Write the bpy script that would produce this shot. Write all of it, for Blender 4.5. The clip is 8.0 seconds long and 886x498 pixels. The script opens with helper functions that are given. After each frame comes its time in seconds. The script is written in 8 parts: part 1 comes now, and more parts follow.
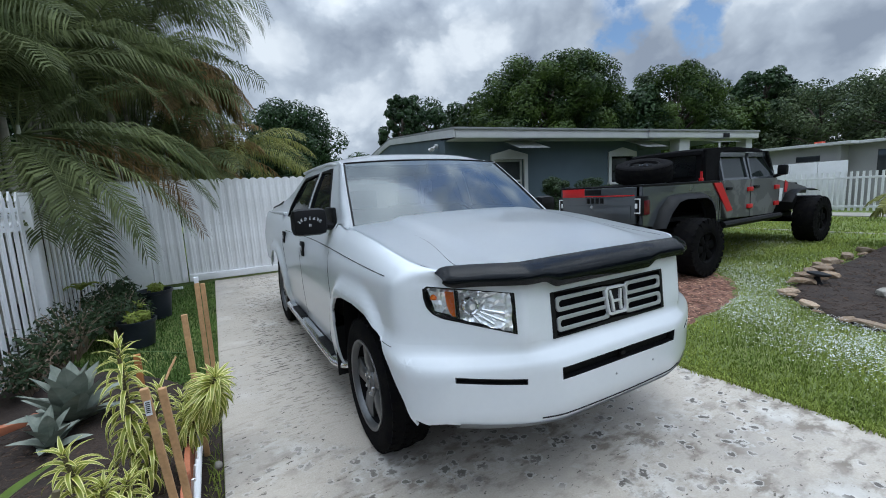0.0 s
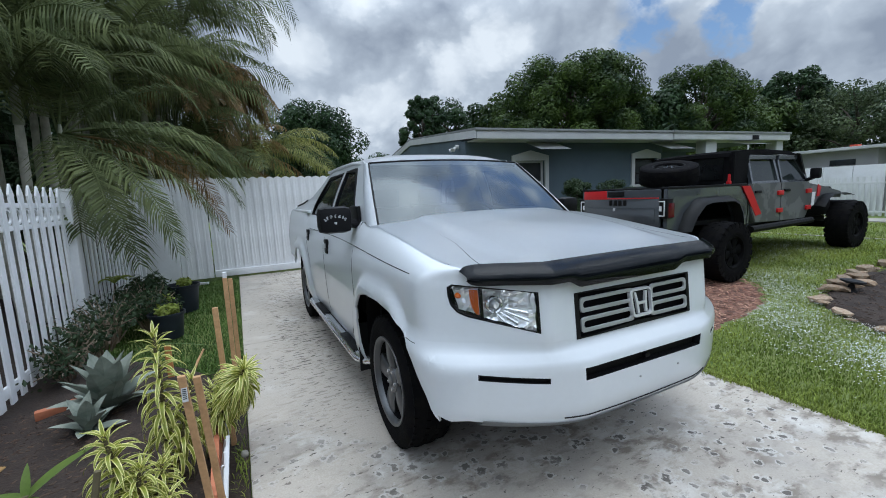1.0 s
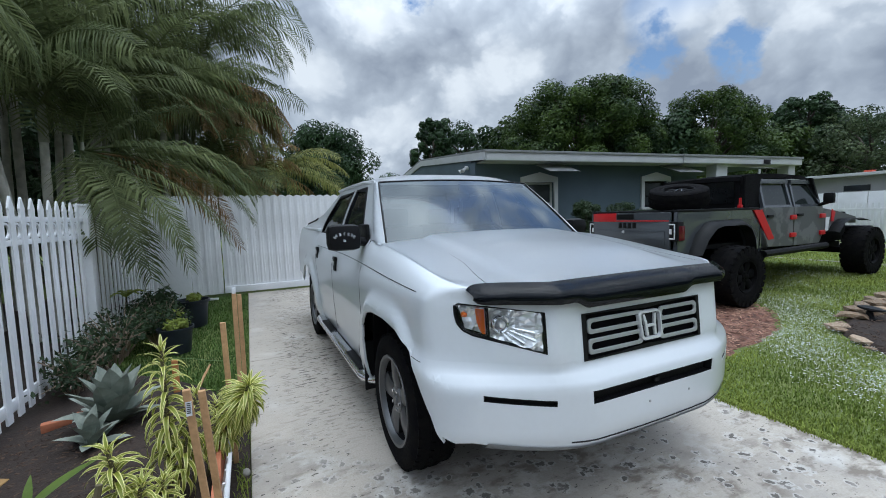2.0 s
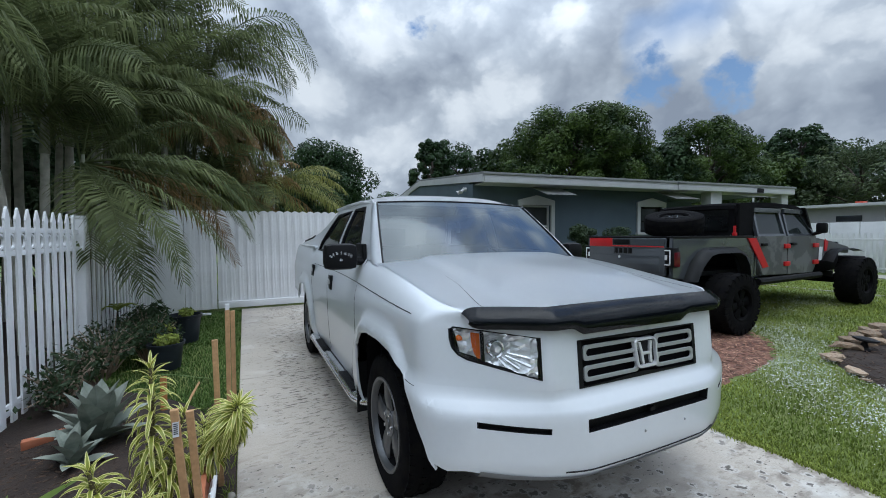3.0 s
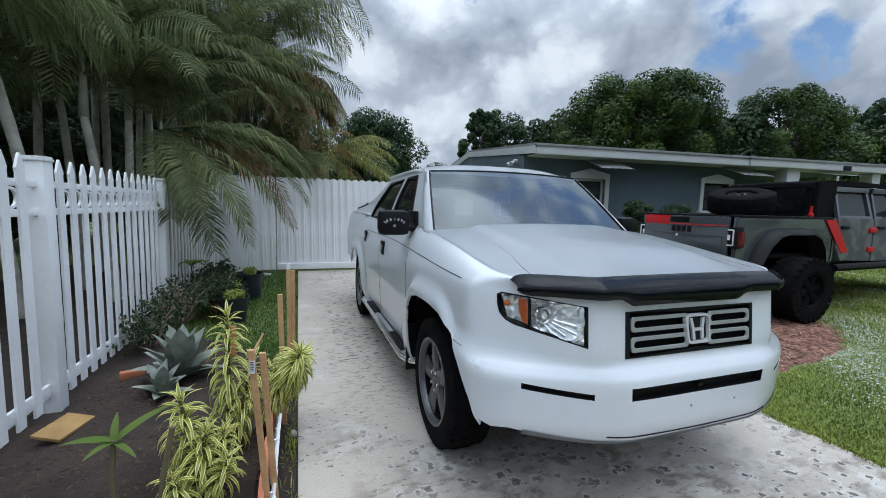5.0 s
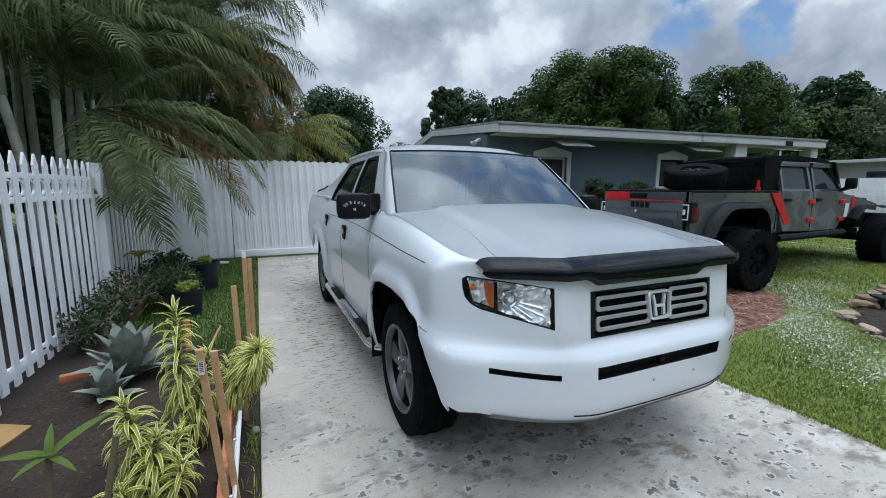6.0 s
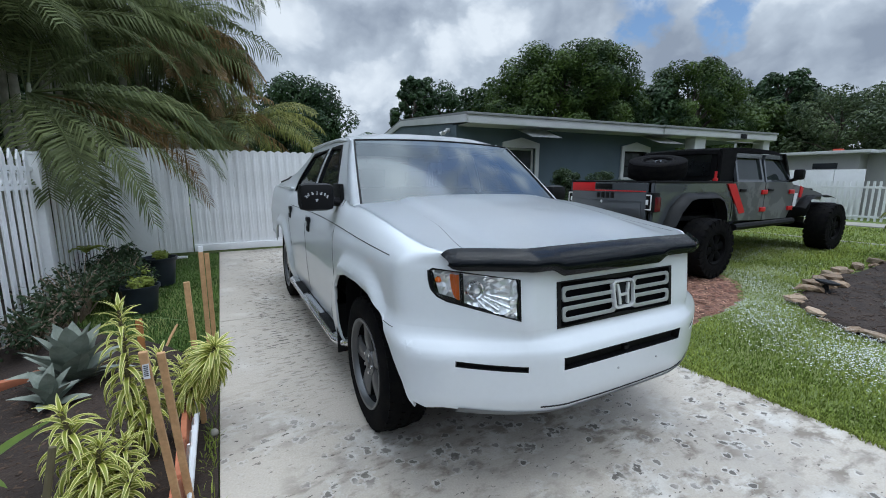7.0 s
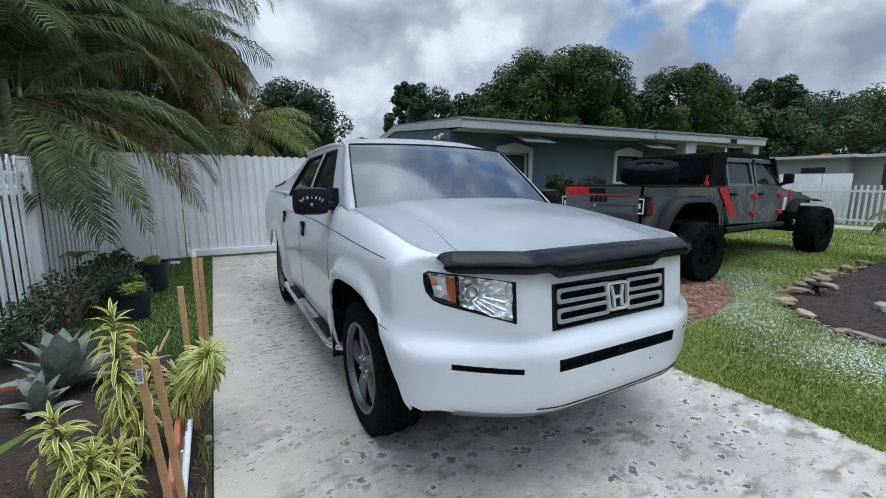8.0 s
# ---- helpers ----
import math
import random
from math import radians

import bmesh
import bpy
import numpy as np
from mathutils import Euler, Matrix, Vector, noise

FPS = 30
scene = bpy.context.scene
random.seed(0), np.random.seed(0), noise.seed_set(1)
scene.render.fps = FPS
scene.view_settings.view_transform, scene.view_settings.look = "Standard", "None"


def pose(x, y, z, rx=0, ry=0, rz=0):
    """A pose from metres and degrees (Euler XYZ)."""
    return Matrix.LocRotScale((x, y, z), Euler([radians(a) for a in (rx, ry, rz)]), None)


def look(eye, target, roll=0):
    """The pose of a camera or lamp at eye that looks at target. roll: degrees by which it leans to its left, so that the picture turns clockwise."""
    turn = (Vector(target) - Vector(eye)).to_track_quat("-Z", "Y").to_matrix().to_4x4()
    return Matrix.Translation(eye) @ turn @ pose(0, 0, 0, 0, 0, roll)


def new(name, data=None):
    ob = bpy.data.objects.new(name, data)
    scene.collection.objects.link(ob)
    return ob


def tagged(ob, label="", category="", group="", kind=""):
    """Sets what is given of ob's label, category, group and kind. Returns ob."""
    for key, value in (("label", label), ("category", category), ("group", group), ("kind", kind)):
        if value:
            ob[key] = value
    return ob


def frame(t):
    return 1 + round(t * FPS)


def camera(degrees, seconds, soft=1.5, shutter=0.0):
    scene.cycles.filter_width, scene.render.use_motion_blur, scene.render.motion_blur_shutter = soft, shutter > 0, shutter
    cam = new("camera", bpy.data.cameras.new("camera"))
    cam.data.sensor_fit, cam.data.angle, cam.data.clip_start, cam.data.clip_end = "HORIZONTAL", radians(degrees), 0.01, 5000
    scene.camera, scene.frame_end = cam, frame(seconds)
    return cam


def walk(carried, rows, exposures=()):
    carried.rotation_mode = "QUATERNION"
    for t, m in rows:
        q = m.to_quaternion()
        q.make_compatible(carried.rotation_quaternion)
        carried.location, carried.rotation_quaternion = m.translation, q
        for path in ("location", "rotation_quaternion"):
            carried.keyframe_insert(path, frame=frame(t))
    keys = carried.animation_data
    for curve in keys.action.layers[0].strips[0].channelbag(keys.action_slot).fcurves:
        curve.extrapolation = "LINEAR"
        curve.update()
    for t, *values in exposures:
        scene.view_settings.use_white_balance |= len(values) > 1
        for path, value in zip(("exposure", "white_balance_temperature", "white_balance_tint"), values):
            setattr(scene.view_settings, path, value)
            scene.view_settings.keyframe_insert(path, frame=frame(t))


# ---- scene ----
cam = camera(94.4, 8.0, soft=0.95)
PATH = [
    (0, (-0.657, -2.2, 1.454), (0.303, -0.465, 1.186), -3.1),
    (0.5, (-0.669, -2.2, 1.457), (0.264, -0.451, 1.188), -2.8),
    (1, (-0.696, -2.207, 1.449), (0.188, -0.431, 1.189), -2.5),
    (1.5, (-0.693, -2.215, 1.437), (0.157, -0.418, 1.214), -2.2),
    (3, (-0.695, -2.219, 1.455), (0.177, -0.421, 1.389), -0.3),
    (3.5, (-0.707, -2.228, 1.438), (0.125, -0.412, 1.335), 0.8),
    (4, (-0.733, -2.253, 1.434), (0.009, -0.401, 1.286), 1.3),
    (4.5, (-0.737, -2.259, 1.439), (-0.071, -0.383, 1.25), 1.5),
    (4.7, (-0.745, -2.274, 1.428), (-0.09, -0.394, 1.242), 1.6),
    (5.8, (-0.717, -2.213, 1.446), (0.048, -0.388, 1.154), 0.3),
    (6, (-0.701, -2.201, 1.439), (0.111, -0.398, 1.145), 0.3),
    (6.5, (-0.658, -2.178, 1.432), (0.235, -0.418, 1.108), 0.4),
    (7, (-0.654, -2.167, 1.431), (0.281, -0.431, 1.097), 0.3),
    (7.5, (-0.658, -2.168, 1.425), (0.296, -0.44, 1.099), 0.4),
    (8, (-0.662, -2.171, 1.425), (0.299, -0.445, 1.114), 0.2),
]
walk(cam, [(t, look(eye, target, roll)) for t, eye, target, roll in PATH], [(0, 0.07, 5720, 6), (1.7, 0.07, 5720, 6), (3, -0.06, 5720, 6), (3.5, -0.05, 5720, 6), (4.5, 0.04, 5720, 6), (6, 0.07, 5720, 6), (8, 0.08, 5720, 6)])

# ---------------- world, sun, exposure ----------------
SUN_EL, SUN_AZ = 77.0, -150.0          # degrees; azimuth measured from +y towards -x
w = bpy.data.worlds.new("sky")
scene.world = w
w.use_nodes = True
nt = w.node_tree
nt.nodes.clear()


def wn(kind, **kw):
    n = nt.nodes.new(kind)
    for k, v in kw.items():
        n.inputs[k].default_value = v
    return n


w_out = wn("ShaderNodeOutputWorld")
w_bg = wn("ShaderNodeBackground", Strength=1.0)
w_sky = nt.nodes.new("ShaderNodeTexSky")
w_sky.sky_type = "NISHITA"
w_sky.sun_disc = False
w_sky.sun_elevation = radians(SUN_EL)
w_sky.sun_rotation = radians(-SUN_AZ)
w_co = wn("ShaderNodeTexCoord")
w_map = nt.nodes.new("ShaderNodeMapping")
w_map.inputs["Scale"].default_value = (1.0, 1.0, 1.25)
w_map.inputs["Location"].default_value = (2.3, 0.7, 1.1)
w_n1 = wn("ShaderNodeTexNoise", Scale=3.4, Detail=10.0, Roughness=0.55)
w_n2 = wn("ShaderNodeTexNoise", Scale=1.3, Detail=4.0, Roughness=0.5)
w_ramp = nt.nodes.new("ShaderNodeValToRGB")      # cloud body: dark grey bellies to bright rims
w_ramp.color_ramp.elements[0].position = 0.32
w_ramp.color_ramp.elements[0].color = (0.34, 0.37, 0.43, 1)
w_ramp.color_ramp.elements[1].position = 0.72
w_ramp.color_ramp.elements[1].color = (0.94, 0.94, 0.94, 1)
for at_, shade in ((0.47, (0.50, 0.53, 0.58, 1)), (0.55, (0.60, 0.63, 0.675, 1)), (0.61, (0.76, 0.775, 0.80, 1))):
    w_ramp.color_ramp.elements.new(at_).color = shade
w_cov = nt.nodes.new("ShaderNodeMapRange")       # thin places in the cover
w_cov.inputs["From Min"].default_value = 0.30
w_cov.inputs["From Max"].default_value = 0.36
w_skys = nt.nodes.new("ShaderNodeVectorMath")
w_skys.operation = "SCALE"
w_skys.inputs["Scale"].default_value = 0.135
w_mix = nt.nodes.new("ShaderNodeMix")
w_mix.data_type = "RGBA"
nt.links.new(w_co.outputs["Generated"], w_map.inputs["Vector"])
nt.links.new(w_map.outputs[0], w_n1.inputs["Vector"])
nt.links.new(w_map.outputs[0], w_n2.inputs["Vector"])


def wmath(op, a, b=None, c=None):
    n = nt.nodes.new("ShaderNodeMath")
    n.operation = op
    for i, v in enumerate((a, b, c)):
        if v is None:
            continue
        if isinstance(v, float):
            n.inputs[i].default_value = v
        else:
            nt.links.new(v, n.inputs[i])
    return n.outputs[0]


def toward(d, lo, hi):
    """0 to 1 as the sky's direction nears d."""
    v = nt.nodes.new("ShaderNodeVectorMath")
    v.operation = "DOT_PRODUCT"
    v.inputs[1].default_value = Vector(d).normalized()
    nt.links.new(w_co.outputs["Generated"], v.inputs[0])
    r = nt.nodes.new("ShaderNodeMapRange")
    r.interpolation_type = "SMOOTHSTEP"
    r.inputs["From Min"].default_value, r.inputs["From Max"].default_value = math.cos(radians(lo)), math.cos(radians(hi))
    nt.links.new(v.outputs["Value"], r.inputs["Value"])
    return r.outputs[0]


# the cloud is thinner and brighter towards the veiled sun, and breaks open in a few ragged gaps
w_vo = wn("ShaderNodeTexVoronoi", Scale=6.2, Detail=4.0, Roughness=0.48)
w_vo.feature = "SMOOTH_F1"
w_vo.normalize = True
w_vo.inputs["Smoothness"].default_value = 0.6
w_warp = nt.nodes.new("ShaderNodeVectorMath")
w_warp.operation = "MULTIPLY_ADD"
w_warp.inputs[1].default_value = (0.20, 0.20, 0.20)
nt.links.new(w_n1.outputs["Color"], w_warp.inputs[0])
nt.links.new(w_map.outputs[0], w_warp.inputs[2])
nt.links.new(w_warp.outputs[0], w_vo.inputs["Vector"])
puff = wmath("MULTIPLY_ADD", w_vo.outputs["Distance"], -1.5, 0.425)
body = wmath("MULTIPLY_ADD", toward((0.32, 0.90, 0.28), 27.0, 5.0), 0.075, wmath("ADD", wmath("MULTIPLY_ADD", w_n1.outputs["Fac"], 0.72, 0.135), puff))
body = wmath("MULTIPLY_ADD", toward((0.635, 0.657, 0.407), 20.0, 6.0), -0.035, body)
body = wmath("MULTIPLY_ADD", toward((0.93, 0.30, 0.22), 26.0, 8.0), 0.05, body)
nt.links.new(body, w_ramp.inputs["Fac"])
gap = wmath("ADD", toward((0.835, 0.472, 0.282), 4.2, 0.0), toward((0.748, 0.585, 0.314), 5.4, 0.0))
gap = wmath("MULTIPLY_ADD", toward((0.353, 0.827, 0.438), 3.2, 0.0), 0.8, gap)
gap = wmath("ADD", toward((0.58, 0.10, 0.81), 26.0, 8.0), gap)
w_n3 = wn("ShaderNodeTexNoise", Scale=11.0, Detail=8.0, Roughness=0.6)
nt.links.new(w_map.outputs[0], w_n3.inputs["Vector"])
gap = wmath("MULTIPLY_ADD", w_n3.outputs["Fac"], 3.0, wmath("SUBTRACT", gap, 1.88))
w_gap = nt.nodes.new("ShaderNodeMapRange")
w_gap.inputs["From Min"].default_value, w_gap.inputs["From Max"].default_value = 0.25, 0.75
w_gap.inputs["To Min"].default_value, w_gap.inputs["To Max"].default_value = 1.0, 0.0
nt.links.new(gap, w_gap.inputs["Value"])
nt.links.new(w_n2.outputs["Fac"], w_cov.inputs["Value"])
cover = wmath("MULTIPLY", w_cov.outputs[0], w_gap.outputs[0])
# an overcast sky grows brighter towards the zenith
w_sep = nt.nodes.new("ShaderNodeSeparateXYZ")
nt.links.new(w_co.outputs["Generated"], w_sep.inputs[0])
w_zen = nt.nodes.new("ShaderNodeMapRange")
w_zen.inputs["From Min"].default_value, w_zen.inputs["From Max"].default_value = 0.35, 1.0
w_zen.inputs["To Min"].default_value, w_zen.inputs["To Max"].default_value = 0.85, 2.6
nt.links.new(w_sep.outputs["Z"], w_zen.inputs["Value"])
sun_dir = (-math.sin(radians(SUN_AZ)) * math.cos(radians(SUN_EL)), math.cos(radians(SUN_AZ)) * math.cos(radians(SUN_EL)), math.sin(radians(SUN_EL)))
nt.links.new(wmath("MULTIPLY_ADD", toward(sun_dir, 75.0, 5.0), 0.9, w_zen.outputs[0]), w_bg.inputs["Strength"])
nt.links.new(w_sky.outputs[0], w_skys.inputs[0])
nt.links.new(cover, w_mix.inputs["Factor"])
nt.links.new(w_skys.outputs[0], w_mix.inputs["A"])
nt.links.new(w_ramp.outputs["Color"], w_mix.inputs["B"])
nt.links.new(w_mix.outputs["Result"], w_bg.inputs["Color"])
nt.links.new(w_bg.outputs[0], w_out.inputs["Surface"])

sun = new("sun", bpy.data.lights.new("sun", "SUN"))
sun.data.energy, sun.data.angle, sun.data.color = 1.25, radians(50), (1.0, 0.96, 0.9)
sun.matrix_world = look((0, 0, 30), (30 * math.sin(radians(SUN_AZ)) / math.tan(radians(SUN_EL)),
                                     -30 * math.cos(radians(SUN_AZ)) / math.tan(radians(SUN_EL)), 0))

# ---------------- materials ----------------


def material(name, base, rough=0.6, metal=0.0, vary=0.12, scale=6.0, bump=0.0, bump_scale=40.0, second=None, spec=0.5,
             coat=0.0, per_piece=0.0, island=0.0, trans=0.0, ior=1.45, coords="Object", mix=(0.4, 0.65), fine=None):
    """A principled surface with two scales of variation: a broad mottling between base and second, and a fine grain with relief."""
    m = bpy.data.materials.new(name)
    m.use_nodes = True
    t = m.node_tree
    b = t.nodes["Principled BSDF"]
    b.inputs["Roughness"].default_value, b.inputs["Metallic"].default_value = rough, metal
    b.inputs["Specular IOR Level"].default_value, b.inputs["IOR"].default_value = spec, ior
    b.inputs["Coat Weight"].default_value, b.inputs["Coat Roughness"].default_value = coat, 0.03
    b.inputs["Transmission Weight"].default_value = trans
    co = t.nodes.new("ShaderNodeTexCoord")
    base = tuple(base) + (1.0,)
    sec = (tuple(second) if second else tuple(c * (1 - vary) for c in base[:3])) + (1.0,)
    n1 = t.nodes.new("ShaderNodeTexNoise")
    n1.inputs["Scale"].default_value, n1.inputs["Detail"].default_value = scale, 5.0
    t.links.new(co.outputs[coords], n1.inputs["Vector"])
    mr = t.nodes.new("ShaderNodeMapRange")
    mr.inputs["From Min"].default_value, mr.inputs["From Max"].default_value = mix
    t.links.new(n1.outputs["Fac"], mr.inputs["Value"])
    mx = t.nodes.new("ShaderNodeMix")
    mx.data_type = "RGBA"
    mx.inputs["A"].default_value, mx.inputs["B"].default_value = base, sec
    t.links.new(mr.outputs[0], mx.inputs["Factor"])
    col = mx.outputs["Result"]
    n2 = t.nodes.new("ShaderNodeTexNoise")
    n2.inputs["Scale"].default_value, n2.inputs["Detail"].default_value = bump_scale, 6.0
    t.links.new(co.outputs[coords], n2.inputs["Vector"])
    hs = t.nodes.new("ShaderNodeHueSaturation")
    amt = 0.25 * vary if fine is None else fine
    gr = t.nodes.new("ShaderNodeMapRange")
    gr.inputs["From Min"].default_value, gr.inputs["From Max"].default_value = 0.3, 0.7
    gr.inputs["To Min"].default_value, gr.inputs["To Max"].default_value = 1 - amt, 1 + amt
    t.links.new(n2.outputs["Fac"], gr.inputs["Value"])
    val = gr.outputs[0]
    if per_piece or island:
        src = t.nodes.new("ShaderNodeObjectInfo") if per_piece else t.nodes.new("ShaderNodeNewGeometry")
        rnd = src.outputs["Random"] if per_piece else src.outputs["Random Per Island"]
        a = per_piece or island
        pr = t.nodes.new("ShaderNodeMapRange")
        pr.inputs["To Min"].default_value, pr.inputs["To Max"].default_value = 1 - a, 1 + a
        t.links.new(rnd, pr.inputs["Value"])
        mu = t.nodes.new("ShaderNodeMath")
        mu.operation = "MULTIPLY"
        t.links.new(val, mu.inputs[0])
        t.links.new(pr.outputs[0], mu.inputs[1])
        val = mu.outputs[0]
    t.links.new(val, hs.inputs["Value"])
    t.links.new(col, hs.inputs["Color"])
    t.links.new(hs.outputs["Color"], b.inputs["Base Color"])
    if bump:
        bp = t.nodes.new("ShaderNodeBump")
        bp.inputs["Strength"].default_value, bp.inputs["Distance"].default_value = bump, 0.01
        t.links.new(n2.outputs["Fac"], bp.inputs["Height"])
        t.links.new(bp.outputs["Normal"], b.inputs["Normal"])
    return m


def leaf_material(name, base, second, rough=0.5, island=0.35, glow=0.35):
    """Leaves: two greens by leaf, with light let through."""
    m = material(name, base, rough, second=second, scale=0.9, island=island, fine=0.1, coords="Object", spec=0.22)
    t = m.node_tree
    b = t.nodes["Principled BSDF"]
    tr = t.nodes.new("ShaderNodeBsdfTranslucent")
    mx = t.nodes.new("ShaderNodeMixShader")
    mx.inputs[0].default_value = glow
    out = t.nodes["Material Output"]
    src = b.inputs["Base Color"].links[0].from_socket
    t.links.new(src, tr.inputs["Color"])
    t.links.new(b.outputs[0], mx.inputs[1])
    t.links.new(tr.outputs[0], mx.inputs[2])
    t.links.new(mx.outputs[0], out.inputs["Surface"])
    return m


M_PAINT = material("white_car_paint", (0.620, 0.650, 0.685), 0.28, vary=0.04, scale=1.5, coat=0.75, fine=0.01)
M_SEAM = material("panel_gap", (0.012, 0.012, 0.014), 0.7)
M_BLACK = material("black_plastic", (0.006, 0.006, 0.007), 0.5, vary=0.2, bump=0.15, bump_scale=300, spec=0.2)
M_GLOSSBLACK = material("smoked_acrylic", (0.006, 0.008, 0.012), 0.07, vary=0.2, spec=0.5)
M_RUBBER = material("tyre_rubber", (0.006, 0.006, 0.007), 0.9, vary=0.3, scale=12, bump=0.3, bump_scale=160, second=(0.010, 0.0095, 0.009), spec=0.05)
M_LINER = material("wheel_liner", (0.006, 0.006, 0.007), 0.95, spec=0.1)
M_ALLOY = material("grey_alloy", (0.105, 0.108, 0.113), 0.36, 0.55, vary=0.1, fine=0.03)
M_CHROME = material("chrome", (0.75, 0.76, 0.78), 0.14, 0.85, vary=0.04, fine=0.01)
M_SATIN = material("satin_metal", (0.36, 0.37, 0.38), 0.35, 0.35, vary=0.05)


def thin_glass(name, tint, gloss, ior, rough=0.008):
    """A thin pane: tinted see-through with a mirror-like surface that strengthens towards grazing."""
    m = bpy.data.materials.new(name)
    m.use_nodes = True
    t = m.node_tree
    t.nodes.remove(t.nodes["Principled BSDF"])
    tr = t.nodes.new("ShaderNodeBsdfTransparent")
    tr.inputs["Color"].default_value = tuple(tint) + (1.0,)
    gl = t.nodes.new("ShaderNodeBsdfGlossy")
    gl.inputs["Color"].default_value = tuple(gloss) + (1.0,)
    gl.inputs["Roughness"].default_value = rough
    lw = t.nodes.new("ShaderNodeLayerWeight")
    lw.inputs["Blend"].default_value = 0.5
    pw = t.nodes.new("ShaderNodeMath")
    pw.operation = "POWER"
    pw.inputs[1].default_value = 4.0
    t.links.new(lw.outputs["Facing"], pw.inputs[0])
    fr = t.nodes.new("ShaderNodeMath")
    fr.operation = "MULTIPLY_ADD"
    fr.inputs[1].default_value, fr.inputs[2].default_value = 0.9, ior
    t.links.new(pw.outputs[0], fr.inputs[0])
    mx = t.nodes.new("ShaderNodeMixShader")
    t.links.new(fr.outputs[0], mx.inputs[0])
    t.links.new(tr.outputs[0], mx.inputs[1])
    t.links.new(gl.outputs[0], mx.inputs[2])
    t.links.new(mx.outputs[0], t.nodes["Material Output"].inputs["Surface"])
    return m


M_GLASS = thin_glass("windscreen_glass", (0.13, 0.155, 0.175), (0.86, 0.94, 0.98), 0.075, 0.09)
M_LENS = thin_glass("clear_lens", (0.95, 0.96, 0.97), (1.0, 1.0, 1.0), 0.03)
M_TINT = material("tinted_glass", (0.012, 0.014, 0.016), 0.03, vary=0.02, trans=0.0, spec=0.6, fine=0.0)
M_AMBER = material("amber_lens", (0.75, 0.16, 0.02), 0.12, vary=0.1, spec=0.7)
M_CABIN = material("cabin_trim", (0.055, 0.052, 0.050), 0.8, vary=0.2)
M_PRINT = material("white_print", (0.75, 0.76, 0.78), 0.5)
M_VINYL = material("white_vinyl", (0.76, 0.77, 0.79), 0.35, vary=0.10, scale=1.6, second=(0.66, 0.67, 0.68), bump=0.04, bump_scale=30, fine=0.03)
M_WOOD = material("fresh_pine_stake", (0.52, 0.31, 0.15), 0.65, vary=0.25, scale=9, bump=0.3, bump_scale=60, fine=0.12)
M_STUCCO = material("slate_blue_stucco", (0.092, 0.125, 0.150), 0.85, vary=0.12, scale=1.5, bump=0.5, bump_scale=70, fine=0.06)
M_TRIM = material("white_house_trim", (0.52, 0.53, 0.535), 0.5, vary=0.10, scale=2.0, bump=0.06, fine=0.04)
M_ROOF = material("grey_roof_felt", (0.22, 0.23, 0.23), 0.9, vary=0.25, scale=2.5, bump=0.4)
M_GREYWALL = material("grey_block_wall", (0.38, 0.38, 0.375), 0.85, vary=0.12, scale=1.2, bump=0.3)
M_WINDOW = material("window_glass", (0.045, 0.05, 0.055), 0.05, vary=0.3, scale=1.5, spec=0.7)
M_ALUMAWN = leaf_material("translucent_white_sheet", (0.50, 0.51, 0.52), (0.42, 0.43, 0.44), 0.35, island=0.02, glow=0.45)
M_BARK = material("palm_trunk_bark", (0.34, 0.33, 0.29), 0.9, vary=0.4, scale=5, bump=0.6, bump_scale=25, second=(0.20, 0.19, 0.165))
M_TBARK = material("tree_bark", (0.09, 0.075, 0.06), 0.95, vary=0.4, scale=4, bump=0.7, bump_scale=20)
M_FROND = leaf_material("palm_leaf", (0.152, 0.176, 0.072), (0.086, 0.110, 0.048), 0.62, glow=0.5)
M_FRONDDRY = leaf_material("dry_palm_leaf", (0.23, 0.145, 0.06), (0.13, 0.10, 0.04), 0.6, glow=0.3)
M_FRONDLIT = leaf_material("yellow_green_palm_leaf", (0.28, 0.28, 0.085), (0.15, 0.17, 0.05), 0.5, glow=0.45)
M_LEAF = leaf_material("tree_leaf", (0.066, 0.104, 0.019), (0.013, 0.031, 0.010), 0.5, island=0.22, glow=0.16)
# paler grey-green leaf: the haze over the far trees is put into its colour
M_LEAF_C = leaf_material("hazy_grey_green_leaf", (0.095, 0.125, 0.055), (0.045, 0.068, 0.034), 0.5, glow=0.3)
M_LEAF_B = leaf_material("dark_tree_leaf", (0.045, 0.080, 0.030), (0.020, 0.042, 0.018), 0.5, glow=0.2)
M_HEDGE = leaf_material("hedge_leaf", (0.048, 0.074, 0.034), (0.026, 0.043, 0.020), 0.45, glow=0.35)
M_SOIL = material("dark_garden_soil", (0.0359, 0.0242, 0.0179), 0.95, vary=0.5, scale=5, bump=0.8, bump_scale=70, second=(0.020, 0.014, 0.011), fine=0.3)
M_MULCH = material("red_bark_mulch", (0.20, 0.098, 0.066), 0.9, vary=0.4, scale=9, bump=1.0, bump_scale=50, second=(0.08, 0.04, 0.03), fine=0.3, island=0.5)
M_REDCHIP = material("red_bark_chip", (0.34, 0.20, 0.14), 0.9, vary=0.4, second=(0.17, 0.08, 0.055), island=0.6)
M_CHIP = material("dark_mulch_chip", (0.060, 0.037, 0.025), 0.9, vary=0.4, island=0.6)
M_GRASS = leaf_material("lawn_blade", (0.27, 0.315, 0.065), (0.135, 0.185, 0.034), 0.55, island=0.4, glow=0.3)
# darker copy of the lawn blade: the strip's shade is put into its green
M_SHADEGRASS = leaf_material("shaded_lawn_blade", (0.095, 0.160, 0.036), (0.05, 0.095, 0.022), 0.55, island=0.4, glow=0.3)
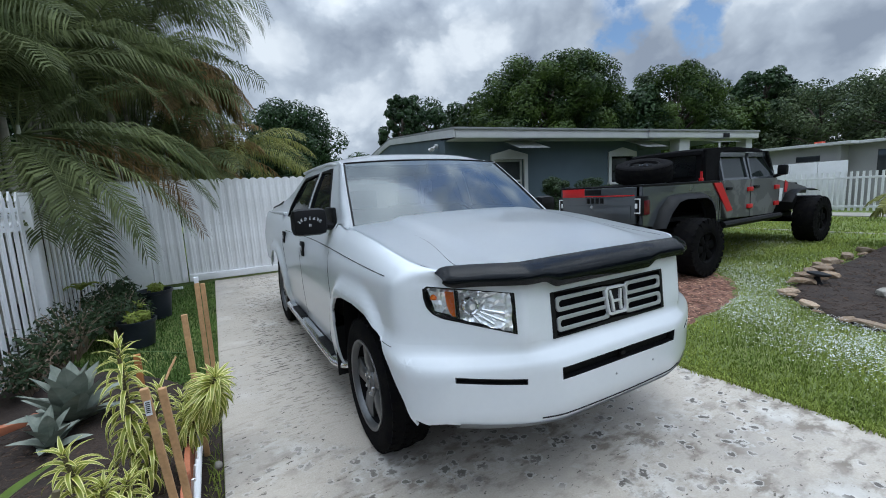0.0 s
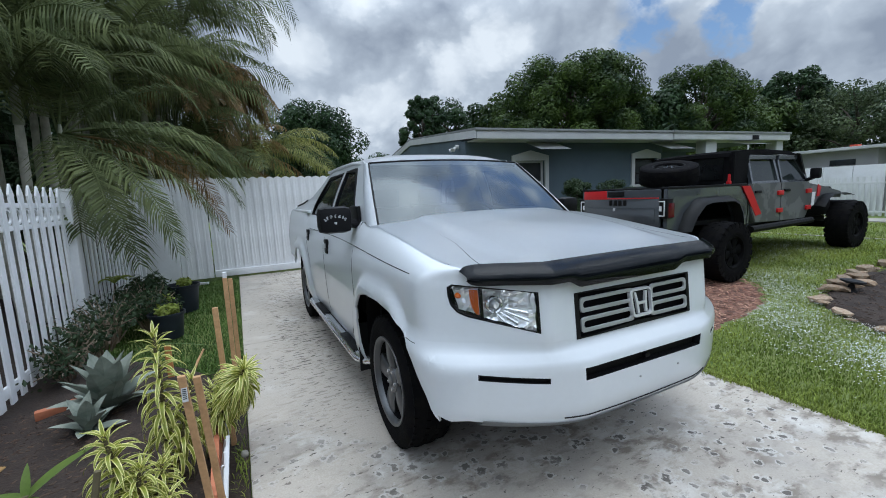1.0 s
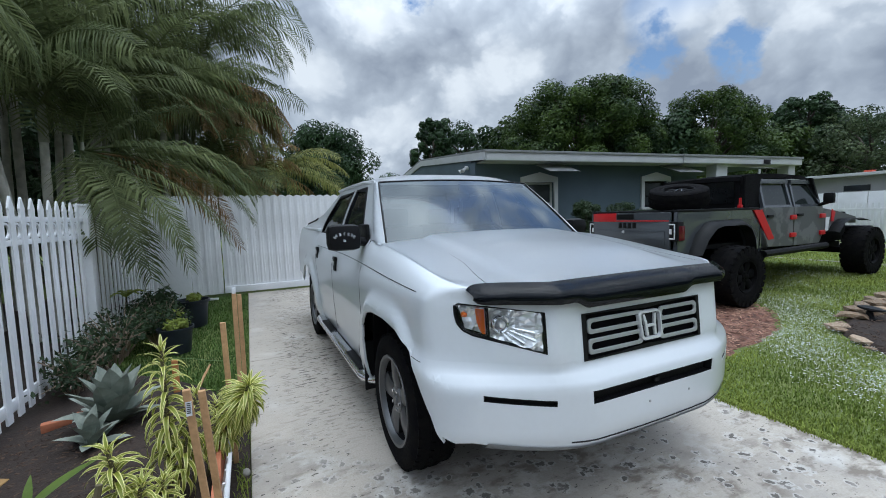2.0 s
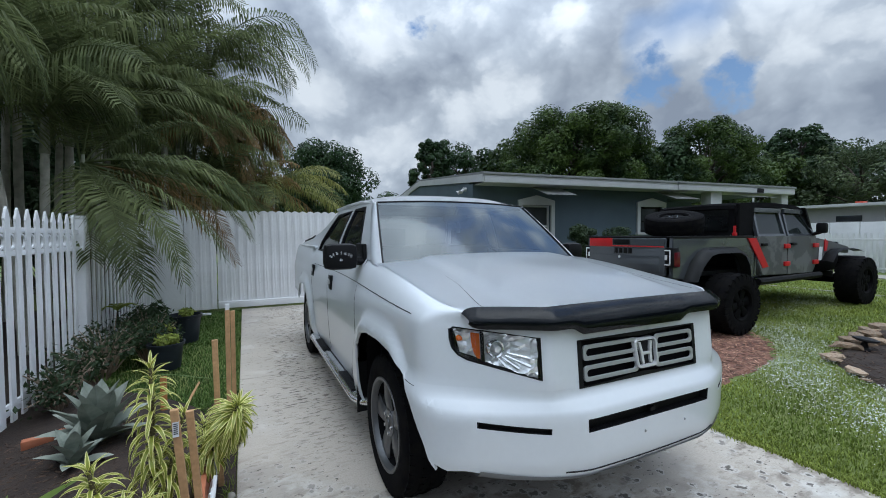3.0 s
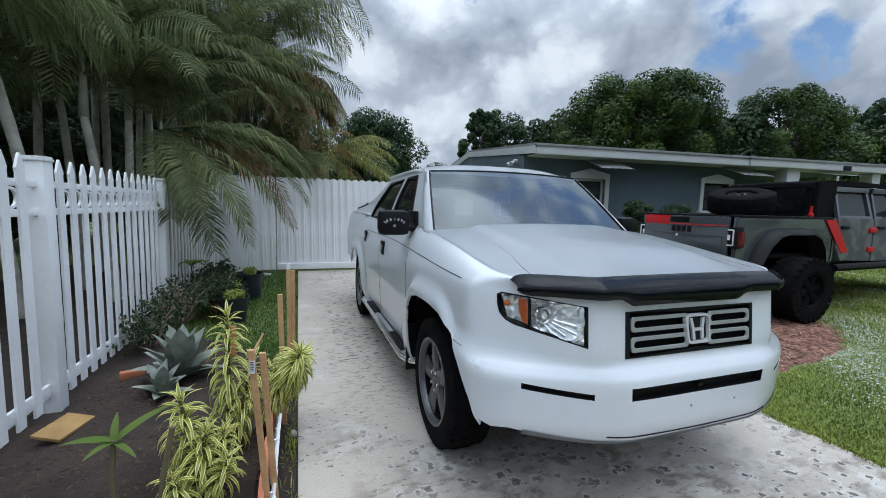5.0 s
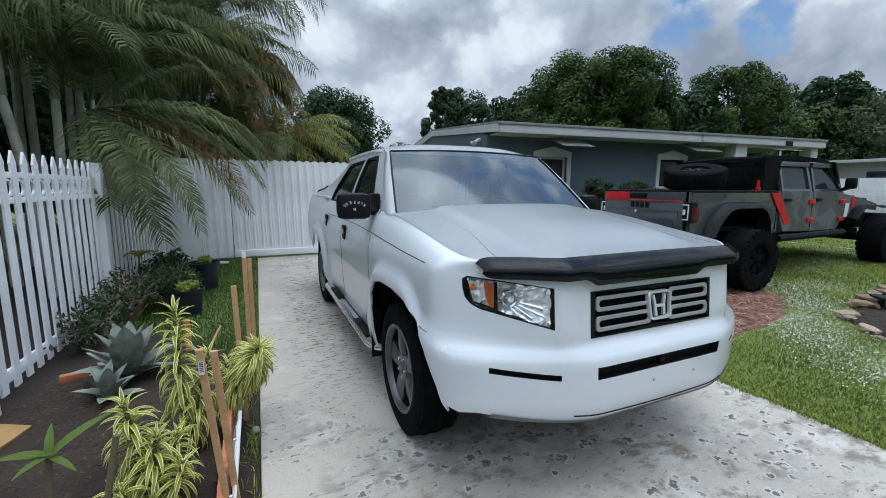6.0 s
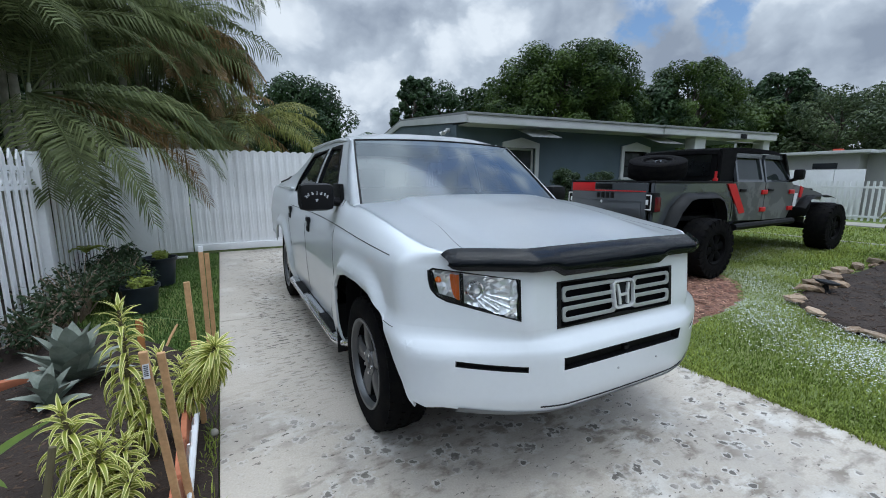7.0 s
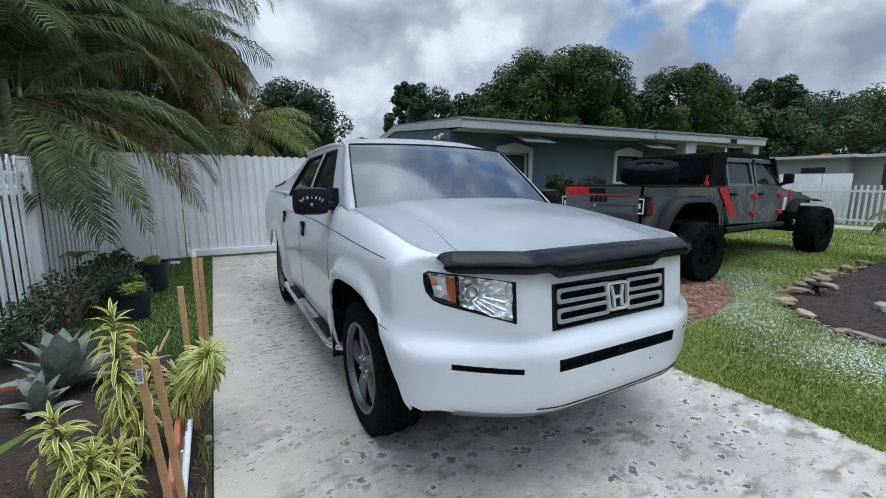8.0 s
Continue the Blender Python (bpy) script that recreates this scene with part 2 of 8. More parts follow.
M_STONE = material("brown_border_stone", (0.24, 0.15, 0.085), 0.85, vary=0.4, scale=7, bump=0.7, bump_scale=25, second=(0.32, 0.26, 0.19), per_piece=0.3)
M_POT = material("black_nursery_pot", (0.013, 0.018, 0.028), 0.45, vary=0.3)
M_TERRA = material("terracotta", (0.42, 0.15, 0.075), 0.8, vary=0.25, scale=8, bump=0.3)
M_PETAL = material("white_petal", (0.62, 0.64, 0.58), 0.6, island=0.3)
M_PALMBARK = material("pale_ringed_palm_bark", (0.50, 0.48, 0.42), 0.8, second=(0.32, 0.31, 0.26), scale=7, bump=0.5)
M_PAVE = material("pale_sidewalk", (0.29, 0.275, 0.24), 0.85, vary=0.15, scale=2, bump=0.3)


def lawn_material():
    m = material("lawn", (0.10, 0.145, 0.028), 0.9, second=(0.15, 0.175, 0.048), scale=0.9, bump=1.0, bump_scale=70, fine=0.35, coords="Object")
    return m


def concrete_material():
    """Pale driveway concrete with grey weathering, dark leaf-print stains and pits."""
    m = material("stained_concrete", (0.46, 0.415, 0.355), 0.75, second=(0.385, 0.345, 0.295), scale=0.9, bump=0.35, bump_scale=90, fine=0.09, mix=(0.38, 0.68))
    t = m.node_tree
    b = t.nodes["Principled BSDF"]
    co = t.nodes.new("ShaderNodeTexCoord")
    col = b.inputs["Base Color"].links[0].from_socket
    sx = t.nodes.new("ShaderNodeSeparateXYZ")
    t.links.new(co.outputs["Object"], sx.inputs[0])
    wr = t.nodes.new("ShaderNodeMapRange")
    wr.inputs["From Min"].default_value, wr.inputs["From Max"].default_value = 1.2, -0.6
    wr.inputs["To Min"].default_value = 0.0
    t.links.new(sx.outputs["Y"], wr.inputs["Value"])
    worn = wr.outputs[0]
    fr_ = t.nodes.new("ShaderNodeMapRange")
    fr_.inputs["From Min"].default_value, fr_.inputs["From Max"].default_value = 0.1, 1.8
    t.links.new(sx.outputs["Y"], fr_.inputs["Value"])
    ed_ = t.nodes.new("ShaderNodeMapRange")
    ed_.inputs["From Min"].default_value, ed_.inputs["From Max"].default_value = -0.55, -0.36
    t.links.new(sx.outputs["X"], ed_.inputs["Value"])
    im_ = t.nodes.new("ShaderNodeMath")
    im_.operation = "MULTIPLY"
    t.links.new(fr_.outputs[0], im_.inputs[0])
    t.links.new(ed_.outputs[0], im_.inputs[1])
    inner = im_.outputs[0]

    def stain(scale, lo, hi, zone_scale, zlo, zhi, colour, stretch, where=None, detail=6.0):
        nonlocal col
        mp = t.nodes.new("ShaderNodeMapping")
        mp.inputs["Scale"].default_value = stretch
        t.links.new(co.outputs["Object"], mp.inputs["Vector"])
        n = t.nodes.new("ShaderNodeTexNoise")
        n.inputs["Scale"].default_value, n.inputs["Detail"].default_value = scale, detail
        n.inputs["Roughness"].default_value = 0.62
        t.links.new(mp.outputs[0], n.inputs["Vector"])
        r = t.nodes.new("ShaderNodeMapRange")
        r.inputs["From Min"].default_value, r.inputs["From Max"].default_value = lo, hi
        t.links.new(n.outputs["Fac"], r.inputs["Value"])
        z = t.nodes.new("ShaderNodeTexNoise")
        z.inputs["Scale"].default_value, z.inputs["Detail"].default_value = zone_scale, 3.0
        t.links.new(co.outputs["Object"], z.inputs["Vector"])
        zr = t.nodes.new("ShaderNodeMapRange")
        zr.inputs["From Min"].default_value, zr.inputs["From Max"].default_value = zlo, zhi
        t.links.new(z.outputs["Fac"], zr.inputs["Value"])
        mu = t.nodes.new("ShaderNodeMath")
        mu.operation = "MULTIPLY"
        t.links.new(r.outputs[0], mu.inputs[0])
        t.links.new(zr.outputs[0], mu.inputs[1])
        if where is not None:
            m2 = t.nodes.new("ShaderNodeMath")
            m2.operation = "MULTIPLY"
            t.links.new(mu.outputs[0], m2.inputs[0])
            t.links.new(where, m2.inputs[1])
            mu = m2
        mx = t.nodes.new("ShaderNodeMix")
        mx.data_type = "RGBA"
        mx.inputs["B"].default_value = colour
        t.links.new(mu.outputs[0], mx.inputs["Factor"])
        t.links.new(col, mx.inputs["A"])
        col = mx.outputs["Result"]

    # broad grime, pale patches, fine streaks along the drive, then smudges and pits that thicken towards the street
    stain(1.6, 0.46, 0.68, 0.7, 0.38, 0.6, (0.32, 0.295, 0.265, 1), (1, 1, 1))
    stain(2.2, 0.54, 0.70, 0.5, 0.35, 0.6, (0.60, 0.585, 0.55, 1), (1, 1, 1))
    stain(15.0, 0.56, 0.66, 1.3, 0.42, 0.58, (0.29, 0.255, 0.215, 1), (0.55, 1.4, 1))
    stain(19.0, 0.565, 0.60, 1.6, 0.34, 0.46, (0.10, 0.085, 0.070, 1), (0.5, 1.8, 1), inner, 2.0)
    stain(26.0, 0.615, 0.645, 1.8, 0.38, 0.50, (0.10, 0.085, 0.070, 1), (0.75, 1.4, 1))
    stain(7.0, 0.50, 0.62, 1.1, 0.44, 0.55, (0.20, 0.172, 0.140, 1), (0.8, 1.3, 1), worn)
    # leaf prints: a dark ragged core in a paler ring, here and there
    wob = t.nodes.new("ShaderNodeTexNoise")
    wob.inputs["Scale"].default_value, wob.inputs["Detail"].default_value = 34.0, 6.0
    t.links.new(co.outputs["Object"], wob.inputs["Vector"])
    for scale, keep, core, halo in ((4.6, 0.50, 0.08, 0.18), (9.0, 0.62, 0.11, 0.19)):
        vo = t.nodes.new("ShaderNodeTexVoronoi")
        vo.voronoi_dimensions = "2D"
        vo.inputs["Scale"].default_value = scale
        t.links.new(co.outputs["Object"], vo.inputs["Vector"])
        ds = t.nodes.new("ShaderNodeMath")
        ds.operation = "MULTIPLY_ADD"
        ds.inputs[1].default_value = 0.62
        t.links.new(wob.outputs["Fac"], ds.inputs[0])
        t.links.new(vo.outputs["Distance"], ds.inputs[2])
        sep = t.nodes.new("ShaderNodeSeparateColor")
        t.links.new(vo.outputs["Color"], sep.inputs[0])
        zn = t.nodes.new("ShaderNodeTexNoise")
        zn.inputs["Scale"].default_value, zn.inputs["Detail"].default_value = 1.1 + 0.07 * scale, 3.0
        t.links.new(co.outputs["Object"], zn.inputs["Vector"])
        zm = t.nodes.new("ShaderNodeMapRange")
        zm.inputs["From Min"].default_value, zm.inputs["From Max"].default_value = 0.46, 0.54
        t.links.new(zn.outputs["Fac"], zm.inputs["Value"])
        pick = t.nodes.new("ShaderNodeMath")
        pick.operation = "LESS_THAN"
        pick.inputs[1].default_value = keep
        t.links.new(sep.outputs[0], pick.inputs[0])
        p2 = t.nodes.new("ShaderNodeMath")
        p2.operation = "MULTIPLY"
        t.links.new(pick.outputs[0], p2.inputs[0])
        t.links.new(zm.outputs[0], p2.inputs[1])
        pick = p2
        for r0, r1, colour, amount in ((halo, halo + 0.08, (0.60, 0.585, 0.555, 1), 0.45), (core, core + 0.05, (0.07, 0.06, 0.05, 1), 0.88)):
            mr = t.nodes.new("ShaderNodeMapRange")
            mr.inputs["From Min"].default_value, mr.inputs["From Max"].default_value = r0 + 0.31, r1 + 0.31
            mr.inputs["To Min"].default_value, mr.inputs["To Max"].default_value = amount, 0.0
            t.links.new(ds.outputs[0], mr.inputs["Value"])
            mu = t.nodes.new("ShaderNodeMath")
            mu.operation = "MULTIPLY"
            t.links.new(mr.outputs[0], mu.inputs[0])
            t.links.new(pick.outputs[0], mu.inputs[1])
            m2 = t.nodes.new("ShaderNodeMath")
            m2.operation = "MULTIPLY"
            t.links.new(mu.outputs[0], m2.inputs[0])
            t.links.new(worn, m2.inputs[1])
            mu = m2
            mx = t.nodes.new("ShaderNodeMix")
            mx.data_type = "RGBA"
            mx.inputs["B"].default_value = colour
            t.links.new(mu.outputs[0], mx.inputs["Factor"])
            t.links.new(col, mx.inputs["A"])
            col = mx.outputs["Result"]
    t.links.new(col, b.inputs["Base Color"])
    return m


M_LAWN = lawn_material()
M_CONCRETE = concrete_material()

# ---------------- building helpers ----------------


def mesh_of(bm, name, mat, smooth=True):
    me = bpy.data.meshes.new(name)
    bm.to_mesh(me)
    bm.free()
    me.materials.append(mat)
    if smooth:
        for p in me.polygons:
            p.use_smooth = True
        me.set_sharp_from_angle(angle=radians(38))
    return me


def part(name, bm, mat, parent=None, label="", smooth=True):
    ob = new(name, mesh_of(bm, name, mat, smooth))
    if parent:
        ob.parent = parent
    if label:
        ob["label"] = label
    return ob


def piece(name, me, parent, m):
    """One more object on a shared mesh, under a thing."""
    ob = new(name, me)
    ob.parent = parent
    ob.matrix_basis = m
    return ob


def thing(name, at, label, category, group="", kind="", turn=0.0):
    ob = new(name)
    ob.matrix_basis = pose(*at, 0, 0, turn)
    return tagged(ob, label, category, group, kind)


def box(bm, c, s, bevel=0.0, m=None):
    r = bmesh.ops.create_cube(bm, size=1.0)
    mat = Matrix.Translation(c) @ Matrix.Diagonal((*s, 1))
    if m is not None:
        mat = m @ mat
    bmesh.ops.transform(bm, matrix=mat, verts=r["verts"])
    if bevel:
        es = list({ed for v in r["verts"] for ed in v.link_edges})
        bmesh.ops.bevel(bm, geom=es, offset=bevel, segments=2, affect="EDGES", profile=0.6)
    return bm


def rod(bm, pts, radii, sides=10, cap=True, flat=1.0):
    """A tapered tube along points."""
    rings = []
    n = len(pts)
    pts = [Vector(p) for p in pts]
    if not hasattr(radii, "__len__"):
        radii = [radii] * n
    for i, p in enumerate(pts):
        d = (pts[min(i + 1, n - 1)] - pts[max(i - 1, 0)]).normalized()
        a = d.orthogonal() if abs(d.z) > 0.95 else d.cross(Vector((0, 0, 1)))
        if abs(d.z) > 0.95:
            a = Vector((1, 0, 0)) - d * d.x
        a.normalize()
        b = d.cross(a).normalized()
        rings.append([bm.verts.new(p + a * math.cos(2 * math.pi * k / sides) * radii[i] + b * math.sin(2 * math.pi * k / sides) * radii[i] * flat)
                      for k in range(sides)])
    for r0, r1 in zip(rings, rings[1:]):
        for k in range(sides):
            bm.faces.new((r0[k], r0[(k + 1) % sides], r1[(k + 1) % sides], r1[k]))
    if cap:
        bm.faces.new(rings[0][::-1])
        bm.faces.new(rings[-1])
    return bm


def lathe(bm, profile, sides=32, m=None, close=False):
    """Revolves (radius, height) about the local z axis."""
    rings = []
    for r, h in profile:
        rings.append([bm.verts.new((r * math.cos(2 * math.pi * k / sides), r * math.sin(2 * math.pi * k / sides), h)) for k in range(sides)])
    pairs = list(zip(rings, rings[1:])) + ([(rings[-1], rings[0])] if close else [])
    for r0, r1 in pairs:
        for k in range(sides):
            bm.faces.new((r0[k], r0[(k + 1) % sides], r1[(k + 1) % sides], r1[k]))
    if m is not None:
        bmesh.ops.transform(bm, matrix=m, verts=[v for r in rings for v in r])
    return bm


def prism(bm, poly, z0, z1, m=None, bevel=0.0):
    """A plan polygon drawn up from z0 to z1."""
    lo = [bm.verts.new((x, y, z0)) for x, y in poly]
    hi = [bm.verts.new((x, y, z1)) for x, y in poly]
    n = len(poly)
    bm.faces.new(lo[::-1])
    bm.faces.new(hi)
    for k in range(n):
        bm.faces.new((lo[k], lo[(k + 1) % n], hi[(k + 1) % n], hi[k]))
    if bevel:
        bmesh.ops.bevel(bm, geom=list({ed for v in lo + hi for ed in v.link_edges}), offset=bevel, segments=2, affect="EDGES")
        return bm
    if m is not None:
        bmesh.ops.transform(bm, matrix=m, verts=lo + hi)
    return bm


def sheet(bm, grid, thick=0.0):
    """A surface through rows of points; thick gives it a back along its normals."""
    vs = [[bm.verts.new(p) for p in row] for row in grid]
    fs = []
    for r0, r1 in zip(vs, vs[1:]):
        for a, b, c, d in zip(r0, r0[1:], r1[1:], r1):
            fs.append(bm.faces.new((a, b, c, d)))
    if thick:
        bmesh.ops.solidify(bm, geom=fs, thickness=thick)
    return bm


def soup(name, verts, faces, mat, parent=None, label="", kind="", smooth=False):
    me = bpy.data.meshes.new(name)
    me.from_pydata(verts, [], faces)
    me.materials.append(mat)
    if smooth:
        for p in me.polygons:
            p.use_smooth = True
    ob = new(name, me)
    if parent:
        ob.parent = parent
    if label:
        ob["label"] = label
    if kind:
        ob["kind"] = kind
    return ob


def lerp(a, b, t):
    return a + (b - a) * t


def smooth01(t):
    t = max(0.0, min(1.0, t))
    return t * t * (3 - 2 * t)


def along(table, x):
    """Smooth reading of a small table of (x, value)."""
    if x <= table[0][0]:
        return table[0][1]
    for (x0, v0), (x1, v1) in zip(table, table[1:]):
        if x <= x1:
            return lerp(v0, v1, (x - x0) / (x1 - x0))
    return table[-1][1]

# ---------------- ground ----------------


def rise(x, y):
    """The lawn climbs gently towards the neighbour's side."""
    return 0.20 * smooth01((x - 4.0) / 6.5)


def ground_sheet():
    bm = bmesh.new()
    xs = [-400, -150, -60, -25, -12, -6, -3, -0.8, 1, 2.4] + [2.6 + 0.4 * i for i in range(32)] + [17, 20, 25, 35, 60, 150, 400]
    ys = [-400, -150, -60, -25, -12, -8, -5] + [-4 + 0.5 * i for i in range(24)] + [9, 12, 16, 22, 35, 60, 150, 400]
    sheet(bm, [[(x, y, -0.03 + rise(x, y) + 0.012 * noise.noise((x * 1.3, y * 1.3, 0))) for x in xs] for y in ys])
    bmesh.ops.recalc_face_normals(bm, faces=bm.faces)
    ob = part("ground", bm, M_LAWN)
    return tagged(ob, "green lawn with patches of white clover", "lawn", kind="structure")


ground_sheet()


def driveway():
    bm = bmesh.new()
    # two pours with a joint between them
    for y0, y1 in ((-9.0, 2.392), (2.4, 6.93)):
        box(bm, ((-0.76 + 2.45) / 2, (y0 + y1) / 2, -0.06), (3.21, y1 - y0, 0.12), 0.008)
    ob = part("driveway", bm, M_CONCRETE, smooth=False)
    return tagged(ob, "pale concrete driveway with dark weathering stains", "driveway", kind="structure")


driveway()
# unseen grey strip added behind the viewpoint so the chrome mirrors less green
bm = bmesh.new()
box(bm, (0, -13.0, -0.07), (120, 7.0, 0.10), 0.01)
tagged(part("road", bm, material("grey_asphalt", (0.075, 0.075, 0.076), 0.9, vary=0.2, bump=0.5, bump_scale=60)), "unseen grey asphalt strip behind the viewpoint, added for reflections", "road", kind="structure")

# ---------------- picket fence ----------------
FX = -2.31
fence = thing("picket_fence", (FX, 0, 0), "white vinyl picket fence with pointed pickets and ring trim", "fence")


def picket_mesh():
    bm = bmesh.new()
    w2, t2, h = 0.0375, 0.0075, 1.60
    prof = [(-w2, 0.06), (w2, 0.06), (w2, h - 0.02), (w2 * 1.15, h), (0.012, h + 0.07), (0, h + 0.09), (-0.012, h + 0.07), (-w2 * 1.15, h), (-w2, h - 0.02)]
    a = [bm.verts.new((t2, y, z)) for y, z in prof]
    b = [bm.verts.new((-t2, y, z)) for y, z in prof]
    n = len(prof)
    bm.faces.new(a)
    bm.faces.new(b[::-1])
    for k in range(n):
        bm.faces.new((a[k], b[k], b[(k + 1) % n], a[(k + 1) % n]))
    bmesh.ops.recalc_face_normals(bm, faces=bm.faces)
    return mesh_of(bm, "picket", M_VINYL, False)


def ring_mesh():
    bm = bmesh.new()
    prof = [(0.050, -0.007), (0.066, -0.007), (0.066, 0.007), (0.050, 0.007)]
    lathe(bm, prof, 16, pose(0, 0, 0, 0, 90, 0), close=True)
    bmesh.ops.recalc_face_normals(bm, faces=bm.faces)
    return mesh_of(bm, "ring", M_VINYL)


PICKET, RING = picket_mesh(), ring_mesh()
POSTS = [1.10 + 2.44 * k for k in (-2, -1, 0, 1, 2)] + [6.85]
for py in POSTS:
    bm = bmesh.new()
    box(bm, (0, py, 0.83), (0.110, 0.110, 1.66), 0.006)
    box(bm, (0, py, 1.668), (0.122, 0.122, 0.018), 0.004)
    prism(bm, [(-0.055, py - 0.055), (0.055, py - 0.055), (0.055, py + 0.055), (-0.055, py + 0.055)], 1.678, 1.690)
    part("post", bm, M_VINYL, fence)
for py, pn in zip(POSTS, POSTS[1:]):
    for z, hgt in ((0.16, 0.085), (1.335, 0.045), (1.515, 0.045)):
        bm = bmesh.new()
        box(bm, (0, (py + pn) / 2, z), (0.022, pn - py - 0.11, hgt), 0.004)
        part("rail", bm, M_VINYL, fence)
    count = int((pn - py - 0.12) / 0.168)
    for k in range(count):
        y = py + (pn - py - (count - 1) * 0.168) / 2 + k * 0.168
        piece("picket", PICKET, fence, pose(0.013, y, 0, random.uniform(-0.15, 0.15), 0, random.uniform(-0.6, 0.6)))
        if k < count - 1:
            piece("ring", RING, fence, pose(0, y + 0.084, 1.425))

# ---------------- board fence and gate at the end of the drive ----------------
GY = 6.98


def board_fence(name, x0, x1, z0, label, rail):
    f = thing(name, (0, GY, 0), label, "gate" if rail else "fence")
    n = int(round((x1 - x0) / 0.152))
    pitch = (x1 - x0) / n
    for k in range(n):
        bm = bmesh.new()
        pts = []
        for j in range(7):                     # scalloped head of each board
            a = j / 6
            pts.append((lerp(-pitch / 2 + 0.0005, pitch / 2 - 0.0005, a), 1.945 + 0.035 * math.sin(math.pi * a)))
        prof = [(-pitch / 2 + 0.0005, z0), (pitch / 2 - 0.0005, z0)] + pts[::-1]
        fr = [bm.verts.new((x, -0.012 - 0.008 * math.cos(math.pi * x / pitch), z)) for x, z in prof]
        bk = [bm.verts.new((x, 0.014, z)) for x, z in prof]
        bm.faces.new(fr)
        bm.faces.new(bk[::-1])
        for q in range(len(prof)):
            bm.faces.new((fr[q], bk[q], bk[(q + 1) % len(prof)], fr[(q + 1) % len(prof)]))
        bmesh.ops.recalc_face_normals(bm, faces=bm.faces)
        b = part("board", bm, M_VINYL, f, smooth=False)
        b.location = (x0 + (k + 0.5) * pitch, random.uniform(-0.002, 0.002), 0)
        # raised rib on each board
        bm = bmesh.new()
        box(bm, (0, -0.0205, (z0 + 1.93) / 2), (0.045, 0.006, 1.93 - z0 - 0.03), 0.0025)
        r = part("rib", bm, M_VINYL, b)
    for z in (0.35, 1.65):
        bm = bmesh.new()
        box(bm, ((x0 + x1) / 2, 0.045, z), (x1 - x0, 0.05, 0.10), 0.005)
        part("back_rail", bm, M_VINYL, f)
    if rail:
        bm = bmesh.new()
        box(bm, ((x0 + x1) / 2, -0.035, 0.105), (x1 - x0, 0.07, 0.13), 0.01)
        part("bottom_rail", bm, M_VINYL, f)
    return f


board_fence("board_fence", -1.72, -1.19, 0.03, "white vinyl board fence with a scalloped top beside the gate", False)
board_fence("drive_gate", -1.17, 3.9, 0.05, "wide white vinyl gate with a scalloped top, shut", True)
bm = bmesh.new()
box(bm, (-2.04, GY, 0.98), (0.62, 0.14, 1.96), 0.012)
tagged(part("gate_pier", bm, M_VINYL), "smooth white pier between picket fence and gate", "pier", kind="structure")
# dark strip behind the fence: the palms' shade put into its colour
bm = bmesh.new()
for k in range(3):
    box(bm, (-3.95, -2.0 + 4.2 * k, -0.02), (3.1, 4.2, 0.06), 0.01)
tagged(part("shade_strip", bm, M_SOIL), "dark strip behind the fence standing in for the palms' shade", "soil", kind="structure")

# ---------------- slate-blue house behind the drive ----------------
HOUSE = pose(3.93, 5.30, 0, 0, 0, -6.8)
house = thing("house", (3.93, 5.30, 0), "slate-blue single-storey stucco house with a low white-edged roof", "house", turn=-6.8)
HX1, HYF, HD = 5.75, 0.6, 10.0                 # end of the front wall, its set-back under the eave, depth
RIDGE = 3.28


def wall_with_openings(bm, x0, x1, z0, z1, y0, y1, holes):
    xs = sorted({x0, x1, *[h[0] for h in holes], *[h[1] for h in holes]})
    zs = sorted({z0, z1, *[h[2] for h in holes], *[h[3] for h in holes]})
    for xa, xb in zip(xs, xs[1:]):
        for za, zb in zip(zs, zs[1:]):
            if any(h[0] <= (xa + xb) / 2 <= h[1] and h[2] <= (za + zb) / 2 <= h[3] for h in holes):
                continue
            box(bm, ((xa + xb) / 2, (y0 + y1) / 2, (za + zb) / 2), (xb - xa, y1 - y0, zb - za))
    bmesh.ops.remove_doubles(bm, verts=bm.verts, dist=1e-5)


WINS = ((1.25, 2.05, 1.30, 2.17), (4.80, 5.58, 1.52, 2.19))
bm = bmesh.new()
wall_with_openings(bm, 0.0, HX1, -0.1, 2.62, HYF, HYF + 0.2, WINS)
part("front_wall", bm, M_STUCCO, house, smooth=False)
bm = bmesh.new()
gable = [(HYF + 0.2, -0.1), (HD - 0.6, -0.1), (HD - 0.6, 2.62), (HD / 2, RIDGE - 0.17), (HYF + 0.2, 2.66)]
a = [bm.verts.new((0.0, y, z)) for y, z in gable]
b = [bm.verts.new((0.2, y, z)) for y, z in gable]
bm.faces.new(a[::-1])
bm.faces.new(b)
for k in range(5):
    bm.faces.new((a[k], a[(k + 1) % 5], b[(k + 1) % 5], b[k]))
part("side_wall", bm, M_STUCCO, house, smooth=False)
bm = bmesh.new()
box(bm, (5.0, HD - 0.7, 1.25), (10.0, 0.2, 2.7))
box(bm, (9.6, HD * 0.75, 1.25), (0.2, HD * 0.45, 2.7))
box(bm, (HX1 - 0.1, (HYF + HD) / 2, 1.25), (0.2, HD - HYF - 1.6, 2.7))
part("back_wall", bm, M_STUCCO, house, smooth=False)


